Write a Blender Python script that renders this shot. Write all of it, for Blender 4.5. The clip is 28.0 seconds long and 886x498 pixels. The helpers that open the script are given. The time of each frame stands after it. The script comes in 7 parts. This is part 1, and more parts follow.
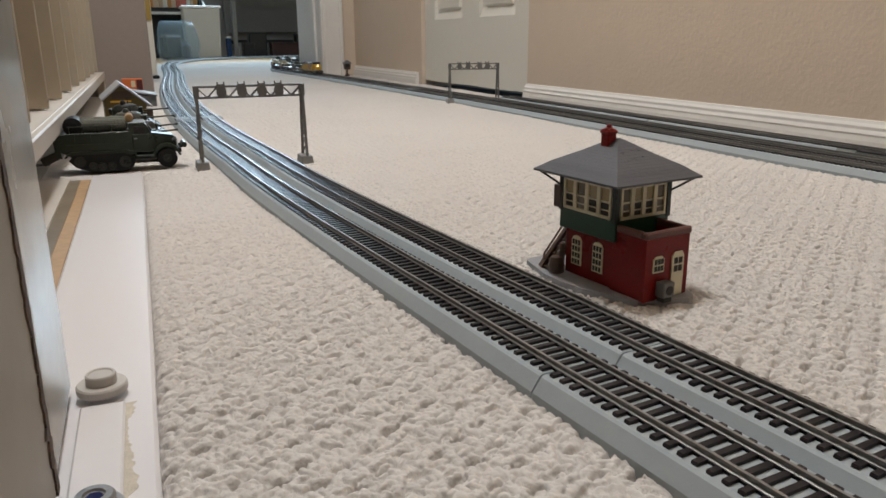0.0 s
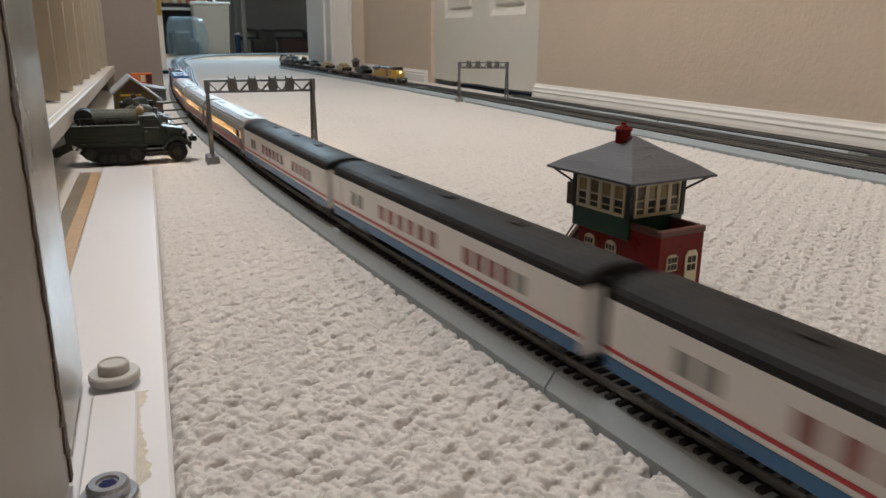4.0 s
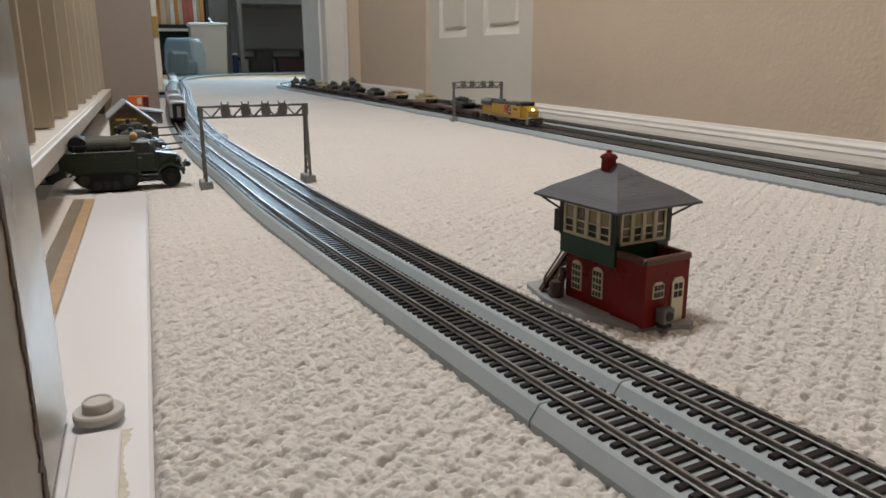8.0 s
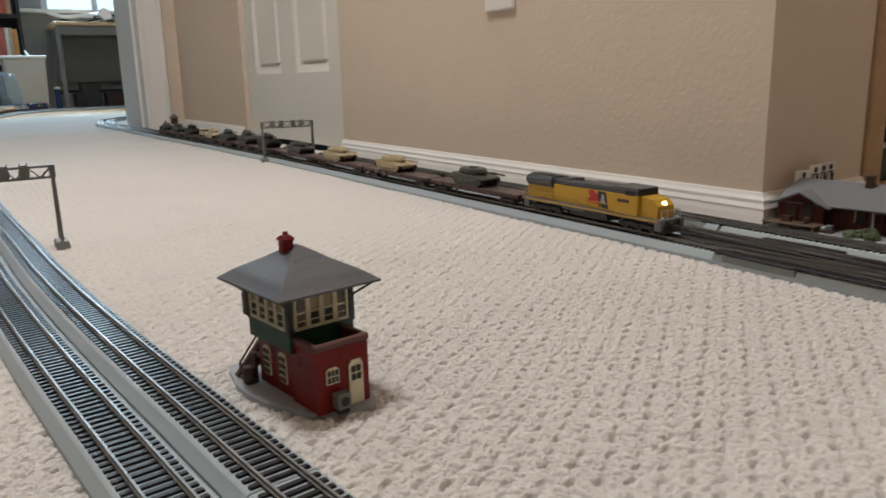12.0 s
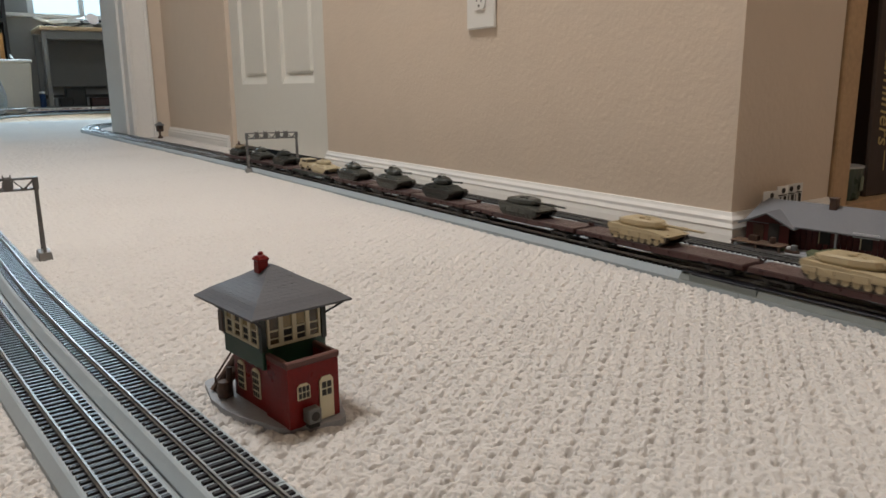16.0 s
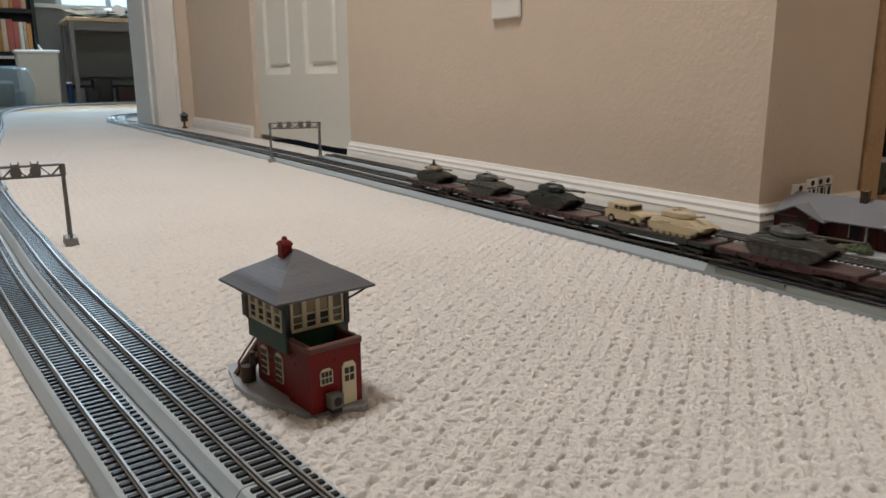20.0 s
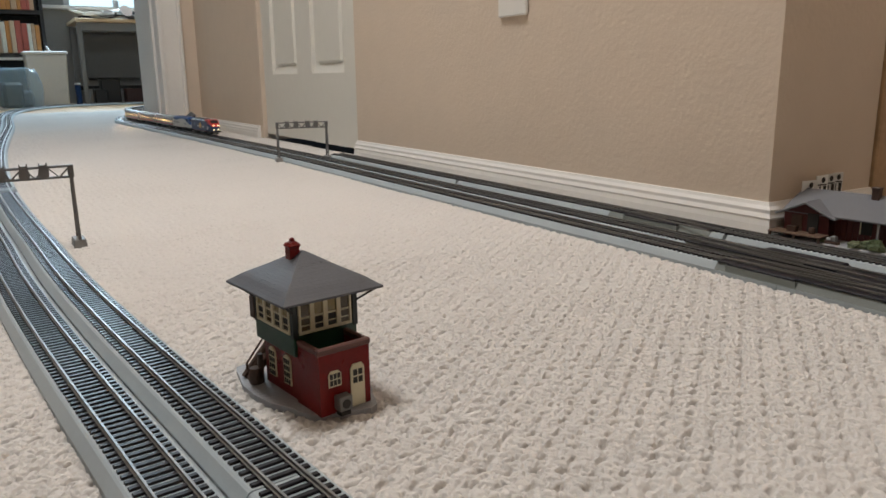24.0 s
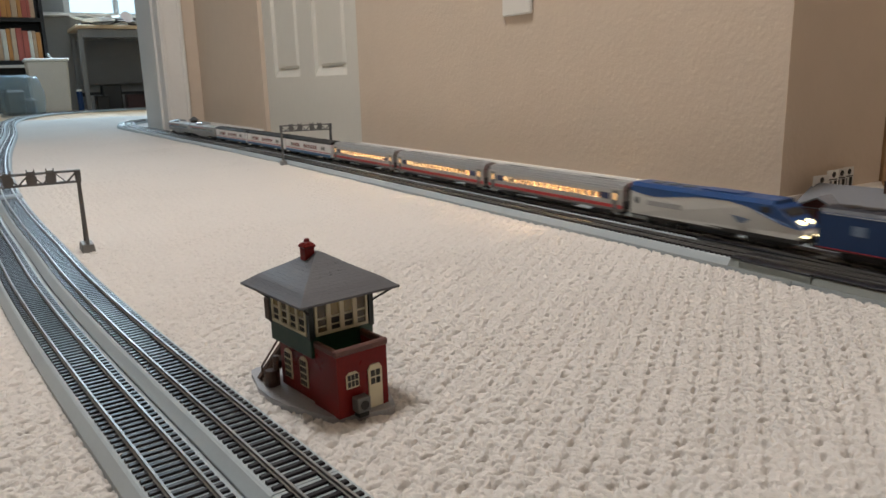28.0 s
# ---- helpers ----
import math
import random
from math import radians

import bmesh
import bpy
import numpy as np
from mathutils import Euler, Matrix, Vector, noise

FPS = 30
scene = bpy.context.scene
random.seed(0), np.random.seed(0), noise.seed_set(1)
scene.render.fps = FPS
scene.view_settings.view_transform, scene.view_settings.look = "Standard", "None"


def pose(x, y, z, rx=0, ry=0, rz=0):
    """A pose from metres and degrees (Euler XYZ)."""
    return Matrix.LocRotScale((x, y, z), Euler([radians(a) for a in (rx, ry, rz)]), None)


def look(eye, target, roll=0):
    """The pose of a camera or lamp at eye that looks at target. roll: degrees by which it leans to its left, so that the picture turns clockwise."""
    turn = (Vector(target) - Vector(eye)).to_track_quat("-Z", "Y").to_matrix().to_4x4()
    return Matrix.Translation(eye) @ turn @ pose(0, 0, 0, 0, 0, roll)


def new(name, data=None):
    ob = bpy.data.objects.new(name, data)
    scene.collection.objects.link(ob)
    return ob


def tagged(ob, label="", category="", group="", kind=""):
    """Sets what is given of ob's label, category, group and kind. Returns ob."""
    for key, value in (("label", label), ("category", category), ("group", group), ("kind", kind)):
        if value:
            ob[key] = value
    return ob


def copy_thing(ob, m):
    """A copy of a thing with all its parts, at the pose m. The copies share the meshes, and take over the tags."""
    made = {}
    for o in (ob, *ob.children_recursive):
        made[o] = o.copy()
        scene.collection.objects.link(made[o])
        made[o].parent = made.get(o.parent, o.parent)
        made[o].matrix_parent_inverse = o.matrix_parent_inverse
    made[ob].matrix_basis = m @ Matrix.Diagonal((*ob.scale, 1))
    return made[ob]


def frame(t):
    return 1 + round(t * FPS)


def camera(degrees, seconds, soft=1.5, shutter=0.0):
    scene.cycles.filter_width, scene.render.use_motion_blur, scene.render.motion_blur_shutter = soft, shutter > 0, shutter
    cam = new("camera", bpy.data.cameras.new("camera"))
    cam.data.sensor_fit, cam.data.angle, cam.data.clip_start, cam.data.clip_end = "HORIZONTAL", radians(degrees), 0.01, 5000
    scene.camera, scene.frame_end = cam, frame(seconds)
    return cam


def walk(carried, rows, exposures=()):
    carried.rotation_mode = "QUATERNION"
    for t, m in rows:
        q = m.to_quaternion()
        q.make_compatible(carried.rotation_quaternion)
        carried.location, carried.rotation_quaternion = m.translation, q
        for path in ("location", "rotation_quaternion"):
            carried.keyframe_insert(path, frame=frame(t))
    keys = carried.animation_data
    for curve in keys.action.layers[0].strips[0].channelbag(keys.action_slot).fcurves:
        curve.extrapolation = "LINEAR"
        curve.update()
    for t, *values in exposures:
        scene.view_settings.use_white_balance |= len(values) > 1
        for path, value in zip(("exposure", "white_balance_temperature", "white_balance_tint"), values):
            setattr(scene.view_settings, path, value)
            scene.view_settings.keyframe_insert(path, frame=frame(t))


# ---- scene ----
# ---- camera ----
PATH = [
    (0, (-0.0815, -0.0555, 0.1418), (0.2841, 0.8344, -0.1311), -0.38),
    (0.5, (-0.0835, -0.0545, 0.1396), (0.2818, 0.8357, -0.1323), -0.26),
    (1, (-0.0849, -0.0536, 0.1382), (0.2809, 0.8366, -0.1334), 0.01),
    (1.5, (-0.0847, -0.0534, 0.1379), (0.2803, 0.8371, -0.1340), 0.03),
    (2, (-0.0844, -0.0528, 0.1386), (0.2808, 0.8374, -0.1340), 0.07),
    (2.5, (-0.0830, -0.0531, 0.1402), (0.2810, 0.8373, -0.1329), 0.07),
    (3, (-0.0843, -0.0538, 0.1406), (0.2792, 0.8369, -0.1323), 0.18),
    (3.5, (-0.0846, -0.0534, 0.1390), (0.2768, 0.8380, -0.1345), 0.32),
    (5.5, (-0.0865, -0.0534, 0.1397), (0.2673, 0.8415, -0.1321), 0.23),
    (6, (-0.0864, -0.0533, 0.1400), (0.2665, 0.8432, -0.1277), 0.11),
    (6.5, (-0.0868, -0.0528, 0.1394), (0.2655, 0.8451, -0.1246), 0.08),
    (7, (-0.0836, -0.0537, 0.1418), (0.2704, 0.8450, -0.1173), -0.00),
    (7.5, (-0.0818, -0.0543, 0.1436), (0.2751, 0.8441, -0.1122), -0.06),
    (8, (-0.0785, -0.0553, 0.1467), (0.2837, 0.8419, -0.1060), -0.21),
    (8.5, (-0.0699, -0.0562, 0.1506), (0.3001, 0.8384, -0.0999), -0.28),
    (9, (-0.0632, -0.0577, 0.1519), (0.3162, 0.8336, -0.0963), -0.44),
    (9.5, (-0.0513, -0.0580, 0.1559), (0.3406, 0.8292, -0.0875), -0.63),
    (10, (-0.0373, -0.0623, 0.1615), (0.3644, 0.8217, -0.0774), -1.00),
    (10.5, (-0.0234, -0.0645, 0.1647), (0.3965, 0.8121, -0.0706), -1.38),
    (11, (-0.0030, -0.0699, 0.1685), (0.4420, 0.7950, -0.0636), -1.83),
    (11.5, (0.0224, -0.0727, 0.1711), (0.5036, 0.7738, -0.0567), -1.82),
    (12, (0.0242, -0.0871, 0.1761), (0.5493, 0.7334, -0.0496), -1.39),
    (12.5, (0.0236, -0.1129, 0.1915), (0.5688, 0.6972, -0.0240), -1.09),
    (14.5, (0.0213, -0.1057, 0.1876), (0.5735, 0.6998, -0.0275), -0.36),
    (15, (0.0223, -0.1062, 0.1877), (0.5714, 0.7016, -0.0265), -0.29),
    (15.5, (0.0223, -0.1064, 0.1870), (0.5681, 0.7037, -0.0273), -0.41),
    (16, (0.0239, -0.1065, 0.1874), (0.5659, 0.7059, -0.0274), -0.52),
    (16.5, (0.0256, -0.1067, 0.1871), (0.5645, 0.7076, -0.0287), -0.59),
    (17, (0.0263, -0.1064, 0.1868), (0.5601, 0.7104, -0.0321), -0.70),
    (17.5, (0.0250, -0.1042, 0.1848), (0.5557, 0.7144, -0.0346), -0.52),
    (18, (0.0240, -0.1049, 0.1846), (0.5505, 0.7160, -0.0366), -0.44),
    (18.5, (0.0227, -0.1039, 0.1837), (0.5462, 0.7187, -0.0384), -0.32),
    (19, (0.0236, -0.1039, 0.1827), (0.5435, 0.7208, -0.0400), -0.26),
    (19.5, (0.0228, -0.1038, 0.1832), (0.5417, 0.7213, -0.0402), -0.29),
    (20, (0.0233, -0.1035, 0.1832), (0.5410, 0.7223, -0.0406), -0.26),
    (20.5, (0.0231, -0.1029, 0.1833), (0.5405, 0.7229, -0.0407), -0.25),
    (21, (0.0254, -0.1020, 0.1839), (0.5414, 0.7247, -0.0404), -0.33),
    (21.5, (0.0242, -0.1027, 0.1843), (0.5385, 0.7250, -0.0403), -0.42),
    (23.5, (0.0244, -0.1015, 0.1838), (0.5334, 0.7294, -0.0407), -0.62),
    (24, (0.0246, -0.1008, 0.1840), (0.5333, 0.7299, -0.0422), -0.70),
    (24.5, (0.0235, -0.0995, 0.1827), (0.5312, 0.7319, -0.0433), -0.70),
    (25, (0.0236, -0.0986, 0.1820), (0.5303, 0.7337, -0.0429), -0.74),
    (25.5, (0.0229, -0.0984, 0.1824), (0.5287, 0.7344, -0.0424), -0.87),
    (26, (0.0231, -0.0970, 0.1825), (0.5303, 0.7352, -0.0415), -1.00),
    (26.5, (0.0244, -0.0961, 0.1831), (0.5319, 0.7360, -0.0406), -1.10),
    (27, (0.0238, -0.0963, 0.1827), (0.5313, 0.7358, -0.0411), -1.17),
    (27.5, (0.0221, -0.0937, 0.1811), (0.5291, 0.7387, -0.0426), -1.29),
    (28, (0.0197, -0.0932, 0.1814), (0.5261, 0.7396, -0.0424), -1.50),
]
cam = camera(61.7, 28.0, soft=1.6, shutter=0.5)
walk(cam, [(t, look(eye, target, roll)) for t, eye, target, roll in PATH])

# ---- light ----
world = bpy.data.worlds.new("world")
scene.world = world
world.use_nodes = True
sky = world.node_tree.nodes.new("ShaderNodeTexSky")
sky.sky_type, sky.sun_disc = "NISHITA", False
sky.sun_elevation, sky.sun_rotation = radians(35), radians(200)
world.node_tree.nodes["Background"].inputs[1].default_value = 0.12
world.node_tree.links.new(sky.outputs[0], world.node_tree.nodes["Background"].inputs[0])
scene.view_settings.exposure = 0.0


def area_lamp(name, m, sx, sy, watts, color):
    data = bpy.data.lights.new(name, "AREA")
    data.shape, data.size, data.size_y, data.energy, data.color = "RECTANGLE", sx, sy, watts, color
    ob = new(name, data)
    ob.matrix_basis = m
    return ob


# daylight through the far room's window, the hall's ceiling lamp, an added near-room fill
area_lamp("window_daylight", look((0.9, 6.92, 1.5), (0.6, 3.0, 0.2)), 1.4, 1.1, 100, (0.62, 0.83, 1.0))
area_lamp("hall_ceiling_lamp_light", look((0.05, 0.95, 2.33), (0.05, 0.95, 0)), 0.36, 0.36, 36, (1.0, 0.995, 0.985))
area_lamp("room_ceiling_lamp_light", look((1.25, -0.55, 2.33), (1.25, -0.55, 0)), 0.4, 0.4, 8, (1.0, 0.85, 0.71))

# ---- materials ----
MATS = {}


def mat(name, color, rough=0.5, metal=0.0, vary=0.08, scale=60.0, bump=0.0, bump_scale=400.0, coat=0.0, emit=None, strength=0.0, random_vary=0.0, spec=0.5):
    """A surface with broad stains, fine grain and a fine relief."""
    if name in MATS:
        return MATS[name]
    m = bpy.data.materials.new(name)
    m.use_nodes = True
    nt = m.node_tree
    b = nt.nodes["Principled BSDF"]
    b.inputs["Roughness"].default_value, b.inputs["Metallic"].default_value = rough, metal
    b.inputs["Coat Weight"].default_value = coat
    b.inputs["Specular IOR Level"].default_value = spec
    co = nt.nodes.new("ShaderNodeTexCoord")
    if vary > 0 or random_vary > 0:
        big = nt.nodes.new("ShaderNodeTexNoise")
        big.inputs["Scale"].default_value, big.inputs["Detail"].default_value = scale, 5
        small = nt.nodes.new("ShaderNodeTexNoise")
        small.inputs["Scale"].default_value, small.inputs["Detail"].default_value = scale * 9, 3
        for n in (big, small):
            nt.links.new(co.outputs["Object"], n.inputs["Vector"])
        add = nt.nodes.new("ShaderNodeMath")
        add.operation = "ADD"
        nt.links.new(big.outputs[0], add.inputs[0])
        nt.links.new(small.outputs[0], add.inputs[1])
        rng = nt.nodes.new("ShaderNodeMapRange")
        rng.inputs[1].default_value, rng.inputs[2].default_value = 0.6, 1.4
        rng.inputs[3].default_value, rng.inputs[4].default_value = 1 - vary, 1 + vary
        nt.links.new(add.outputs[0], rng.inputs[0])
        last = rng.outputs[0]
        if random_vary:
            info = nt.nodes.new("ShaderNodeObjectInfo")
            r2 = nt.nodes.new("ShaderNodeMapRange")
            r2.inputs[3].default_value, r2.inputs[4].default_value = 1 - random_vary, 1 + random_vary
            nt.links.new(info.outputs["Random"], r2.inputs[0])
            mul = nt.nodes.new("ShaderNodeMath")
            mul.operation = "MULTIPLY"
            nt.links.new(last, mul.inputs[0])
            nt.links.new(r2.outputs[0], mul.inputs[1])
            last = mul.outputs[0]
        mix = nt.nodes.new("ShaderNodeVectorMath")
        mix.operation = "SCALE"
        mix.inputs[0].default_value = color
        nt.links.new(last, mix.inputs["Scale"])
        nt.links.new(mix.outputs[0], b.inputs["Base Color"])
        rr = nt.nodes.new("ShaderNodeMapRange")
        rr.inputs[1].default_value, rr.inputs[2].default_value = 0.3, 0.7
        rr.inputs[3].default_value, rr.inputs[4].default_value = max(rough - 0.08, 0.02), min(rough + 0.08, 1)
        nt.links.new(big.outputs[0], rr.inputs[0])
        nt.links.new(rr.outputs[0], b.inputs["Roughness"])
    else:
        b.inputs["Base Color"].default_value = (*color, 1)
    if bump:
        n = nt.nodes.new("ShaderNodeTexNoise")
        n.inputs["Scale"].default_value, n.inputs["Detail"].default_value = bump_scale, 4
        nt.links.new(co.outputs["Object"], n.inputs["Vector"])
        bp = nt.nodes.new("ShaderNodeBump")
        bp.inputs["Strength"].default_value, bp.inputs["Distance"].default_value = bump, 0.002
        nt.links.new(n.outputs[0], bp.inputs["Height"])
        nt.links.new(bp.outputs[0], b.inputs["Normal"])
    if emit:
        b.inputs["Emission Color"].default_value = (*emit, 1)
        b.inputs["Emission Strength"].default_value = strength
    MATS[name] = m
    return m


def glass(name, color=(0.9, 0.95, 0.95), rough=0.05, alpha=0.35):
    m = bpy.data.materials.new(name)
    m.use_nodes = True
    b = m.node_tree.nodes["Principled BSDF"]
    b.inputs["Base Color"].default_value = (*color, 1)
    b.inputs["Roughness"].default_value, b.inputs["Alpha"].default_value = rough, alpha
    MATS[name] = m
    return m


WALL = mat("painted_drywall", (0.63, 0.525, 0.422), 0.70, vary=0.03, scale=2.5, bump=0.35, bump_scale=140)
CEIL = mat("ceiling_white", (0.75, 0.73, 0.70), 0.9, vary=0.03, scale=3, bump=0.3, bump_scale=90)
TRIM = mat("trim_white", (0.74, 0.72, 0.69), 0.38, vary=0.03, scale=8, bump=0.05, bump_scale=60)
DOORW = mat("door_white", (0.70, 0.68, 0.62), 0.45, vary=0.02, scale=6, bump=0.08, bump_scale=200)
OLDW = mat("worn_white_paint", (0.68, 0.66, 0.67), 0.30, vary=0.0)
KNOB = mat("cream_knob_plastic", (0.46, 0.435, 0.405), 0.45, vary=0.03, scale=60)
SHADEG = mat("groove_shade_brown", (0.20, 0.165, 0.12), 0.4, vary=0.08, scale=20)
CHIP = mat("chipped_tan_paint", (0.50, 0.45, 0.37), 0.8, vary=0.25, scale=180)
RAILW = mat("satin_white_rail", (0.50, 0.46, 0.41), 0.6, vary=0.04, scale=20)
STILEB = mat("brownish_beige_stile", (0.25, 0.215, 0.170), 0.5, vary=0.06, scale=8)
PANEL = mat("beige_panel", (0.40, 0.345, 0.265), 0.45, vary=0.04, scale=6)
WOODL = mat("light_wood", (0.42, 0.28, 0.16), 0.5, vary=0.18, scale=14, bump=0.1)
WOODF = mat("oak_floor", (0.50, 0.32, 0.17), 0.35, vary=0.18, scale=6, bump=0.05)
ROADBED = mat("grey_roadbed_plastic", (0.33, 0.37, 0.39), 0.6, vary=0.04, scale=25, bump=0.04, bump_scale=900, spec=0.25)
TIE = mat("dark_tie_plastic", (0.018, 0.014, 0.016), 0.40, vary=0.2, scale=200, random_vary=0.2, spec=0.22)
WEB = mat("black_tie_web", (0.010, 0.010, 0.011), 0.45, vary=0.2, scale=90, spec=0.1)
RAIL = mat("nickel_rail", (0.25, 0.245, 0.235), 0.42, metal=0.65, vary=0.12, scale=60)
SWITCHB = mat("black_switch_plastic", (0.012, 0.012, 0.017), 0.42, vary=0.15, scale=90, spec=0.3)
TURNBED = mat("dark_turnout_roadbed", (0.17, 0.185, 0.175), 0.6, vary=0.06, scale=60, spec=0.3)
STEEL = mat("grey_bridge_plastic", (0.13, 0.125, 0.12), 0.5, vary=0.1, scale=120)
FOOTG = mat("grey_footing_plastic", (0.20, 0.195, 0.19), 0.55, vary=0.08, scale=120)
SLATE = mat("slate_roof_plastic", (0.080, 0.083, 0.095), 0.5, vary=0.14, scale=70, bump=0.1, bump_scale=700)
BRICKR = mat("brick_red_plastic", (0.150, 0.0060, 0.0052), 0.32, vary=0.22, scale=45, bump=0.12, bump_scale=1200, spec=0.20)
CREAM = mat("cream_plastic", (0.60, 0.545, 0.38), 0.45, vary=0.06, scale=120)
GREEN = mat("dark_green_plastic", (0.010, 0.044, 0.022), 0.4, vary=0.15, scale=70)
BASEG = mat("grey_base_plastic", (0.28, 0.285, 0.30), 0.5, vary=0.12, scale=60, bump=0.3, bump_scale=500)
WARMGLASS = mat("warm_interior_pane", (0.30, 0.225, 0.10), 0.12, vary=0.15, scale=60)
DARK = mat("dark_interior", (0.02, 0.018, 0.016), 0.7, vary=0.1)
BROWN = mat("brown_plastic", (0.060, 0.032, 0.022), 0.5, vary=0.2, scale=120)
OLIVED = mat("dark_olive", (0.011, 0.013, 0.010), 0.5, vary=0.2, scale=90, bump=0.2, bump_scale=700)
GREYT = mat("grey_green_armour", (0.050, 0.052, 0.045), 0.40, vary=0.2, scale=90, bump=0.2, bump_scale=700)
TAN = mat("desert_tan", (0.36, 0.29, 0.175), 0.55, vary=0.12, scale=90, bump=0.2, bump_scale=700)
TAND = mat("sand_beige", (0.42, 0.35, 0.225), 0.55, vary=0.1, scale=90)
RUBBER = mat("black_rubber", (0.009, 0.009, 0.009), 0.65, vary=0.2, scale=200, spec=0.25)
TRUCK = mat("black_truck_plastic", (0.022, 0.020, 0.019), 0.5, vary=0.2, scale=150)
FLATR = mat("oxide_red_flatcar", (0.048, 0.016, 0.015), 0.45, vary=0.2, scale=90)
DECK = mat("weathered_deck", (0.105, 0.072, 0.069), 0.38, vary=0.2, scale=70, bump=0.2, bump_scale=500)
SILVER = mat("silver_coach_paint", (0.33, 0.335, 0.34), 0.48, metal=0.25, vary=0.05, scale=40)
SILVERS = mat("silver_fluted_side", (0.34, 0.34, 0.335), 0.42, metal=0.2, vary=0.05, scale=40)
WHITEP = mat("white_coach_paint", (0.72, 0.70, 0.69), 0.35, vary=0.04, scale=40, coat=0.2)
BLACKR = mat("black_roof_paint", (0.014, 0.013, 0.013), 0.6, vary=0.15, scale=40, spec=0.2)
REDS = mat("red_stripe", (0.40, 0.018, 0.024), 0.35, vary=0.05)
BLUES = mat("blue_stripe", (0.020, 0.115, 0.27), 0.35, vary=0.05)
NAVY = mat("navy_paint", (0.006, 0.030, 0.098), 0.36, vary=0.06, spec=0.35)
NAVYW = mat("dark_blue_glass", (0.012, 0.020, 0.075), 0.12, vary=0.05)
ROYAL = mat("royal_blue_paint", (0.010, 0.055, 0.19), 0.36, vary=0.06, spec=0.4)
REDP = mat("bright_red_paint", (0.55, 0.022, 0.025), 0.34, vary=0.05, coat=0.2)
GOLD = mat("gold_print", (0.62, 0.36, 0.05), 0.4, vary=0.05)
PALE = mat("pale_grey_print", (0.50, 0.51, 0.53), 0.4, vary=0.05)
SILVERL = mat("silver_grey_loco_paint", (0.50, 0.50, 0.48), 0.36, metal=0.1, vary=0.06, scale=40)
LOCOG = mat("dark_loco_roof_grey", (0.055, 0.058, 0.065), 0.42, vary=0.12, scale=70)
YELLOW = mat("armour_yellow", (0.46, 0.265, 0.018), 0.38, vary=0.06, scale=50)
GREYL = mat("loco_grey", (0.11, 0.115, 0.12), 0.45, vary=0.1, scale=60)
WHITER = mat("white_print", (0.7, 0.7, 0.68), 0.45, vary=0.03)
COACHLAMP = mat("coach_lamp_strip", (0.8, 0.6, 0.4), 0.5, vary=0, emit=(1.0, 0.57, 0.23), strength=85.0)
INTERIOR = mat("tan_coach_interior", (0.085, 0.060, 0.038), 0.6, vary=0.2, scale=60)
SEAT = mat("brown_coach_seat", (0.050, 0.035, 0.022), 0.7, vary=0.2, scale=60)
TAIL = mat("red_marker_light", (0.6, 0.02, 0.02), 0.3, vary=0, emit=(1.0, 0.05, 0.05), strength=7)
HEAD = mat("head_light", (0.9, 0.85, 0.7), 0.3, vary=0, emit=(1.0, 0.80, 0.42), strength=6)
REDW = mat("red_curtain_window", (0.20, 0.055, 0.045), 0.2, vary=0.3, scale=150)
GREYW = mat("grey_window", (0.22, 0.22, 0.21), 0.15, vary=0.1)
DOMEG = mat("tinted_dome_glass", (0.16, 0.19, 0.15), 0.08, vary=0.1, scale=50)
CARD = mat("grey_cardboard", (0.27, 0.228, 0.205), 0.8, vary=0.05, scale=10)
ORANGE = mat("orange_sign", (0.55, 0.13, 0.03), 0.5, vary=0.1)
DARKR = mat("dark_red_boards", (0.070, 0.008, 0.008), 0.55, vary=0.25, scale=120)
BUSH = mat("bush_green", (0.060, 0.080, 0.035), 0.8, vary=0.35, scale=250, bump=0.8, bump_scale=900)
BUSHP = mat("pale_lichen", (0.095, 0.11, 0.06), 0.85, vary=0.3, scale=250, bump=0.8, bump_scale=900)
TUBW = mat("white_bin_plastic", (0.60, 0.57, 0.52), 0.4, vary=0.05, scale=10)
BAG = glass("blue_plastic_bag", (0.35, 0.50, 0.60), 0.25, 0.38)
DESKW = mat("desk_wood_edge", (0.55, 0.38, 0.22), 0.4, vary=0.15, scale=12)
DESKG = mat("grey_desk", (0.20, 0.195, 0.19), 0.5, vary=0.06, scale=8)
PAPER = mat("paper", (0.72, 0.72, 0.70), 0.7, vary=0.05, random_vary=0.25)
BLACKS = mat("black_shelf", (0.016, 0.014, 0.013), 0.45, vary=0.2, scale=20)
BOOKS = [mat("book_cover_" + n, c, 0.6, vary=0.12, scale=30) for n, c in
         (("tan", (0.50, 0.34, 0.22)), ("buff", (0.58, 0.43, 0.30)), ("red", (0.42, 0.10, 0.07)), ("orange", (0.50, 0.22, 0.06)), ("white", (0.66, 0.63, 0.55)), ("teal", (0.10, 0.25, 0.22)), ("brown", (0.25, 0.14, 0.09)))]
CHROME = mat("dull_steel", (0.35, 0.36, 0.38), 0.35, metal=0.8, vary=0.2, scale=150)
PLATE = mat("white_plate_plastic", (0.76, 0.74, 0.70), 0.35, vary=0.02)
SLOT = mat("slot_black", (0.02, 0.02, 0.02), 0.6, vary=0)
GREENT = mat("dark_green_tin", (0.035, 0.055, 0.035), 0.3, vary=0.2, scale=40)
GOLDL = mat("gold_lettering", (0.48, 0.37, 0.16), 0.45, vary=0.1)
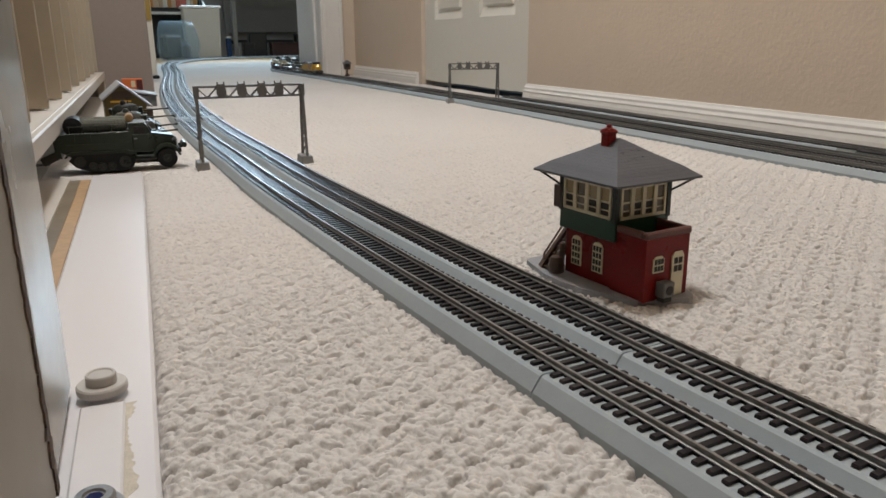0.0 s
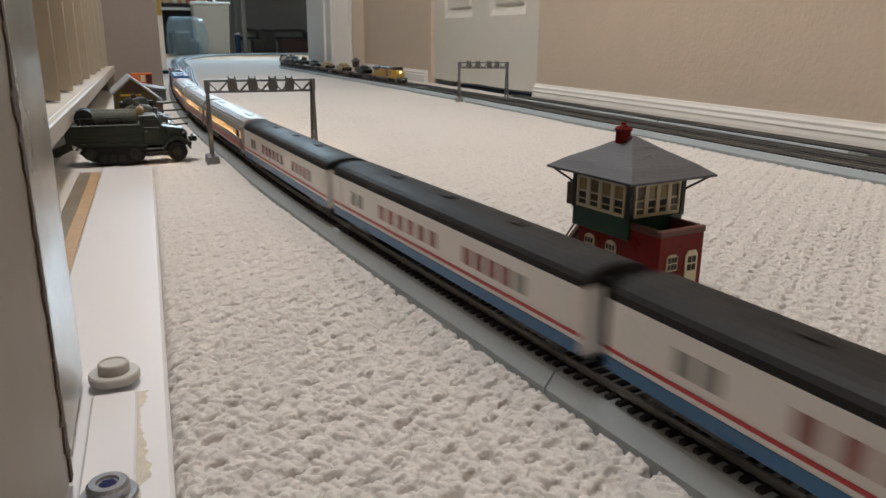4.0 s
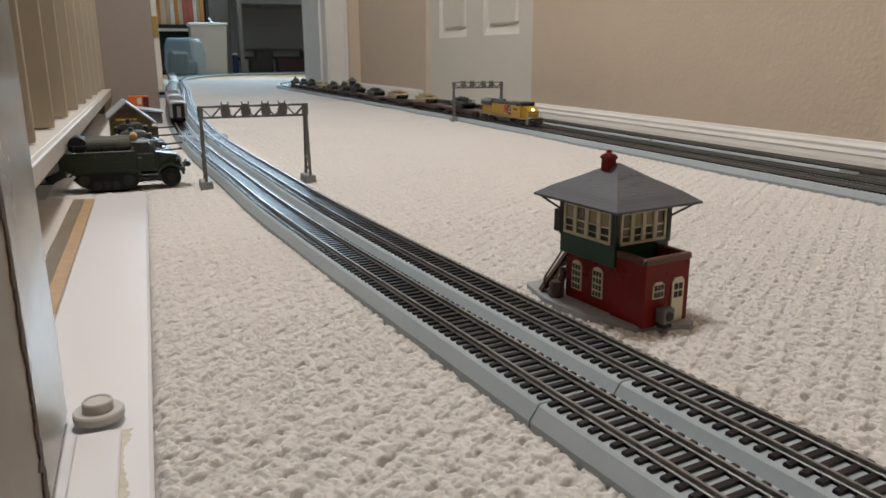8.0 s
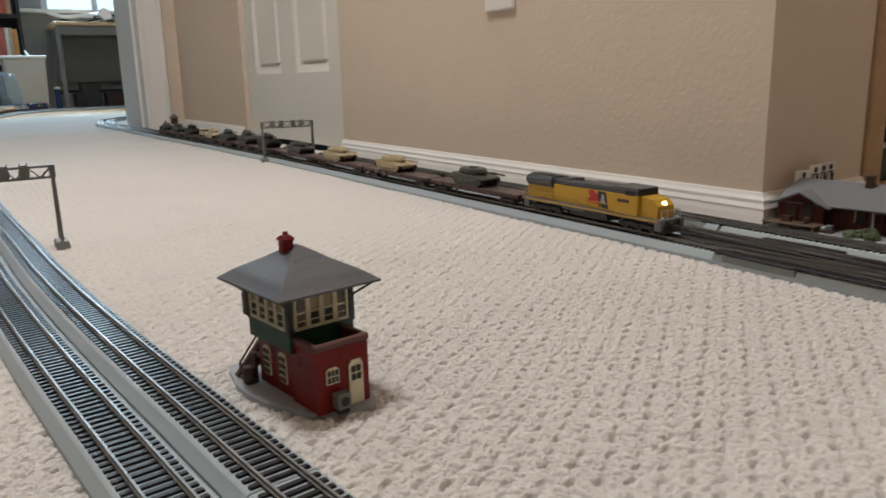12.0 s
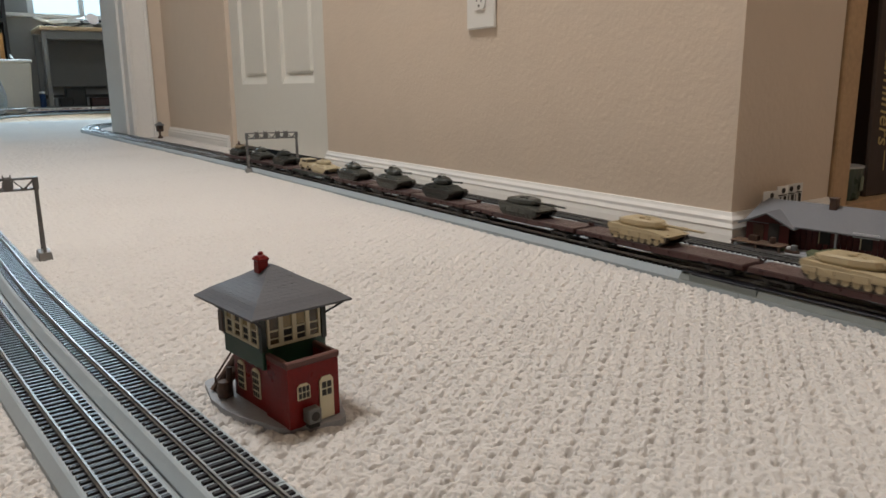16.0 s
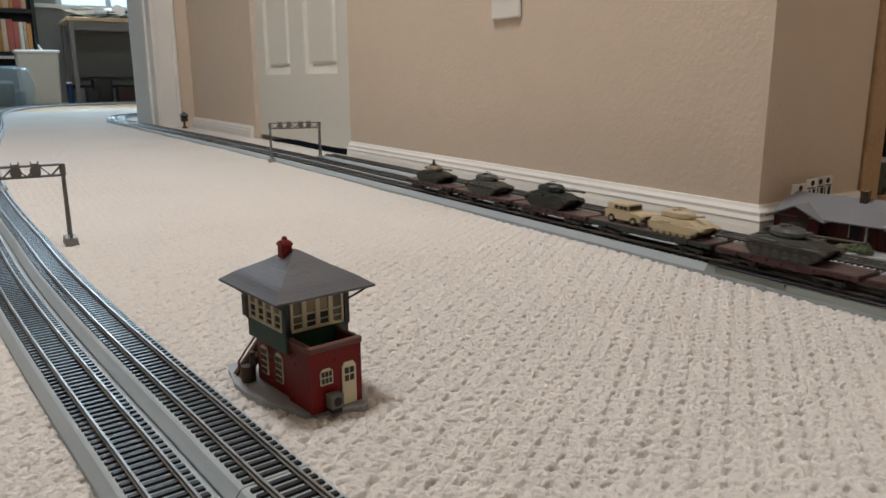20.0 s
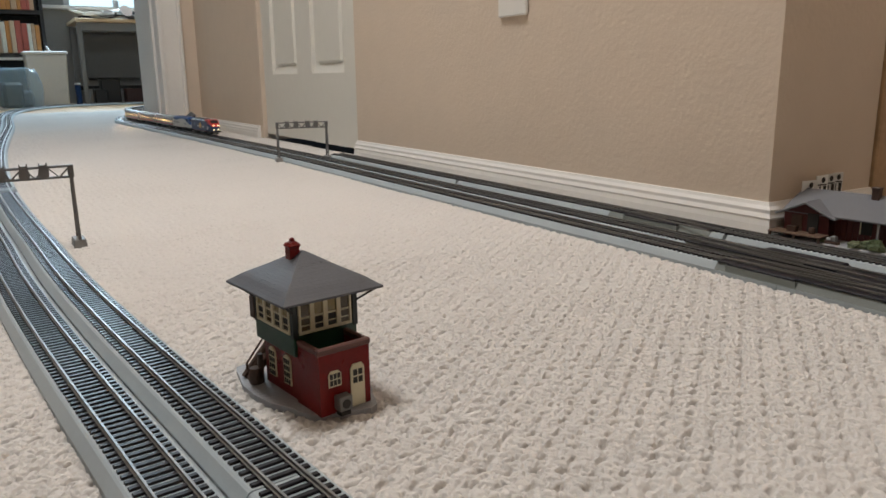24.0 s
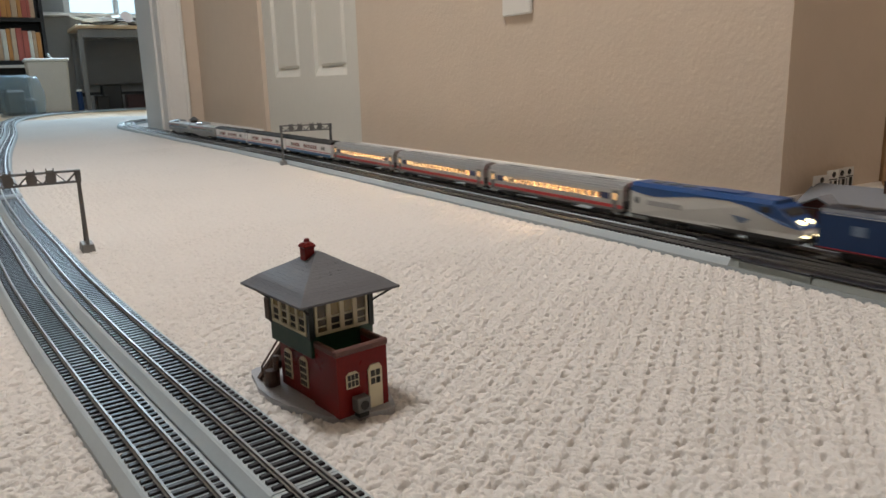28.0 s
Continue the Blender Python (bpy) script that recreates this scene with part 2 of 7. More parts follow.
SKYG = mat("bright_outdoors", (0.6, 0.75, 0.85), 0.9, vary=0.1, scale=3, emit=(0.62, 0.86, 1.0), strength=1.3)

DARKG = mat("black_green_plastic", (0.012, 0.018, 0.014), 0.45, vary=0.15, scale=70)
COPING = mat("dull_red_coping", (0.105, 0.040, 0.032), 0.5, vary=0.25, scale=150)
RERAIL = mat("pale_grey_ramp_plastic", (0.13, 0.145, 0.155), 0.6, vary=0.1, scale=80)
BROWNG = mat("brown_window_depth", (0.085, 0.060, 0.030), 0.15, vary=0.3, scale=200)
# ---- building helpers ----
def bm_box(bm, cx, cy, cz, sx, sy, sz, rz=0.0, bevel=0.0, taper=1.0, rx=0.0, ry=0.0):
    """Adds a box by its centre and sizes; taper narrows its top."""
    m = Matrix.Translation((cx, cy, cz)) @ Euler((radians(rx), radians(ry), radians(rz))).to_matrix().to_4x4()
    vs = []
    for z in (-1, 1):
        k = taper if z > 0 else 1.0
        for x, y in ((-1, -1), (1, -1), (1, 1), (-1, 1)):
            vs.append(bm.verts.new(m @ Vector((x * sx / 2 * k, y * sy / 2 * k, z * sz / 2))))
    fs = [(3, 2, 1, 0), (4, 5, 6, 7), (0, 1, 5, 4), (1, 2, 6, 5), (2, 3, 7, 6), (3, 0, 4, 7)]
    faces = [bm.faces.new([vs[i] for i in f]) for f in fs]
    if bevel:
        edges = list({e for f in faces for e in f.edges})
        bmesh.ops.bevel(bm, geom=edges, offset=bevel, segments=1, affect="EDGES", clamp_overlap=True)
    return bm


def box(cx, cy, cz, sx, sy, sz, rz=0.0, bevel=0.0, taper=1.0, rx=0.0, ry=0.0):
    return bm_box(bmesh.new(), cx, cy, cz, sx, sy, sz, rz, bevel, taper, rx, ry)


def bm_cyl(bm, p0, p1, r0, r1=None, n=12):
    """Adds a closed cylinder or cone between two points."""
    p0, p1 = Vector(p0), Vector(p1)
    r1 = r0 if r1 is None else r1
    q = (p1 - p0).to_track_quat("Z", "Y").to_matrix()
    rings = [[bm.verts.new(p + q @ Vector((math.cos(a) * r, math.sin(a) * r, 0))) for a in (2 * math.pi * k / n for k in range(n))] for p, r in ((p0, r0), (p1, r1))]
    for k in range(n):
        bm.faces.new((rings[0][k], rings[0][(k + 1) % n], rings[1][(k + 1) % n], rings[1][k]))
    bm.faces.new(rings[0][::-1])
    bm.faces.new(rings[1])
    return bm


def cyl(p0, p1, r0, r1=None, n=12):
    return bm_cyl(bmesh.new(), p0, p1, r0, r1, n)


def bm_prism(bm, profile, x0, x1, axis="x", ends=(1.0, 1.0), pivot=0.0):
    """Adds a profile of (across, up) swept along an axis; ends scale it about the height pivot."""
    rings = []
    for x, k in ((x0, ends[0]), (x1, ends[1])):
        ring = []
        for a, b in profile:
            a, b = a * k, pivot + (b - pivot) * k
            ring.append(bm.verts.new((x, a, b) if axis == "x" else (a, x, b) if axis == "y" else (a, b, x)))
        rings.append(ring)
    n = len(profile)
    for k in range(n):
        bm.faces.new((rings[0][k], rings[0][(k + 1) % n], rings[1][(k + 1) % n], rings[1][k]))
    bm.faces.new(rings[0][::-1])
    bm.faces.new(rings[1])
    return bm


def prism(profile, x0, x1, axis="x", ends=(1.0, 1.0), pivot=0.0):
    return bm_prism(bmesh.new(), profile, x0, x1, axis, ends, pivot)


def lathe(profile, n=20, at=(0, 0, 0)):
    """A turned shape from (radius, height) pairs."""
    bm = bmesh.new()
    rings = [[bm.verts.new((at[0] + r * math.cos(2 * math.pi * k / n), at[1] + r * math.sin(2 * math.pi * k / n), at[2] + z)) for k in range(n)] for r, z in profile]
    for a, b in zip(rings, rings[1:]):
        for k in range(n):
            bm.faces.new((a[k], a[(k + 1) % n], b[(k + 1) % n], b[k]))
    bm.faces.new(rings[0][::-1])
    bm.faces.new(rings[-1])
    return bm


def mesh_of(bm, name, material, smooth=False):
    bmesh.ops.recalc_face_normals(bm, faces=bm.faces[:])
    me = bpy.data.meshes.new(name)
    bm.to_mesh(me)
    bm.free()
    me.materials.append(material)
    if smooth:
        for p in me.polygons:
            p.use_smooth = True
    return me


def part(name, bm, material, parent=None, label="", smooth=False):
    ob = new(name, mesh_of(bm, name, material, smooth))
    if parent is not None:
        ob.parent = parent
    if label:
        ob["label"] = label
    return ob


def share(name, me, parent, m):
    """One more object on a mesh that is already there."""
    ob = new(name, me)
    ob.parent = parent
    ob.matrix_basis = m
    return ob


def thing(name, label, category, m=None, group="", kind=""):
    ob = tagged(new(name), label, category, group, kind)
    if m is not None:
        ob.matrix_basis = m
    return ob


def setting(name, bm, material, label, category, smooth=False):
    return tagged(part(name, bm, material, None, smooth=smooth), label, category, kind="structure")


def blob(rng, r, squash=0.7, sub=2):
    """A lumpy clump."""
    bm = bmesh.new()
    bmesh.ops.create_icosphere(bm, subdivisions=sub, radius=r)
    off = Vector((rng.random() * 50, rng.random() * 50, rng.random() * 50))
    for v in bm.verts:
        k = 1 + 0.55 * noise.noise(v.co / r * 1.7 + off) + 0.3 * noise.noise(v.co / r * 5 + off)
        v.co = Vector((v.co.x * k, v.co.y * k, max(v.co.z * k * squash, -r * 0.2)))
    return bm

# ---- structure ----
WX = 0.79  # face of the hall's long wall
CY = 0.4255  # its outer corner


def slab(name, x0, x1, y0, y1, z0, z1, material, label, category, bevel=0.0):
    return setting(name, box((x0 + x1) / 2, (y0 + y1) / 2, (z0 + z1) / 2, x1 - x0, y1 - y0, z1 - z0, bevel=bevel), material, label, category)


H = 2.4
slab("wall_east_1", WX, WX + 0.12, CY + 0.12, 1.533, -0.02, H, WALL, "textured tan drywall along the hall", "wall")
slab("wall_east_2", WX, WX + 0.12, 2.234, 3.0, -0.02, H, WALL, "textured tan drywall beside the white door", "wall")
slab("wall_east_lintel", WX, WX + 0.12, 1.533, 2.234, 2.06, H, WALL, "tan drywall above the door", "wall")
slab("wall_alcove_1", WX, 0.997, CY, CY + 0.12, -0.02, H, WALL, "tan drywall with an outer corner behind the depot", "wall")
slab("wall_alcove_2", 1.665, 2.6, CY, CY + 0.12, -0.02, H, WALL, "tan drywall beside the bookcase", "wall")
slab("wall_alcove_lintel", 0.997, 1.665, CY, CY + 0.12, 1.21, H, WALL, "tan drywall above the bookcase", "wall")
slab("wall_alcove_back", 0.90, 1.74, 0.70, 0.72, -0.02, H, WALL, "tan drywall behind the bookcase", "wall")
slab("wall_near_room_east", 2.6, 2.72, -2.2, CY, -0.02, H, WALL, "plain tan drywall of the near room", "wall")
slab("wall_near_room_south", -0.4, 2.72, -2.32, -2.2, -0.02, H, WALL, "plain tan drywall of the near room", "wall")
slab("wall_west_near", -0.52, -0.4, -2.2, 0.0, -0.02, H, WALL, "plain tan drywall", "wall")
slab("wall_west_closet_back", -0.62, -0.5, 0.0, 2.2, -0.02, H, WALL, "tan drywall behind the folding door", "wall")
slab("wall_west_far", -0.3, -0.18, 2.2, 2.95, -0.02, H, WALL, "tan drywall beside the far doorway", "wall")
slab("wall_doorway_east", 0.738, WX + 0.12, 3.0, 3.12, -0.02, H, WALL, "narrow tan drywall strip beside the far doorway", "wall")
slab("wall_far_lintel", -0.3, 0.738, 3.0, 3.12, 2.1, H, WALL, "tan drywall above the far doorway", "wall")
slab("ceiling", -0.7, 2.8, -2.4, 3.12, H, H + 0.1, CEIL, "white textured ceiling", "ceiling")
# far room
slab("far_room_wall_north", -1.6, 3.6, 7.3, 7.42, -0.02, 0.8, mat("far_room_paint", (0.33, 0.32, 0.305), 0.8, vary=0.04, scale=3), "grey painted wall below a window", "wall")
slab("far_room_wall_north_left", -1.6, 0.76, 7.3, 7.42, 0.8, H, MATS["far_room_paint"], "grey painted wall beside a window", "wall")
slab("far_room_wall_north_right", 1.75, 3.6, 7.3, 7.42, 0.8, H, MATS["far_room_paint"], "grey painted wall beside a window", "wall")
slab("far_room_wall_north_top", 0.76, 1.75, 7.3, 7.42, 2.05, H, MATS["far_room_paint"], "grey painted wall above a window", "wall")
slab("far_room_wall_west", -1.72, -1.6, 2.95, 7.42, -0.02, H, MATS["far_room_paint"], "grey painted wall", "wall")
slab("far_room_wall_east", 3.6, 3.72, 3.0, 7.42, -0.02, H, MATS["far_room_paint"], "grey painted wall", "wall")
slab("far_room_wall_south_west", -1.6, -0.3, 2.95, 3.07, -0.02, H, MATS["far_room_paint"], "grey painted wall", "wall")
slab("far_room_wall_south_east", WX + 0.12, 3.6, 3.0, 3.12, -0.02, H, MATS["far_room_paint"], "grey painted wall", "wall")
slab("far_room_ceiling", -1.72, 3.72, 3.12, 7.42, H, H + 0.1, CEIL, "white ceiling of the far room", "ceiling")
slab("backdrop", -1.5, 4.0, 9.0, 9.05, 0.3, 3.4, SKYG, "bright daylight outside the window", "backdrop")
fw = thing("window_1", "white framed window above the desk letting in daylight", "window", kind="structure")
for n, c, s in (("window_sill", (1.185, 7.27, 0.8), (1.2, 0.12, 0.03)), ("window_frame", (0.785, 7.34, 1.42), (0.05, 0.06, 1.24)), ("window_frame", (1.73, 7.34, 1.42), (0.05, 0.06, 1.24)), ("window_frame", (1.185, 7.34, 1.42), (0.04, 0.06, 1.24)), ("window_frame", (1.185, 7.34, 2.03), (1.12, 0.06, 0.05))):
    part(n, box(*c, *s, bevel=0.004), TRIM, fw)

# one floor slab, the wooden floor laid over it in the far room
slab("ground", -1.8, 3.8, -2.5, 7.5, -0.06, -0.012, mat("underfloor", (0.4, 0.37, 0.33), 0.9), "floor slab under the carpet", "floor")

BASE_PROFILE = [(0, -0.02), (0.012, -0.02), (0.012, 0.012), (0.0105, 0.0185), (0.0115, 0.021), (0.0085, 0.026), (0.0085, 0.030), (0.005, 0.034), (0.003, 0.038), (0, 0.038)]


def baseboard(name, p0, p1, label, mitre=(0, 0)):
    """A moulded skirting along a wall from p0 to p1, standing out to the right of that way."""
    p0, p1 = Vector((*p0, 0)), Vector((*p1, 0))
    d = (p1 - p0).normalized()
    n = Vector((d.y, -d.x, 0))
    bm = bmesh.new()
    rings = [[bm.verts.new(p + n * a + d * a * e + Vector((0, 0, b))) for a, b in BASE_PROFILE] for p, e in zip((p0, p1), mitre)]
    k = len(BASE_PROFILE)
    for i in range(k):
        bm.faces.new((rings[0][i], rings[0][(i + 1) % k], rings[1][(i + 1) % k], rings[1][i]))
    bm.faces.new(rings[0][::-1])
    bm.faces.new(rings[1])
    return setting(name, bm, TRIM, label, "baseboard")


baseboard("baseboard_1", (WX, 1.533), (WX, CY), "glossy white moulded baseboard along the carpet", (0, 1))
baseboard("baseboard_2", (WX, 2.998), (WX, 2.262), "glossy white moulded baseboard along the carpet")
baseboard("baseboard_3", (WX, CY), (0.997, CY), "white moulded baseboard in shade behind the depot", (-1, 0))
baseboard("baseboard_4", (-0.18, 2.95), (-0.18, 2.2), "white moulded baseboard")

# the white six-panel door
DY0, DY1, DX = 1.537, 2.230, WX + 0.012
door = thing("door_1", "closed white six-panel door over a dark gap", "door", kind="structure")
bm = bmesh.new()
bm_box(bm, DX + 0.024, (DY0 + DY1) / 2, 1.03, 0.026, DY1 - DY0, 2.03)
part("door_core", bm, DOORW, door)
P0, P1, PM = 1.623, 2.150, 0.0  # outer edges of the two columns of panels
MID = (P0 + P1) / 2
rows_z = ((0.197, 0.78), (0.90, 1.50), (1.62, 1.90))
edges_z = [0.014, 0.197, 0.78, 0.90, 1.50, 1.62, 1.90, 2.045]
for y0, y1 in ((DY0, P0), (MID - 0.055, MID + 0.055), (P1, DY1)):
    part("stile", box(DX + 0.0055, (y0 + y1) / 2, 1.03, 0.011, y1 - y0, 2.03), DOORW, door)
for a, b in ((0, 1), (2, 3), (4, 5), (6, 7)):
    for y0, y1 in ((P0, MID - 0.055), (MID + 0.055, P1)):
        part("door_rail", box(DX + 0.0055, (y0 + y1) / 2, (edges_z[a] + edges_z[b]) / 2, 0.011, y1 - y0, edges_z[b] - edges_z[a]), DOORW, door)
for z0, z1 in rows_z:
    for y0, y1 in ((P0, MID - 0.055), (MID + 0.055, P1)):
        part("panel_bevel", prism([(DX + 0.0112, z0 + 0.026), (DX + 0.0112, z0), (DX + 0.0010, z0)], y0 + 0.003, y1 - 0.003, axis="y"), DOORW, door)
        part("raised_panel", box(DX + 0.010, (y0 + y1) / 2, (z0 + z1) / 2, 0.012, y1 - y0 - 0.05, z1 - z0 - 0.05, bevel=0.006), DOORW, door)
# near-black slab paints the shade in the gap below the door
slab("door_gap_shadow_floor", WX - 0.002, WX + 0.12, DY0, DY1, -0.012, -0.006, mat("door_gap_shade", (0.015, 0.013, 0.012), 0.8), "near-black slab for the shade under the door", "floor")
slab("door_stop_near", WX + 0.05, WX + 0.12, 1.533, 1.5365, 0, 2.06, TRIM, "white door jamb", "trim")

# right-hand side of the far doorway, and the left one with the edge of an open door
jamb = thing("door_casing_2", "white painted casing of the far doorway", "door casing", kind="structure")
part("casing_face", box(0.6925, 2.992, 1.03, 0.091, 0.016, 2.14, bevel=0.003), TRIM, jamb)
part("casing_bead", box(0.7285, 2.982, 1.03, 0.016, 0.008, 2.14, bevel=0.003), TRIM, jamb)
part("casing_step", box(0.660, 2.982, 1.03, 0.012, 0.006, 2.14, bevel=0.002), TRIM, jamb)
part("jamb_board", box(0.6945, 3.225, 1.03, 0.087, 0.446, 2.12, bevel=0.002), TRIM, jamb)
part("door_stop", box(0.648, 3.10, 1.03, 0.014, 0.035, 2.10, bevel=0.002), TRIM, jamb)
ljamb = thing("door_casing_3", "white painted casing with a brass hinge", "door casing", kind="structure")
part("casing_face", box(-0.085, 2.96, 1.03, 0.15, 0.06, 2.14, bevel=0.004), TRIM, ljamb)
part("door_edge", box(0.0, 2.99, 1.03, 0.035, 0.09, 2.02, bevel=0.003), DOORW, ljamb)
part("hinge", box(0.0, 2.943, 0.25, 0.032, 0.005, 0.075), mat("brass", (0.50, 0.37, 0.12), 0.35, metal=0.8), ljamb, "worn brass hinge")
part("door_stop_foot", box(0.008, 2.93, 0.013, 0.03, 0.02, 0.012, bevel=0.003), RUBBER, ljamb)

# outlet
outlet = thing("wall_outlet", "white duplex power outlet on the tan wall", "outlet", pose(WX, 0.917, 0.279 + 0.0635))
part("cover_plate", box(-0.003, 0, 0, 0.006, 0.077, 0.127, bevel=0.0022), PLATE, outlet)
for dz in (-0.0205, 0.0205):
    face = part("socket_face", prism([(0.0165 * math.cos(a), dz + max(-0.0125, min(0.0125, 0.0165 * math.sin(a)))) for a in (2 * math.pi * k / 24 for k in range(24))], -0.0085, -0.006), PLATE, outlet)
    for dy, hh in ((-0.006, 0.009), (0.006, 0.007)):
        part("slot", box(-0.0086, dy, dz + 0.003, 0.0006, 0.0018, hh), SLOT, face)
    part("slot", cyl((-0.0089, 0, dz - 0.007), (-0.0083, 0, dz - 0.007), 0.0022, n=10), SLOT, face)
part("screw", cyl((-0.0068, 0, 0), (-0.0058, 0, 0), 0.003, n=10), CHROME, outlet)

# closet side: threshold, rail, folding door, near panel
thr = thing("threshold", "glossy white painted threshold strip beside the carpet", "threshold", kind="structure")
TSK = -0.69
part("white_board", box(-0.1108, 0.30, -0.004, 0.0515, 1.04, 0.012, rz=TSK, bevel=0.0015), OLDW, thr)
part("wood_strip", box(-0.1425, 0.34, -0.0065, 0.011, 0.96, 0.009, rz=TSK, bevel=0.001), WOODL, thr, "bare orange wood edge")
# strip coloured brown-grey as the shade in the groove
part("shadow_groove", box(-0.1530, 0.36, -0.0065, 0.0100, 0.94, 0.006, rz=TSK), SHADEG, thr)
part("track_channel", box(-0.1830, 0.36, -0.005, 0.0500, 0.94, 0.007, rz=TSK), RAILW, thr)
part("floor_plate", box(-0.1062, 0.165, 0.0030, 0.0165, 0.15, 0.003, rz=TSK, bevel=0.0008), OLDW, thr, "worn cream floor guide plate")
rng = random.Random(12)
ragged, width_ = [], 0.002
for k in range(90):
    width_ = min(0.0056, max(0.0010, width_ + rng.uniform(-0.0014, 0.0014)))
    ragged.append((-0.0981 + 0.012 * (0.0016 * k - 0.065) + width_, 0.100 + 0.0016 * k))
ragged = [(-0.0981 + 0.012 * (y - 0.165), y) for x, y in ragged][::-1] + ragged
part("chipped_paint", prism(ragged, 0.0018, 0.0021, axis="z"), CHIP, thr, "chipped tan edge of the old paint")
stud = thing("floor_guide_knob", "cream plastic two-step round floor guide", "door guide", pose(-0.1055, 0.2525, 0.0045))
part("flange", lathe([(0.0094, 0), (0.0098, 0.0008), (0.0098, 0.0030), (0.0092, 0.0037), (0.0060, 0.0037)], 40), KNOB, stud)
part("knob", lathe([(0.0059, 0.0037), (0.0059, 0.0072), (0.0055, 0.0078), (0.0048, 0.0078), (0.0044, 0.0073)], 36), KNOB, stud)
bolt = thing("hex_bolt", "dull steel bolt head on the floor plate", "bolt", pose(-0.1052, 0.1655, 0.0045))
part("washer", lathe([(0.0085, 0), (0.0085, 0.0012), (0.0080, 0.0018), (0.0062, 0.0018)], 28), CHROME, bolt)
part("head", lathe([(0.0062, 0.0016), (0.0062, 0.0046), (0.0054, 0.0056), (0.0034, 0.0056), (0.0030, 0.0048)], 24), CHROME, bolt)
part("socket", lathe([(0.0030, 0.0047), (0.0024, 0.0050)], 6), NAVYW, bolt)

rail = thing("closet_rail", "low white metal rail along the closet", "door rail", kind="structure")
SKEW = -0.73  # the closet front runs slightly askew to the hall
rail_x = lambda y: -0.160 + 0.01275 * (y - 0.588)
part("rail_bar", box(rail_x(1.25) - 0.004, 1.25, 0.0545, 0.008, 1.90, 0.0195, rz=SKEW, bevel=0.0015), RAILW, rail)
part("ledge", box(rail_x(1.25) - 0.058, 1.25, 0.0605, 0.10, 1.88, 0.006, rz=SKEW, bevel=0.001), RAILW, rail)
part("rail_post", box(rail_x(2.14) - 0.012, 2.14, 0.0215, 0.02, 0.05, 0.045, bevel=0.002), PANEL, rail)
fold = thing("folding_door", "beige pleated folding door above a white ledge", "folding door", kind="structure")
for k in range(10):
    y = 0.60 + 0.168 * k
    x = -0.1720 + 0.0145 * (y - 0.94)
    part("pleat", box(x - 0.0295, y + 0.084, 0.7655, 0.009, 0.172, 1.40, rz=16, bevel=0.002), PANEL, fold)
    part("pleat_edge", box(x - 0.023, y + 0.002, 0.7655, 0.046, 0.006, 1.40, bevel=0.001), PANEL, fold)
nearp = thing("closet_panel", "glossy cream sliding door with a corroded dark edge", "sliding door", kind="structure")
ENAMEL = mat("glossy_cream_enamel", (0.34, 0.315, 0.275), 0.24, vary=0.03, scale=20, spec=0.32)
part("panel_face", box(-0.1265, 0.2200, 0.5555, 0.018, 0.0785, 1.10, bevel=0.0008), ENAMEL, nearp)
part("panel_stile", box(-0.1275, 0.0783, 0.5555, 0.022, 0.20, 1.10, bevel=0.002), STILEB, nearp, "brownish beige edge strip")
rng, lo, hi = random.Random(31), [], []
for k in range(150):
    z = 0.006 + 0.0024 * k
    wear = 0.55 + 0.45 * math.sin(k * 0.23) * math.sin(k * 0.071 + 1)
    lo.append((0.1770 - rng.uniform(0.0012, 0.0070) * wear, z))
    hi.append((0.1798 + rng.uniform(0.0, 0.0016) * wear, z))
part("worn_edge", prism(lo + hi[::-1], -0.1168, -0.1159), mat("rusty_edge", (0.075, 0.045, 0.03), 0.8, vary=0.8, scale=160, bump=0.5), nearp, "dark corroded edge")
part("bare_edge", box(-0.1170, 0.1790, 0.5555, 0.0020, 0.0050, 1.10), mat("bare_cream_edge", (0.40, 0.36, 0.29), 0.7, vary=0.2, scale=90), nearp)

# ---- tracks ----
# middle line between the two main tracks, once round the loop, from the camera's side of the hall
LOOP = [(0.098, 0.19), (0.0905, 0.26), (0.0795, 0.36), (0.0655, 0.50), (0.0525, 0.66), (0.0425, 0.84), (0.0330, 1.00), (0.0215, 1.30), (0.020, 1.65), (0.030, 2.10), (0.050, 2.55),
        (0.073, 2.95), (0.095, 3.35), (0.110, 3.80), (0.125, 4.30), (0.165, 4.90), (0.27, 5.55), (0.48, 6.10), (0.90, 6.45), (1.45, 6.50), (1.95, 6.25), (2.2, 5.75), (2.1, 5.2), (1.75, 4.8),
        (1.25, 4.48), (0.86, 4.22), (0.66, 3.93), (0.588, 3.60), (0.596, 3.10), (0.612, 2.55), (0.630, 2.05), (0.640, 1.60), (0.641, 1.00), (0.641, 0.40), (0.641, -0.20), (0.641, -0.85), (0.622, -1.40),
        (0.53, -1.76), (0.39, -1.87), (0.26, -1.70), (0.185, -1.32), (0.158, -0.80), (0.138, -0.35), (0.121, -0.05), (0.110, 0.09)]
RAIL_Z, HALF, PITCH = 0.0135, 0.0215, 0.00618


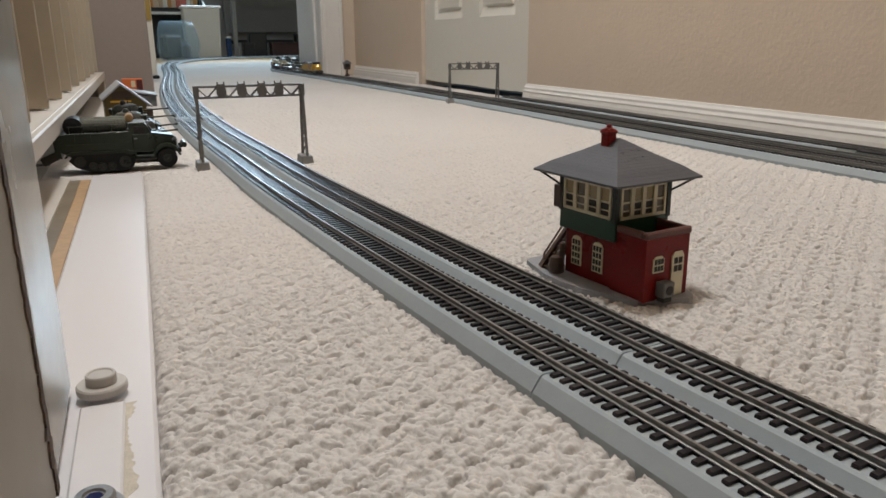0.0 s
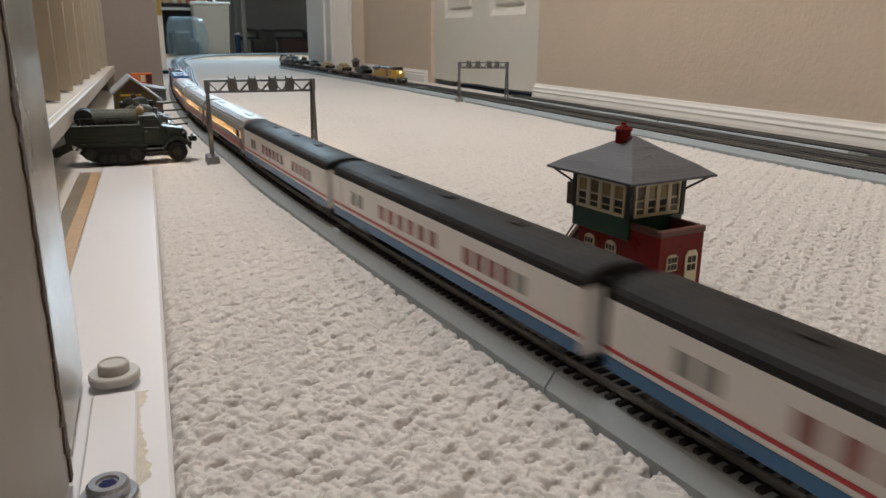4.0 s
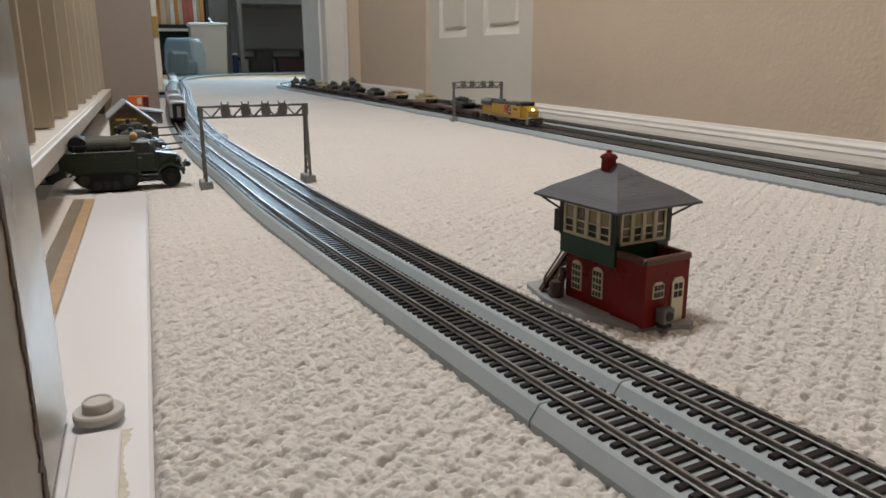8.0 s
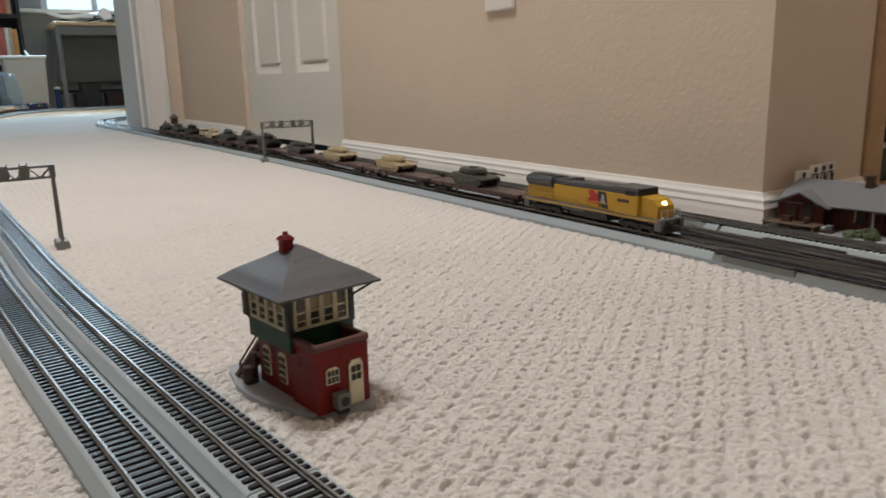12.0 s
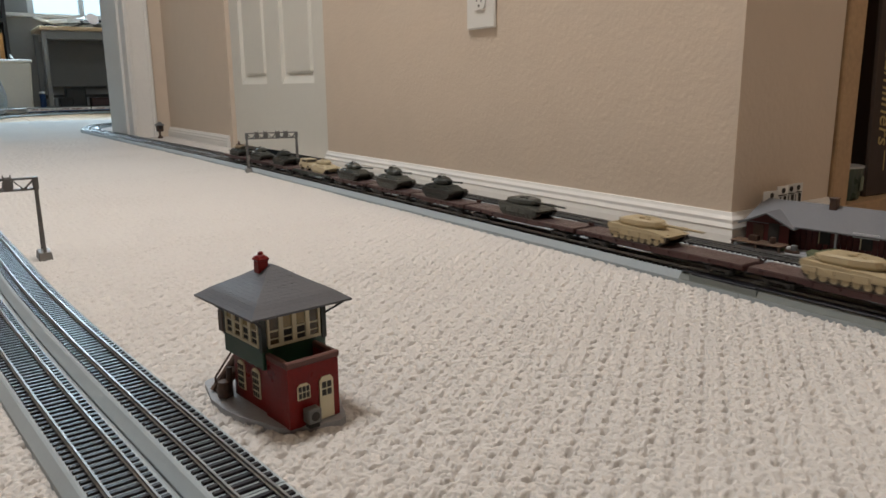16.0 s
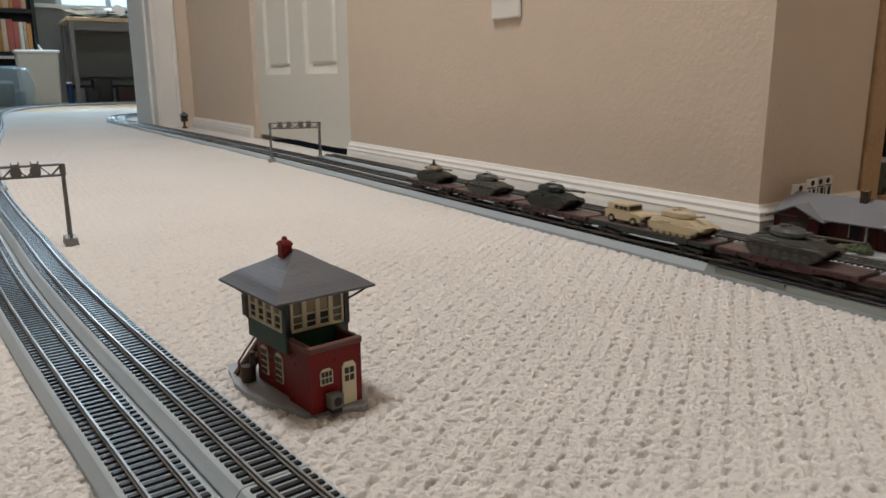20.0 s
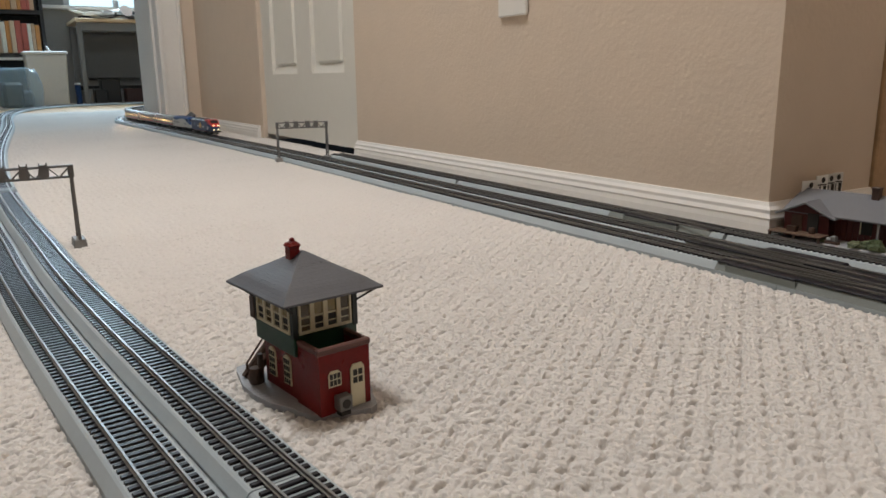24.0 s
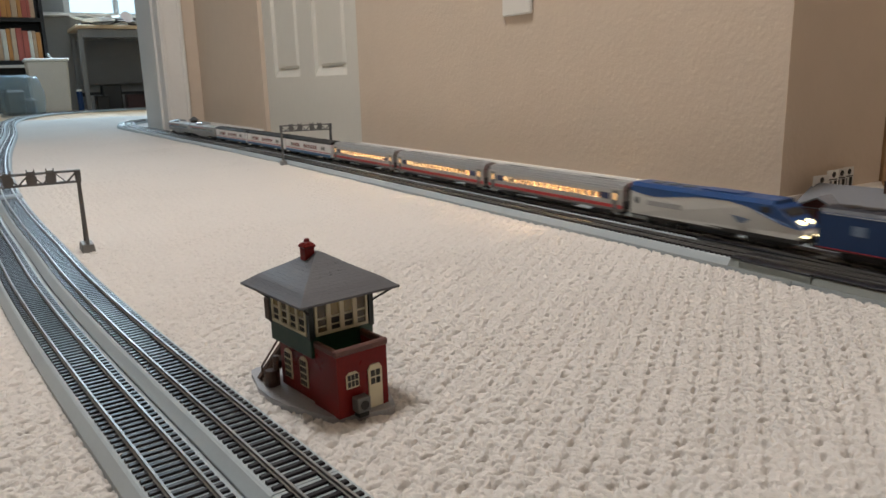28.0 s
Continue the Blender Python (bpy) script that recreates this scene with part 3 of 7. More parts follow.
def smooth_loop(pts, step=0.004):
    """A closed curve through the points, evenly spaced."""
    pts = [Vector((*p, 0)) for p in pts]
    n, fine = len(pts), []
    for i in range(n):
        p0, p1, p2, p3 = pts[i - 1], pts[i], pts[(i + 1) % n], pts[(i + 2) % n]
        m1, m2 = (p2 - p0) / 2, (p3 - p1) / 2
        d01, d12, d23 = (p1 - p0).length, (p2 - p1).length, (p3 - p2).length
        m1 = ((p1 - p0) / d01 * d12 + (p2 - p1) / d12 * d01) / (d01 + d12) * d12
        m2 = ((p2 - p1) / d12 * d23 + (p3 - p2) / d23 * d12) / (d12 + d23) * d12
        for k in range(40):
            t = k / 40
            fine.append((2 * t**3 - 3 * t**2 + 1) * p1 + (t**3 - 2 * t**2 + t) * m1 + (3 * t**2 - 2 * t**3) * p2 + (t**3 - t**2) * m2)
    a = np.array([[p.x, p.y] for p in fine + fine[:1]])
    s = np.r_[0, np.cumsum(np.linalg.norm(np.diff(a, axis=0), axis=1))]
    m = int(s[-1] / step)
    grid = np.linspace(0, s[-1], m, endpoint=False)
    return np.stack([np.interp(grid, s, a[:, 0]), np.interp(grid, s, a[:, 1])], 1)


def offset_loop(a, d, step=0.004):
    """The curve moved d to the left of its way, evenly spaced again."""
    t = np.roll(a, -1, 0) - np.roll(a, 1, 0)
    t /= np.linalg.norm(t, axis=1)[:, None]
    b = a + d * np.stack([-t[:, 1], t[:, 0]], 1)
    b = np.concatenate([b, b[:1]])
    s = np.r_[0, np.cumsum(np.linalg.norm(np.diff(b, axis=0), axis=1))]
    grid = np.linspace(0, s[-1], int(s[-1] / step), endpoint=False)
    return np.stack([np.interp(grid, s, b[:, 0]), np.interp(grid, s, b[:, 1])], 1)


class Track:
    def __init__(self, pts, closed=True):
        self.p, self.closed = pts, closed
        q = np.concatenate([pts, pts[:1]]) if closed else pts
        self.s = np.r_[0, np.cumsum(np.linalg.norm(np.diff(q, axis=0), axis=1))]
        self.q, self.length = q, self.s[-1]

    def at(self, s):
        s = s % self.length if self.closed else s
        return Vector((np.interp(s, self.s, self.q[:, 0]), np.interp(s, self.s, self.q[:, 1]), 0))

    def way(self, s):
        return (self.at(s + 0.004) - self.at(s - 0.004)).normalized()

    def nearest(self, x, y):
        return float(self.s[np.argmin((self.p[:, 0] - x) ** 2 + (self.p[:, 1] - y) ** 2)])


MIDDLE = smooth_loop(LOOP)
OUTER, INNER = Track(offset_loop(MIDDLE, HALF)), Track(offset_loop(MIDDLE, -HALF))


def swept(profile, pts, closed):
    """A profile of (to the right, up) swept along points on the floor."""
    t = np.roll(pts, -1, 0) - np.roll(pts, 1, 0)
    if not closed:
        t[0], t[-1] = pts[1] - pts[0], pts[-1] - pts[-2]
    t /= np.linalg.norm(t, axis=1)[:, None]
    n = np.stack([t[:, 1], -t[:, 0]], 1)
    k, m = len(profile), len(pts)
    v = np.concatenate([np.stack([pts[:, 0] + a * n[:, 0], pts[:, 1] + a * n[:, 1], np.full(m, b)], 1)[:, None] for a, b in profile], 1).reshape(-1, 3)
    f = []
    for i in range(m if closed else m - 1):
        j = (i + 1) % m
        f += [(i * k + c, i * k + (c + 1) % k, j * k + (c + 1) % k, j * k + c) for c in range(k)]
    if not closed:
        f += [tuple(range(k))[::-1], tuple((m - 1) * k + c for c in range(k))]
    return v, f


def raw_part(name, verts, faces, material, parent, label=""):
    me = bpy.data.meshes.new(name)
    me.from_pydata(np.asarray(verts).tolist(), [], faces)
    me.materials.append(material)
    me.update()
    bm = bmesh.new()
    bm.from_mesh(me)
    bmesh.ops.recalc_face_normals(bm, faces=bm.faces[:])
    bm.to_mesh(me)
    bm.free()
    ob = new(name, me)
    ob.parent = parent
    if label:
        ob["label"] = label
    return ob


BED = [(-0.0209, -0.004), (-0.0209, 0.0030), (-0.0167, 0.0090), (-0.0154, 0.0097), (0.0154, 0.0097), (0.0167, 0.0090), (0.0209, 0.0030), (0.0209, -0.004)]
RAILP = [(-0.0011, 0.0108), (0.0011, 0.0108), (0.0011, 0.0112), (0.0003, 0.0115), (0.0003, 0.0126), (0.0006, 0.0129), (0.0006, 0.0135), (-0.0006, 0.0135), (-0.0006, 0.0129), (-0.0003, 0.0126), (-0.0003, 0.0115), (-0.0011, 0.0112)]
TIE_ME = mesh_of(prism([(-0.0143, 0.0090), (0.0143, 0.0090), (0.0143, 0.0106), (0.0139, 0.0111), (-0.0139, 0.0111), (-0.0143, 0.0106)], -0.00125, 0.00125), "tie", TIE)


def lay_track(name, track, label, near, stuff_near):
    """Roadbed in sections, two rails, ties; ties in the near stretch are pieces of their own."""
    top = thing(name, label, "model railway track", kind="structure")
    sections = 26 if track.closed else 4
    m = len(track.p)
    cut = [round(i * m / sections) for i in range(sections + 1)]
    for a, b in zip(cut, cut[1:]):
        pts = track.p[[i % m for i in range(a, b + (1 if track.closed else 0), 1)]]
        pts = pts.copy()
        pts[-1] = pts[-1] * 0.8 + pts[-2] * 0.2
        v, f = swept(BED, pts[:: 2] if len(pts) % 2 else np.concatenate([pts[::2], pts[-1:]]), False)
        raw_part("roadbed_section", v, f, ROADBED, top)
    for d in (-0.0082, 0.0082):
        v, f = swept([(d - 0.0013, 0.0080), (d - 0.0013, 0.0104), (d + 0.0013, 0.0104), (d + 0.0013, 0.0080)], track.p[::2], track.closed)
        raw_part("tie_web", v, f, WEB, top)
    for d in (-0.0082, 0.0082):
        v, f = swept([(a + d, b) for a, b in RAILP], track.p[::2], track.closed)
        raw_part("rail", v, f, RAIL, top, "worn nickel silver rail")
    count, verts, faces, singles = int(track.length / PITCH), [], [], 0
    corners = np.array([v.co[:] for v in TIE_ME.vertices])
    polys = [tuple(p.vertices) for p in TIE_ME.polygons]
    for i in range(count):
        s = (i + 0.5) * PITCH
        p, w = track.at(s), track.way(s)
        ang = math.atan2(w.y, w.x)
        if near(p) and singles < 300:
            share("tie", TIE_ME, top, Matrix.Translation(p) @ Matrix.Rotation(ang, 4, "Z"))
            singles += 1
        else:
            c, q = math.cos(ang), math.sin(ang)
            base = len(verts)
            verts += [(p.x + c * x - q * y, p.y + q * x + c * y, z) for x, y, z in corners]
            faces += [tuple(base + k for k in f) for f in polys]
    ties = raw_part("ties", verts, faces, TIE, top)
    ties["kind"] = "stuff"
    return top


lay_track("outer_track", OUTER, "grey roadbed model track with dark ties, the outer of two", lambda p: p.x < 0.3 and 0.0 < p.y < 1.9, 0)
lay_track("inner_track", INNER, "grey roadbed model track with dark ties, the inner of two", lambda p: p.x < 0.3 and 0.0 < p.y < 1.9, 0)
side = np.stack([np.interp(np.linspace(0, 2.2, 550), [0, 0.9, 2.2], [0.7275, 0.7275, 0.7275]), np.linspace(1.52, -0.68, 550)], 1)
side[:, 0] += 0.0
SIDING = Track(side, closed=False)
lay_track("siding_track", SIDING, "grey roadbed siding track beside the baseboard", lambda p: 0.2 < p.y < 1.6, 0)



def rerailer(track, s, label):
    """A rerailing ramp: a plate between the rails and two outside, on a grey block."""
    T = thing("rerailer_ramp", label, "track piece", group="rerailer ramps")
    p, w = track.at(s), track.way(s)
    T.matrix_basis = Matrix.Translation(p) @ Matrix.Rotation(math.atan2(w.y, w.x), 4, "Z")
    part("middle_ramp", prism([(-0.026, 0.0106), (0.026, 0.0106), (0.018, 0.0132), (-0.018, 0.0132)], -0.0066, 0.0066, axis="y"), RERAIL, T)
    for sy in (-1, 1):
        part("side_ramp", prism([(-0.026, 0.0106), (0.026, 0.0106), (0.018, 0.0136), (-0.018, 0.0136)], sy * 0.0096, sy * 0.0170, axis="y"), RERAIL, T)


def ramp_at(track, y, left):
    ok = track.p[:, 0] < 0.3 if left else (track.p[:, 0] > 0.4) & (track.p[:, 0] < 0.75)
    k = np.argmin(np.where(ok, abs(track.p[:, 1] - y), 9))
    return float(track.s[k])


for trk in (OUTER, INNER):
    rerailer(trk, ramp_at(trk, 1.30, True), "pale grey rerailing ramp between the rails")
rerailer(INNER, ramp_at(INNER, 1.86, False), "dark rerailing ramp between the rails")
# ---- things along the tracks ----
def strut(bm, p0, p1, w):
    """A square bar between two points."""
    p0, p1 = Vector(p0), Vector(p1)
    q = (p1 - p0).to_track_quat("Z", "Y").to_matrix()
    ring = [[bm.verts.new(p + q @ Vector((a * w / 2, b * w / 2, 0))) for a, b in ((-1, -1), (1, -1), (1, 1), (-1, 1))] for p in (p0, p1)]
    for k in range(4):
        bm.faces.new((ring[0][k], ring[0][(k + 1) % 4], ring[1][(k + 1) % 4], ring[1][k]))
    bm.faces.new(ring[0][::-1])
    bm.faces.new(ring[1])


def signal_bridge(m, span, height, heads):
    """A lattice signal bridge across both tracks, its posts at x = +-span/2."""
    top = thing("signal_bridge", "grey plastic lattice signal bridge over two tracks", "signal bridge", m, group="signal bridges")
    for sx in (-1, 1):
        x = sx * span / 2
        part("footing", box(x, 0, 0.004, 0.0145, 0.031, 0.010, bevel=0.001, taper=0.88), FOOTG, top)
        post = bmesh.new()
        d = 0.0125
        for sy in (-1, 1):
            strut(post, (x, sy * d, 0.009), (x, sy * 0.0032, height + 0.001), 0.0030)
        z, k = 0.012, 0
        while z < height - 0.013:
            w0, w1 = d - (d - 0.0032) * z / height, d - (d - 0.0032) * (z + 0.0095) / height
            strut(post, (x, w0 * (-1) ** k, z), (x, -w1 * (-1) ** k, z + 0.0095), 0.0016)
            z, k = z + 0.0095, k + 1
        part("lattice_post", post, STEEL, top)
        part("gusset", box(x, 0, height - 0.0055, 0.0056, 0.0088, 0.0135), STEEL, top)
    for sy in (-1, 1):
        truss = bmesh.new()
        y, z0, z1 = sy * 0.0028, height - 0.012, height
        strut(truss, (-span / 2 - 0.002, y, z0), (span / 2 + 0.002, y, z0), 0.0022)
        strut(truss, (-span / 2 - 0.002, y, z1), (span / 2 + 0.002, y, z1), 0.0022)
        n = 10
        for i in range(n):
            xa, xb = -span / 2 + span * i / n, -span / 2 + span * (i + 1) / n
            strut(truss, (xa, y, z0 if i % 2 else z1), (xb, y, z1 if i % 2 else z0), 0.0012)
        part("truss_side", truss, STEEL, top)
    for x in heads:
        head = part("signal_head", prism([(x + 0.0058 * math.cos(a), height - 0.006 + 0.0075 * math.sin(a)) for a in (math.pi / 8 + 2 * math.pi * k / 8 for k in range(8))], -0.0052, -0.0036, axis="y"), STEEL, top)
        part("bracket", box(x, -0.001, height + 0.0015, 0.0085, 0.0035, 0.0022), STEEL, head)
        part("bracket", box(x - 0.0036, -0.001, height + 0.0035, 0.0012, 0.003, 0.003), STEEL, head)
        part("bracket", box(x + 0.0036, -0.001, height + 0.0035, 0.0012, 0.003, 0.003), STEEL, head)
    return top


signal_bridge(pose(0.0445, 0.830, 0, 0, 0, 0), 0.1185, 0.0915, (-0.032, -0.0095, 0.013, 0.032))
signal_bridge(pose(0.648, 1.528, 0, 0, 0, -12), 0.112, 0.0865, (-0.034, -0.014, 0.013, 0.031))


SLATE_ME = mesh_of(box(0, 0, 0, 0.0021, 0.0010, 0.0002), "slate", SLATE)


def signal_tower(m):
    """The red brick and green signal tower with a slate hip roof and a low annex."""
    T = thing("signal_tower", "red brick signal tower with green band and grey hip roof", "model building", m)
    # local x along the long side towards the annex, y across, origin at the main block's middle
    base = []
    for k in range(36):
        a = 2 * math.pi * k / 36
        r = 1 + 0.06 * math.sin(3 * a + 0.6) + 0.05 * math.sin(7 * a)
        base.append((-0.0105 + 0.0550 * r * math.copysign(abs(math.cos(a)) ** 0.7, math.cos(a)), -0.001 + 0.0295 * r * math.copysign(abs(math.sin(a)) ** 0.7, math.sin(a))))
    part("base", prism(base, -0.002, 0.0035, axis="z"), BASEG, T, "scalloped grey plastic ground base")
    W, L = 0.0395, 0.0455
    part("brick_storey", box(-0.005, 0, 0.0175, L - 0.003, W - 0.005, 0.029, bevel=0.0006), BRICKR, T)
    annex = part("annex", box(0.0285, -0.0025, 0.0155, 0.026, 0.0325, 0.025), BRICKR, T)
    part("parapet", box(0.0404, -0.0025, 0.0332, 0.0022, 0.0325, 0.0104), BRICKR, annex)
    for y in (-0.0177, 0.0127):
        part("parapet", box(0.0279, y, 0.0332, 0.0228, 0.0021, 0.0104), BRICKR, annex)
    for x, y, sx, sy in ((0.0405, -0.0025, 0.0034, 0.0345), (0.0285, 0.0128, 0.0205, 0.0032), (0.0285, -0.0178, 0.0205, 0.0032)):
        part("coping", box(x, y, 0.0400, sx, sy, 0.0040, bevel=0.0008), COPING, annex)
    # near-black plate paints the darkness of the open annex
    part("annex_roof", box(0.0285, -0.0025, 0.0284, 0.0225, 0.028, 0.0006), DARK, annex)
    part("green_band", box(-0.005, 0, 0.0385, L + 0.002, W + 0.002, 0.0135, bevel=0.0004), GREEN, T)
    room = part("signal_room", box(-0.005, 0, 0.0545, L - 0.002, W - 0.002, 0.0215), DARK, T)
    for sx, sy in ((1, 1), (1, -1), (-1, 1), (-1, -1)):
        part("corner_post", box(-0.005 + sx * L / 2, sy * W / 2, 0.054, 0.003, 0.003, 0.023), DARKG, room)
    for face in range(4):
        wid = (L if face % 2 == 0 else W) - 0.005
        rot = Matrix.Translation((-0.005, 0, 0)) @ Matrix.Rotation(face * math.pi / 2, 4, "Z") @ Matrix.Translation((0, -(W if face % 2 == 0 else L) / 2 - 0.0008, 0.0535))
        n = 4
        for i in range(n):
            x = (i - (n - 1) / 2) * wid / n
            fr = bmesh.new()
            w, hgt, t = wid / n, 0.0185, 0.0014
            for c in ((x - w / 2 + t / 2, 0, 0, t, 0.0016, hgt), (x + w / 2 - t / 2, 0, 0, t, 0.0016, hgt), (x, 0, hgt / 2 - t / 2, w, 0.0016, t), (x, 0, -hgt / 2 + t / 2, w, 0.0016, t * 1.2), (x, 0.0002, 0, w - t, 0.0012, 0.0009)):
                bm_box(fr, *c)
            win = part("window", fr, CREAM, T, "cream sash window")
            win.matrix_basis = rot
            # pane tones paint the bright and dark interior seen through the sashes
            lit = (i + face) % 3
            part("pane", box(x, 0.0004, hgt / 4, w - t, 0.0004, hgt / 2 - t), (WARMGLASS, BROWNG, WARMGLASS)[lit], win)
            part("pane", box(x, 0.0004, -hgt / 4, w - t, 0.0004, hgt / 2 - t), (DARK, BROWNG, DARK)[lit], win)
            part("glazing_bar", box(x, 0.0001, -hgt / 4, w - t, 0.0008, 0.0006), CREAM, win)
    # hip roof with flared eaves
    rb = bmesh.new()
    ex, ey, zt, ze = L / 2 + 0.0132, W / 2 + 0.0125, 0.0865, 0.0665
    rings = []
    for k in range(16):
        f = 1.0 - 0.955 * k / 15
        z = ze + float(np.interp(-f, [-1.0, -0.90, -0.78, -0.40, -0.03], [0.0, 0.0022, 0.0052, 0.0122, zt - ze]))
        for lift in ((0.0, 0.00035) if k < 15 else (0.0,)):
            rings.append([rb.verts.new((-0.005 + sx * ex * (f if k < 15 else 0.045), sy * ey * (f if k < 15 else 0.03), z + lift * 0.15)) for sx, sy in ((-1, -1), (1, -1), (1, 1), (-1, 1))])
    for a, b in zip(rings, rings[1:]):
        for k in range(4):
            rb.faces.new((a[k], a[(k + 1) % 4], b[(k + 1) % 4], b[k]))
    rb.faces.new(rings[-1])
    rings_at = [[v.co.copy() for v in r] for r in rings]
    low = [rb.verts.new((v.co.x, v.co.y, v.co.z - 0.0012)) for v in rings[0]]
    for k in range(4):
        rb.faces.new((low[k], low[(k + 1) % 4], rings[0][(k + 1) % 4], rings[0][k]))
    rb.faces.new(low[::-1])
    roof = part("roof", rb, SLATE, T, "grey slate hip roof with flared eaves")
    # single slates that stand a little proud of the slopes
    rng = random.Random(4)
    for a in range(4):
        low, high = rings_at[6], rings_at[-1]
        p0, p1, q0, q1 = low[a], low[(a + 1) % 4], high[a], high[(a + 1) % 4]
        nrm = (p1 - p0).cross(q0 - p0).normalized()
        e = (p1 - p0).normalized()
        turn = Matrix((e, nrm.cross(e), nrm)).transposed().to_4x4()
        for k in range(12):
            v = rng.uniform(0.0, 0.7)
            u = rng.uniform(0.1, 0.9)
            lo, hi = p0.lerp(p1, u), q0.lerp(q1, u)
            c = lo.lerp(hi, v) + nrm * (0.00025 - 0.0004 * 4 * v * (1 - v))
            slate = share("slate", SLATE_ME, roof, Matrix.Translation(c) @ turn)
    chim = part("chimney", box(-0.0068, -0.0050, 0.0815, 0.0064, 0.0064, 0.020, bevel=0.0005), BRICKR, T)
    part("chimney_cap", box(-0.0068, -0.0050, 0.0898, 0.0078, 0.0078, 0.0020, bevel=0.0007), BRICKR, chim)
    part("chimney_pot", lathe([(0.0036, 0.0906), (0.0030, 0.0918), (0.0017, 0.0924), (0.0015, 0.0938), (0.0008, 0.0942)], 12, (-0.0068, -0.0050, 0)), BRICKR, chim)
    for sx, sy in ((1, 1), (1, -1), (-1, 1), (-1, -1)):
        br = bmesh.new()
        strut(br, (-0.005 + sx * (L / 2), sy * (W / 2), 0.0565), (-0.005 + sx * (ex - 0.0025), sy * (ey - 0.0025), 0.0655), 0.0011)
        part("eave_bracket", br, DARK, T)
    # arched windows of the brick storey
    for x in (-0.0155, 0.003):
        for sy in (-1, 1):
            win = part("arched_window", prism([(x - 0.0042, 0.010), (x + 0.0042, 0.010), (x + 0.0042, 0.0255), (x + 0.0028, 0.0275), (x, 0.0283), (x - 0.0028, 0.0275), (x - 0.0042, 0.0255)], sy * (W / 2 - 0.0027), sy * (W / 2 - 0.0017), axis="y"), CREAM, T)
            for i in range(3):
                for j in range(4):
                    part("pane", box(x + (i - 1) * 0.0025, sy * (W / 2 - 0.0016), 0.0122 + j * 0.0040, 0.0016, 0.0004, 0.0029), DARK, win)
    ez = 0.0416
    w2 = part("end_window", prism([(-0.0135, 0.019), (-0.0055, 0.019), (-0.0055, 0.0265), (-0.0073, 0.0282), (-0.0117, 0.0282), (-0.0135, 0.0265)], ez, ez + 0.0007), CREAM, annex)
    for i in range(3):
        for j in range(2):
            part("pane", box(ez + 0.0008, -0.0119 + i * 0.0024, 0.0214 + j * 0.0038, 0.0004, 0.0018, 0.0030), DARK, w2)
    dr = part("door", prism([(0.0005, 0.004), (0.0095, 0.004), (0.0095, 0.0265), (0.0078, 0.029), (0.0022, 0.029), (0.0005, 0.0265)], ez, ez + 0.0009), CREAM, annex, "cream arched door")
    for i in range(2):
        for j in range(2):
            part("pane", box(ez + 0.001, 0.0033 + i * 0.0034, 0.0195 + j * 0.0045, 0.0004, 0.0026, 0.0035), DARK, dr)
    ac = part("air_box", box(0.0450, -0.0065, 0.0100, 0.0065, 0.0085, 0.0085, bevel=0.0006), STEEL, T, "dark grey ventilator box by the door")
    part("fan", cyl((0.0483, -0.0065, 0.0100), (0.0487, -0.0065, 0.0100), 0.0026, n=14), DARK, ac)
    part("box_leg", box(0.0450, -0.0065, 0.0045, 0.005, 0.006, 0.003), DARK, ac)
    # outside stair, rain barrel and down pipe at the far end
    st = bmesh.new()
    for k in range(9):
        bm_box(st, -0.0335, -0.0245 + 0.0034 * k, 0.005 + 0.0038 * k, 0.008, 0.0034, 0.0011)
    for x in (-0.0378, -0.0292):
        strut(st, (x, -0.0265, 0.004), (x, 0.004, 0.0375), 0.0034)
        strut(st, (x, -0.0245, 0.004), (x, -0.0245, 0.0125), 0.0010)
        strut(st, (x, -0.0245, 0.0125), (x, 0.004, 0.046), 0.0009)
        strut(st, (x, 0.004, 0.003), (x, 0.004, 0.046), 0.0012)
    bm_box(st, -0.0335, 0.0085, 0.0375, 0.010, 0.012, 0.0014)
    part("stair", st, BROWN, T, "brown outside stair")
    part("barrel", lathe([(0.0036, 0.0035), (0.0047, 0.007), (0.0047, 0.010), (0.0036, 0.0135)], 14, (-0.0255, -0.0245, 0)), BROWN, T)
    part("standpipe", cyl((-0.0245, -0.0215, 0.0035), (-0.0245, -0.0215, 0.022), 0.0018), BROWN, T)
    part("landing_box", box(-0.0310, -0.0185, 0.0500, 0.0060, 0.0065, 0.0135, bevel=0.0004), BROWN, T)
    return T


signal_tower(pose(0.1753, 0.2975, 0.0, 0, 0, -82))

TRACKB = mat("dark_brown_tracks", (0.022, 0.016, 0.012), 0.55, vary=0.3, scale=150, bump=0.4, bump_scale=1200)
OLIVEG = mat("glossy_olive_green", (0.013, 0.022, 0.011), 0.34, vary=0.2, scale=70, bump=0.1, bump_scale=600, spec=0.4)
BROWNT = mat("faded_brown_turret", (0.17, 0.125, 0.075), 0.45, vary=0.2, scale=120)
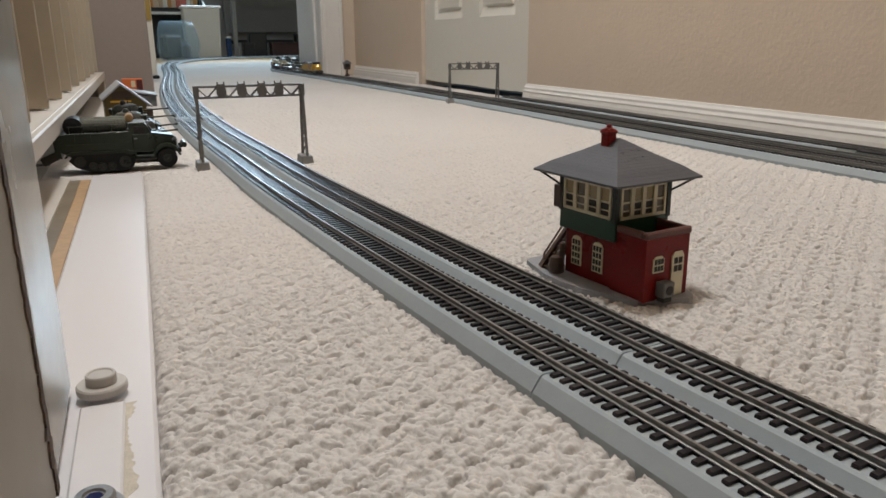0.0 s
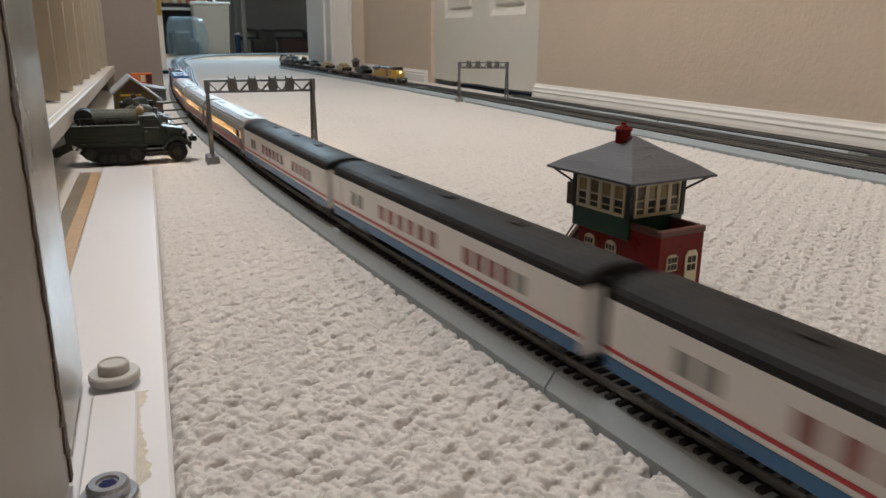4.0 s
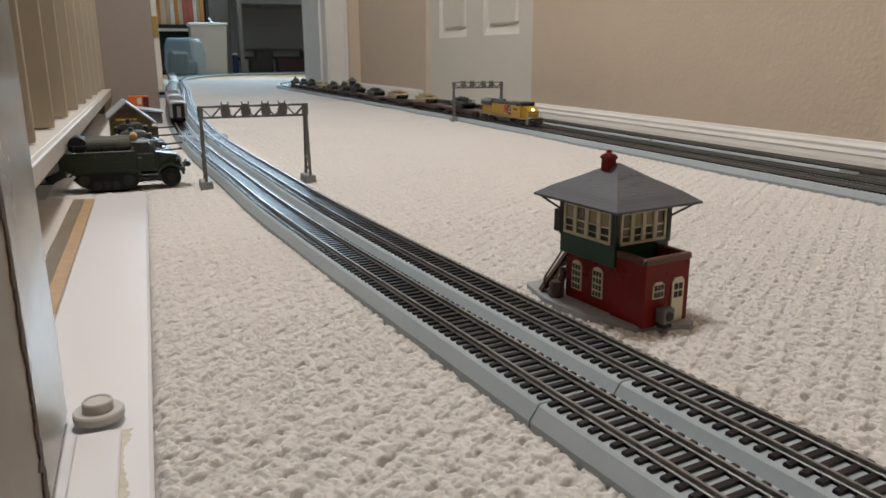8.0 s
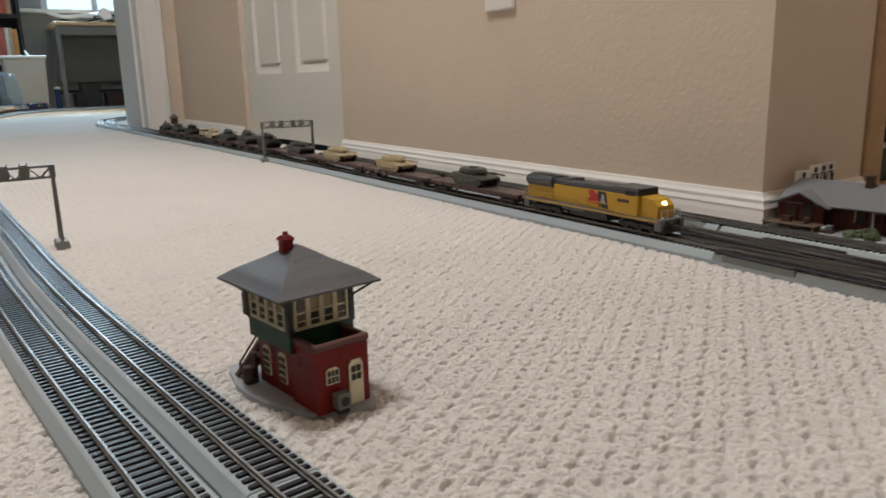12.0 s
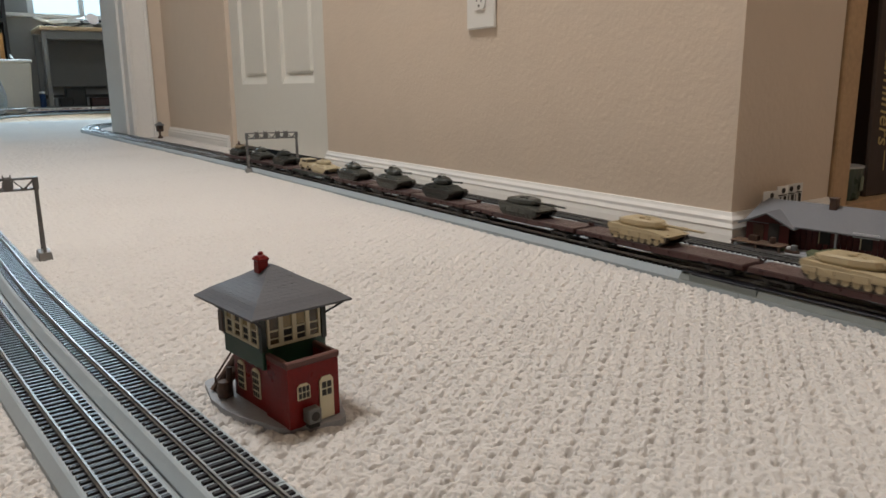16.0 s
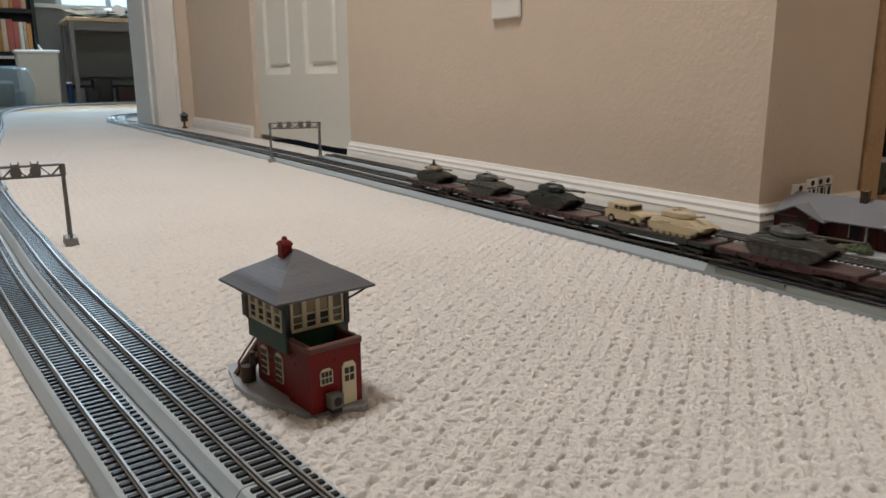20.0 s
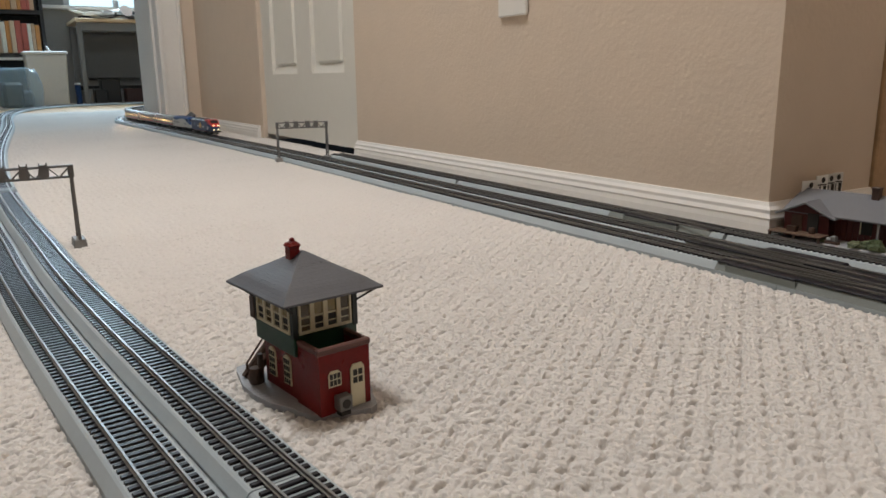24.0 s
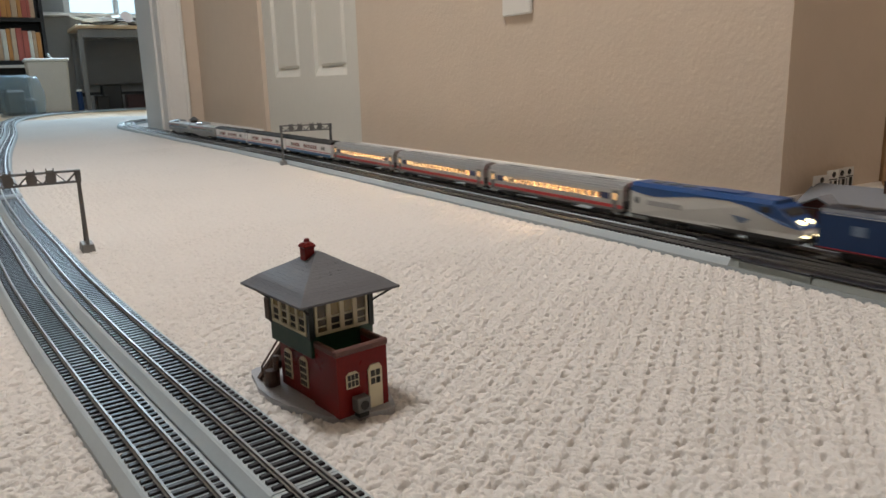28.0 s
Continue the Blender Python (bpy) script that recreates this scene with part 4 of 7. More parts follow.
# ---- model vehicles: local x points forward, origin on the ground below the middle ----
def running_gear(T, L, W, h, wheels, band, color):
    """Two tracked running gears: a low trapezoid of track with road wheels set into it."""
    loop = [(-L / 2, h * 0.62), (-L / 2 + h * 0.18, h * 0.30), (-L / 2 + h * 0.75, 0.0), (L / 2 - h * 1.0, 0.0), (L / 2 - h * 0.22, h * 0.42), (L / 2, h * 0.74), (L / 2 - h * 0.15, h * 0.96), (L / 2 - h * 0.5, h), (-L / 2 + h * 0.4, h), (-L / 2 + h * 0.08, h * 0.88)]
    for sy in (-1, 1):
        y = sy * (W / 2 - band / 2)
        gear = part("track_band", prism(loop, y - band / 2, y + band / 2, axis="y"), TRACKB, T)
        for k in range(wheels):
            x = -L / 2 + h * 0.95 + (L - h * 2.1) * k / (wheels - 1)
            part("road_wheel", lathe_y(x, y + sy * band * 0.5, h * 0.36, h * 0.32, sy * 0.0006), color, gear)
        for x, z in ((-L / 2 + h * 0.45, h * 0.62), (L / 2 - h * 0.45, h * 0.66)):
            part("end_wheel", lathe_y(x, y + sy * band * 0.5, z, h * 0.24, sy * 0.0005), color, gear)
        for k in range(3):
            x = -L * 0.22 + L * 0.2 * k
            part("return_roller", lathe_y(x, y + sy * band * 0.5, h * 0.84, h * 0.10, sy * 0.0004), color, gear)


def lathe_y(x, y, z, r, t):
    """A dished wheel face at y, standing out by t."""
    bm = bmesh.new()
    n = 14
    rings = [[bm.verts.new((x + rr * math.cos(2 * math.pi * k / n), yy, z + rr * math.sin(2 * math.pi * k / n))) for k in range(n)] for rr, yy in ((r, y), (r, y + t), (r * 0.72, y + t), (r * 0.60, y + t * 0.3), (r * 0.28, y + t * 0.4), (r * 0.22, y + t * 1.2))]
    for a, b in zip(rings, rings[1:]):
        for k in range(n):
            bm.faces.new((a[k], a[(k + 1) % n], b[(k + 1) % n], b[k]))
    bm.faces.new(rings[0][::-1])
    bm.faces.new(rings[-1])
    return bm


def turret_shell(plan, steps, tx=0.0):
    """A closed shell from a plan of (x, y) scaled about tx at rising heights."""
    bm = bmesh.new()
    rings = [[bm.verts.new((tx + (x - tx) * k, y * k, z)) for x, y in plan] for k, z in steps]
    n = len(plan)
    for lo, hi in zip(rings, rings[1:]):
        for k in range(n):
            bm.faces.new((lo[k], lo[(k + 1) % n], hi[(k + 1) % n], hi[k]))
    bm.faces.new(rings[0][::-1])
    bm.faces.new(rings[-1])
    return bm


def tank(name, label, m, color, L=0.068, W=0.034, H=0.027, modern=True, gun=0.045, cupola=True, figure=False, wheels=6, skirts=False, tower=None, top=None):
    """A tank: tracks under fenders, a hull with a sloped glacis, a turret with its gun, and fittings."""
    T = thing(name, label, "model tank", m)
    h = H * 0.40
    top = top or color
    dark = OLIVED if color not in (TAN, TAND) else TAN
    running_gear(T, L * 0.98, W, h, wheels, W * 0.21, color)
    belly = [(-L * 0.46, h * 0.9), (-L * 0.43, h * 0.30), (L * 0.36, h * 0.28), (L * 0.46, h * 0.80), (L * 0.44, h * 1.02), (-L * 0.46, h * 1.02)]
    part("hull", prism(belly, -W * 0.30, W * 0.30, axis="y"), color, T)
    up = bmesh.new()
    rings = [[up.verts.new((x, sy * w, z)) for x, w, z in side] if sy > 0 else [up.verts.new((x, sy * w, z)) for x, w, z in side] for sy in (-1, 1) for side in [[(-L * 0.48, W * 0.44, h * 1.04), (L * 0.47, W * 0.40, h * 1.00), (L * 0.24, W * 0.34, H * 0.585), (-L * 0.30, W * 0.36, H * 0.60), (-L * 0.47, W * 0.36, H * 0.545)]]]
    for k in range(5):
        up.faces.new((rings[0][k], rings[0][(k + 1) % 5], rings[1][(k + 1) % 5], rings[1][k]))
    up.faces.new(rings[0][::-1])
    up.faces.new(rings[1])
    part("upper_hull", up, color, T)
    for sy in (-1, 1):
        fen = [(-L * 0.50, h * 0.86), (-L * 0.47, h * 1.02), (L * 0.44, h * 1.02), (L * 0.505, h * 0.80), (L * 0.50, h * 0.88), (L * 0.445, h * 1.10), (-L * 0.475, h * 1.10)]
        part("fender", prism(fen, sy * W * 0.28, sy * W * 0.505, axis="y"), color, T)
        part("stowage_box", box(-L * 0.20, sy * W * 0.43, h * 1.20, L * 0.22, W * 0.09, h * 0.22, bevel=0.0004), color, T)
        part("tool_bar", box(L * 0.14, sy * W * 0.43, h * 1.14, L * 0.18, W * 0.03, h * 0.09), dark, T)
        part("head_lamp", cyl((L * 0.40, sy * W * 0.30, h * 1.16), (L * 0.42, sy * W * 0.30, h * 1.16), 0.0009, n=8), dark, T)
        if skirts:
            part("side_skirt", prism([(-L * 0.47, h * 1.0), (-L * 0.44, h * 0.42), (L * 0.36, h * 0.38), (L * 0.48, h * 0.82), (L * 0.45, h * 1.0)], sy * W * 0.505, sy * W * 0.535, axis="y"), color, T)
    tx = tower if tower is not None else -0.004
    z0, z1 = H * 0.575, H * (0.87 if modern else 0.90)
    if modern:
        plan = [(tx - L * 0.27, -W * 0.22), (tx - L * 0.25, -W * 0.31), (tx + L * 0.06, -W * 0.33), (tx + L * 0.22, -W * 0.16), (tx + L * 0.24, 0), (tx + L * 0.22, W * 0.16), (tx + L * 0.06, W * 0.33), (tx - L * 0.25, W * 0.31), (tx - L * 0.27, W * 0.22)]
        steps = ((0.94, z0), (1.0, z0 + (z1 - z0) * 0.30), (0.93, z0 + (z1 - z0) * 0.80), (0.78, z1))
    else:
        plan = [(tx + L * (0.21 if math.cos(a) > 0 else 0.27) * math.cos(a), W * 0.35 * math.sin(a)) for a in (2 * math.pi * k / 16 for k in range(16))]
        steps = ((0.84, z0), (1.0, z0 + (z1 - z0) * 0.25), (0.97, z0 + (z1 - z0) * 0.58), (0.80, z0 + (z1 - z0) * 0.86), (0.52, z1))
    turret = part("turret", turret_shell(plan, steps, tx), top, T)
    gz = z0 + (z1 - z0) * 0.50
    part("gun_mantlet", box(tx + L * 0.225, 0, gz, L * 0.075, W * 0.24, H * 0.17, bevel=0.0008), top, turret)
    part("gun_barrel", cyl((tx + L * 0.24, 0, gz), (tx + L * 0.24 + gun, 0, gz + 0.0016), 0.0013, 0.0009, n=8), dark if color is not GREYT else color, turret)
    part("muzzle", cyl((tx + L * 0.24 + gun - 0.003, 0, gz + 0.0015), (tx + L * 0.24 + gun + 0.0008, 0, gz + 0.0016), 0.0014, n=8), dark, turret)
    if cupola:
        part("cupola", lathe([(W * 0.10, z1 - 0.0010), (W * 0.10, z1 + H * 0.045), (W * 0.08, z1 + H * 0.075), (W * 0.03, z1 + H * 0.085)], 12, (tx - L * 0.06, -W * 0.12, 0)), top, turret)
        part("hatch", lathe([(W * 0.08, z1 - 0.0010), (W * 0.08, z1 + H * 0.03), (W * 0.05, z1 + H * 0.035)], 12, (tx - L * 0.05, W * 0.13, 0)), top, turret)
        mg = part("top_gun", cyl((tx - L * 0.02, -W * 0.1, z1 + H * 0.14), (tx + L * 0.14, -W * 0.1, z1 + H * 0.15), 0.0005, n=6), dark, turret)
        part("gun_pintle", cyl((tx + L * 0.02, -W * 0.1, z1), (tx + L * 0.02, -W * 0.1, z1 + H * 0.15), 0.0005, n=6), dark, mg)
    part("bustle_rack", box(tx - L * 0.285, 0, z0 + (z1 - z0) * 0.5, L * 0.05, W * 0.40, H * 0.13, bevel=0.0006), top, turret)
    if figure:
        # plain turned shape that stands for a figure on the turret
        part("stowage", lathe([(0.0026, z1 - 0.001), (0.0030, z1 + 0.003), (0.0016, z1 + 0.0055), (0.0018, z1 + 0.0075), (0.0006, z1 + 0.009)], 10, (tx - 0.004, 0, 0)), DARKR, turret)
    for k in range(4):
        part("engine_grille", box(-L * 0.44 + L * 0.032 * k, 0, H * (0.566 + 0.009 * k), L * 0.020, W * 0.5, 0.0008), dark, T)
    return T


def battle_tank(name, label, m, color, L=0.078, W=0.036, H=0.0265, gun=0.034):
    """A low wide tank with side skirts and a long flat wedge of a turret."""
    T = thing(name, label, "model tank", m)
    running_gear(T, L * 0.95, W * 0.94, H * 0.40, 7, W * 0.19, color)
    low = [(-L * 0.49, H * 0.46), (-L * 0.46, H * 0.20), (L * 0.36, H * 0.16), (L * 0.47, H * 0.34), (L * 0.495, H * 0.42), (L * 0.44, H * 0.47), (-L * 0.49, H * 0.52)]
    part("hull", prism(low, -W * 0.34, W * 0.34, axis="y"), color, T)
    top_ = [(-L * 0.50, H * 0.40), (L * 0.46, H * 0.385), (L * 0.50, H * 0.43), (L * 0.20, H * 0.545), (-L * 0.20, H * 0.57), (-L * 0.50, H * 0.60)]
    part("upper_hull", prism(top_, -W * 0.48, W * 0.48, axis="y"), color, T)
    for sy in (-1, 1):
        for k in range(5):
            x0, x1 = -L * 0.47 + L * 0.175 * k, -L * 0.47 + L * 0.175 * (k + 1) - 0.0006
            z = H * (0.20 if 0 < k < 4 else 0.27)
            part("side_skirt", box((x0 + x1) / 2, sy * W * 0.49, (z + H * 0.45) / 2, x1 - x0, W * 0.025, H * 0.45 - z, bevel=0.0003), color, T)
        part("head_lamp", cyl((L * 0.44, sy * W * 0.34, H * 0.47), (L * 0.455, sy * W * 0.34, H * 0.465), 0.0010, n=8), color, T)
    plan = [(-0.36, 0.28), (-0.32, 0.36), (-0.02, 0.40), (0.20, 0.24), (0.25, 0.08)]
    plan = [(x * L, y * W) for x, y in plan + [(x, -y) for x, y in plan[::-1]]]
    turret = part("turret", turret_shell(plan, ((0.96, H * 0.57), (1.03, H * 0.66), (0.98, H * 0.82), (0.84, H * 0.875))), color, T)
    part("gun_mantlet", box(L * 0.24, 0, H * 0.71, L * 0.08, W * 0.20, H * 0.15, bevel=0.0008), color, turret)
    part("gun_barrel", cyl((L * 0.25, 0, H * 0.72), (L * 0.26 + gun, 0, H * 0.70), 0.0015, 0.0011, n=10), color, turret)
    part("barrel_sleeve", cyl((L * 0.26 + gun * 0.42, 0, H * 0.711), (L * 0.26 + gun * 0.60, 0, H * 0.706), 0.0019, n=10), color, turret)
    part("cupola", lathe([(W * 0.10, H * 0.86), (W * 0.10, H * 0.93), (W * 0.07, H * 0.96)], 12, (-L * 0.05, -W * 0.14, 0)), color, turret)
    part("hatch", lathe([(W * 0.08, H * 0.86), (W * 0.08, H * 0.91), (W * 0.05, H * 0.92)], 12, (-L * 0.06, W * 0.14, 0)), color, turret)
    part("sight_box", box(L * 0.08, -W * 0.18, H * 0.89, L * 0.05, W * 0.09, H * 0.09, bevel=0.0005), color, turret)
    part("bustle_rack", box(-L * 0.375, 0, H * 0.74, L * 0.05, W * 0.50, H * 0.13, bevel=0.0006), color, turret)
    for k in range(3):
        part("engine_grille", box(-L * 0.46 + L * 0.035 * k, 0, H * 0.600, L * 0.022, W * 0.6, 0.0010), color, T)
    return T


def truck4(name, label, m, color, L=0.052, W=0.025, H=0.021):
    """A square patrol car on four wheels."""
    T = thing(name, label, "model vehicle", m)
    tub = [(-L / 2, 0.0062), (-L * 0.40, 0.0045), (L * 0.42, 0.0045), (L / 2, 0.0065), (L / 2, H * 0.52), (L * 0.46, H * 0.60), (L * 0.17, H * 0.66), (-L * 0.49, H * 0.66), (-L / 2, H * 0.60)]
    part("body", prism(tub, -W / 2, W / 2, axis="y"), color, T)
    part("cabin", box(-L * 0.165, 0, H * 0.82, L * 0.62, W * 0.93, H * 0.34, taper=0.93, bevel=0.0008), color, T)
    part("roof_panel", box(-L * 0.165, 0, H * 0.995, L * 0.56, W * 0.84, 0.0008, bevel=0.0003), color, T)
    part("bumper", box(L * 0.505, 0, 0.0065, 0.0018, W * 0.9, 0.0025, bevel=0.0004), TRUCK, T)
    part("grille", box(L * 0.502, 0, H * 0.44, 0.0008, W * 0.5, H * 0.16), DARK, T)
    for sy in (-1, 1):
        for x in (-L * 0.30, L * 0.31):
            w = part("wheel", cyl((x, sy * (W / 2 - 0.004), 0.0048), (x, sy * (W / 2 + 0.0006), 0.0048), 0.0048, n=14), RUBBER, T)
            part("hub", cyl((x, sy * (W / 2 + 0.0006), 0.0048), (x, sy * (W / 2 + 0.001), 0.0048), 0.0022, n=10), color, w)
        for x in (-L * 0.19, -L * 0.06, L * 0.06):
            part("side_window", box(x, sy * W * 0.452, H * 0.83, L * 0.095, 0.0010, H * 0.19), DARK, T)
    part("windscreen", box(L * 0.139, 0, H * 0.83, 0.0010, W * 0.76, H * 0.20, ry=-6), DARK, T)
    return T


def half_track(m):
    """A green half-tracked lorry with a canvas load, standing on the threshold."""
    T = thing("half_track", "dark green half-tracked model truck on the threshold", "model vehicle", m)
    part("chassis", box(0, 0, 0.0130, 0.100, 0.018, 0.005), RUBBER, T)
    tub = [(-0.062, 0.024), (-0.050, 0.017), (0.012, 0.017), (0.012, 0.0430), (-0.060, 0.0425), (-0.066, 0.0380)]
    part("armoured_body", prism(tub, -0.0188, 0.0188, axis="y"), OLIVEG, T)
    cab = [(0.010, 0.0190), (0.0335, 0.0190), (0.0335, 0.0390), (0.0280, 0.0495), (0.0255, 0.0512), (0.010, 0.0512)]
    cabo = part("cab", prism(cab, -0.0172, 0.0172, axis="y"), OLIVEG, T)
    part("cab_roof", box(0.0180, 0, 0.0514, 0.0190, 0.0330, 0.0022, bevel=0.0010), OLIVEG, cabo)
    part("windscreen", box(0.0316, 0, 0.0452, 0.0010, 0.0280, 0.0090, ry=-27), DARK, cabo)
    bon = [(0.033, 0.0200), (0.0570, 0.0195), (0.0590, 0.0230), (0.0585, 0.0325), (0.0555, 0.0358), (0.033, 0.0395)]
    part("bonnet", prism(bon, -0.0100, 0.0100, axis="y"), OLIVEG, T)
    for k in range(5):
        part("grille_bar", box(0.0592, 0, 0.0235 + 0.0020 * k, 0.0008, 0.0150, 0.0009), RUBBER, T)
    part("bumper", box(0.0620, 0, 0.0190, 0.0030, 0.0330, 0.0050, bevel=0.0008), OLIVED, T)
    part("winch_roller", cyl((0.0670, -0.0120, 0.0240), (0.0670, 0.0120, 0.0240), 0.0032), OLIVEG, T)
    for y in (-0.011, 0.011):
        part("winch_arm", box(0.0645, y, 0.0225, 0.0060, 0.0018, 0.0026), OLIVED, T)
    for sy in (-1, 1):
        part("door_window", box(0.0215, sy * 0.0173, 0.0440, 0.0120, 0.0008, 0.0075, bevel=0.0003), DARK, cabo)
        dr = part("cab_door", box(0.0215, sy * 0.0174, 0.0305, 0.0175, 0.0012, 0.0170, bevel=0.0004), OLIVEG, cabo)
        part("door_handle", box(0.0160, sy * 0.0183, 0.0345, 0.0032, 0.0008, 0.0008), CHROME, dr)
        fen = [(0.0300, 0.0135)] + [(0.0475 - 0.0150 * math.cos(a), 0.0125 + 0.0150 * math.sin(a)) for a in (math.pi * k / 10 for k in range(1, 10))] + [(0.0630, 0.0135), (0.0605, 0.0135)]
        fen += [(0.0475 + 0.0124 * math.cos(a), 0.0120 + 0.0124 * math.sin(a)) for a in (math.pi * k / 10 for k in range(1, 10))] + [(0.0335, 0.0128)]
        part("front_fender", prism(fen, sy * 0.0095, sy * 0.0192, axis="y"), OLIVEG, T)
        w = part("front_wheel", cyl((0.0475, sy * 0.0105, 0.0108), (0.0475, sy * 0.0178, 0.0108), 0.0108, n=24), RUBBER, T)
        part("hub", lathe_y(0.0475, sy * 0.0178, 0.0108, 0.0050, sy * 0.0008), OLIVED, w)
        part("head_lamp", cyl((0.0545, sy * 0.0130, 0.0300), (0.0575, sy * 0.0130, 0.0300), 0.0028), OLIVED, T)
        loop = [(-0.0480, 0.0195), (0.0020, 0.0195), (0.0105, 0.0165), (0.0140, 0.0110), (0.0110, 0.0040), (0.0040, 0.0), (-0.0330, 0.0), (-0.0470, 0.0060), (-0.0540, 0.0135)]
        band = part("track_band", prism(loop, sy * 0.0105, sy * 0.0195, axis="y"), RUBBER, T)
        for x, z, r in ((-0.0430, 0.0120, 0.0060), (-0.0300, 0.0065, 0.0046), (-0.0205, 0.0060, 0.0046), (-0.0110, 0.0060, 0.0046), (0.0030, 0.0100, 0.0065)):
            part("road_wheel", lathe_y(x, sy * 0.0195, z, r, sy * 0.0009), OLIVED, band)
        gd = [(-0.0560, 0.0165), (-0.0500, 0.0215), (0.0040, 0.0215), (0.0135, 0.0175), (0.0155, 0.0140), (0.0170, 0.0145), (0.0145, 0.0195), (0.0050, 0.0232), (-0.0510, 0.0232), (-0.0580, 0.0175)]
        part("track_guard", prism(gd, sy * 0.0120, sy * 0.0208, axis="y"), OLIVEG, T)
        part("side_rail", box(-0.0250, sy * 0.0194, 0.0422, 0.0700, 0.0014, 0.0018, bevel=0.0004), OLIVEG, T)
        part("side_rail", box(-0.0230, sy * 0.0192, 0.0305, 0.0640, 0.0010, 0.0010), OLIVEG, T)
        for x in (-0.046, -0.030, -0.014, 0.002):
            part("side_stake", box(x, sy * 0.0192, 0.0335, 0.0020, 0.0012, 0.0180), OLIVEG, T)
        part("running_board", box(0.0215, sy * 0.0165, 0.0150, 0.0230, 0.0080, 0.0018, bevel=0.0004), OLIVEG, T)
        for x in (-0.050, -0.036, -0.022, -0.008):
            part("rack_post", cyl((x, sy * 0.0160, 0.0425), (x, sy * 0.0160, 0.0500), 0.0006, n=6), OLIVED, T)
        part("rack_rail", cyl((-0.052, sy * 0.0160, 0.0500), (-0.004, sy * 0.0160, 0.0500), 0.0006, n=6), OLIVED, T)
    canvas = mat("grey_green_canvas", (0.085, 0.088, 0.070), 0.8, vary=0.25, scale=120, bump=0.5, bump_scale=400)
    for y, z, r in ((-0.0085, 0.0500, 0.0072), (0.0070, 0.0505, 0.0078), (-0.0005, 0.0520, 0.0065)):
        roll = lathe([(r * 0.5, -0.040), (r * 0.95, -0.0385), (r * 1.02, -0.026), (r * 0.94, -0.015), (r * 1.03, -0.002), (r * 0.9, 0.0075), (r * 0.5, 0.0090)], 16)
        bmesh.ops.transform(roll, matrix=Matrix.Translation((0, y, z)) @ Matrix.Rotation(math.pi / 2, 4, "Y"), verts=roll.verts[:])
        part("canvas_roll", roll, canvas, T, "rolled grey-green canvas load")
    part("tan_roll", lathe([(0.002, -0.013), (0.0044, -0.012), (0.0046, 0.0), (0.0043, 0.012), (0.002, 0.013)], 14), mat("tan_canvas", (0.30, 0.19, 0.09), 0.8, vary=0.2, scale=150, bump=0.4), T, "rolled tan canvas").matrix_basis = Matrix.Translation((0.0115, 0, 0.0565)) @ Matrix.Rotation(math.pi / 2, 4, "X")
    part("rear_stowage", lathe([(0.004, -0.016), (0.0098, -0.015), (0.0104, 0.0), (0.0098, 0.015), (0.004, 0.016)], 18), RUBBER, T, "black tarred stowage roll").matrix_basis = Matrix.Translation((-0.0460, 0, 0.0500)) @ Matrix.Rotation(math.pi / 2, 4, "X")
    part("tow_arm", box(-0.0730, 0, 0.0150, 0.0180, 0.0120, 0.0090, ry=-24, bevel=0.001), OLIVED, T)
    part("tail_step", prism([(-0.067, 0.036), (-0.062, 0.036), (-0.060, 0.016), (-0.066, 0.018)], -0.0165, 0.0165, axis="y"), OLIVEG, T)
    part("tow_step", box(-0.0810, 0, 0.0090, 0.0140, 0.0140, 0.0010), OLIVED, T)
    return T


half_track(pose(-0.0985, 0.862, 0.002, 0, 0, 0))
tank("model_tank_destroyer", "grey-green tracked gun carrier beside the half-track", pose(-0.074, 0.925, 0.002, 0, 0, 4), GREYT, L=0.076, W=0.036, H=0.043, modern=False, gun=0.026)
tank("model_tank", "grey-green model tank parked in a row", pose(-0.070, 0.975, 0.002, 0, 0, 2), GREYT, L=0.074, W=0.036, H=0.047, modern=True, gun=0.026)
tank("model_gun_carrier", "grey-green model gun carriage with a long barrel", pose(-0.082, 1.035, 0.002, 0, 0, -4), GREYT, L=0.080, W=0.036, H=0.054, modern=False, gun=0.036)
tank("model_anti_aircraft_gun", "dark grey model gun vehicle parked in a row", pose(-0.085, 1.100, 0.002, 0, 0, -2), OLIVED, L=0.078, W=0.036, H=0.060, modern=False, gun=0.036)

# ---- yellow house, box, line-side post, depot, bookcase, far room ----
house = thing("model_house", "yellow-brown model house with a grey gable roof", "model building", pose(-0.0945, 1.34, 0, 0, 0, 3) @ Matrix.Diagonal((0.88, 0.88, 1.0, 1)))
HY = mat("ochre_plastic", (0.085, 0.060, 0.012), 0.5, vary=0.15, scale=80)
gable = [(-0.036, 0.0), (0.036, 0.0), (0.036, 0.044), (-0.006, 0.071), (-0.036, 0.052)]
part("gable_wall", prism(gable, -0.06, 0.06, axis="y"), HY, house)
for x0, z0, x1, z1 in ((-0.006, 0.0745, 0.046, 0.0365), (-0.006, 0.0745, -0.041, 0.048)):
    ln, ang = math.hypot(x1 - x0, z1 - z0), math.degrees(math.atan2(z1 - z0, x1 - x0))
    part("roof_slope", box((x0 + x1) / 2, 0, (z0 + z1) / 2, ln, 0.136, 0.0028, ry=-ang, bevel=0.0006), mat("pale_grey_roof", (0.33, 0.34, 0.36), 0.5, vary=0.1, scale=60), house)
part("gable_sign", box(-0.008, -0.0606, 0.046, 0.036, 0.0008, 0.0030), GOLD, house)
part("gable_trim", box(-0.006, -0.0606, 0.0565, 0.034, 0.0008, 0.012), BROWN, house)
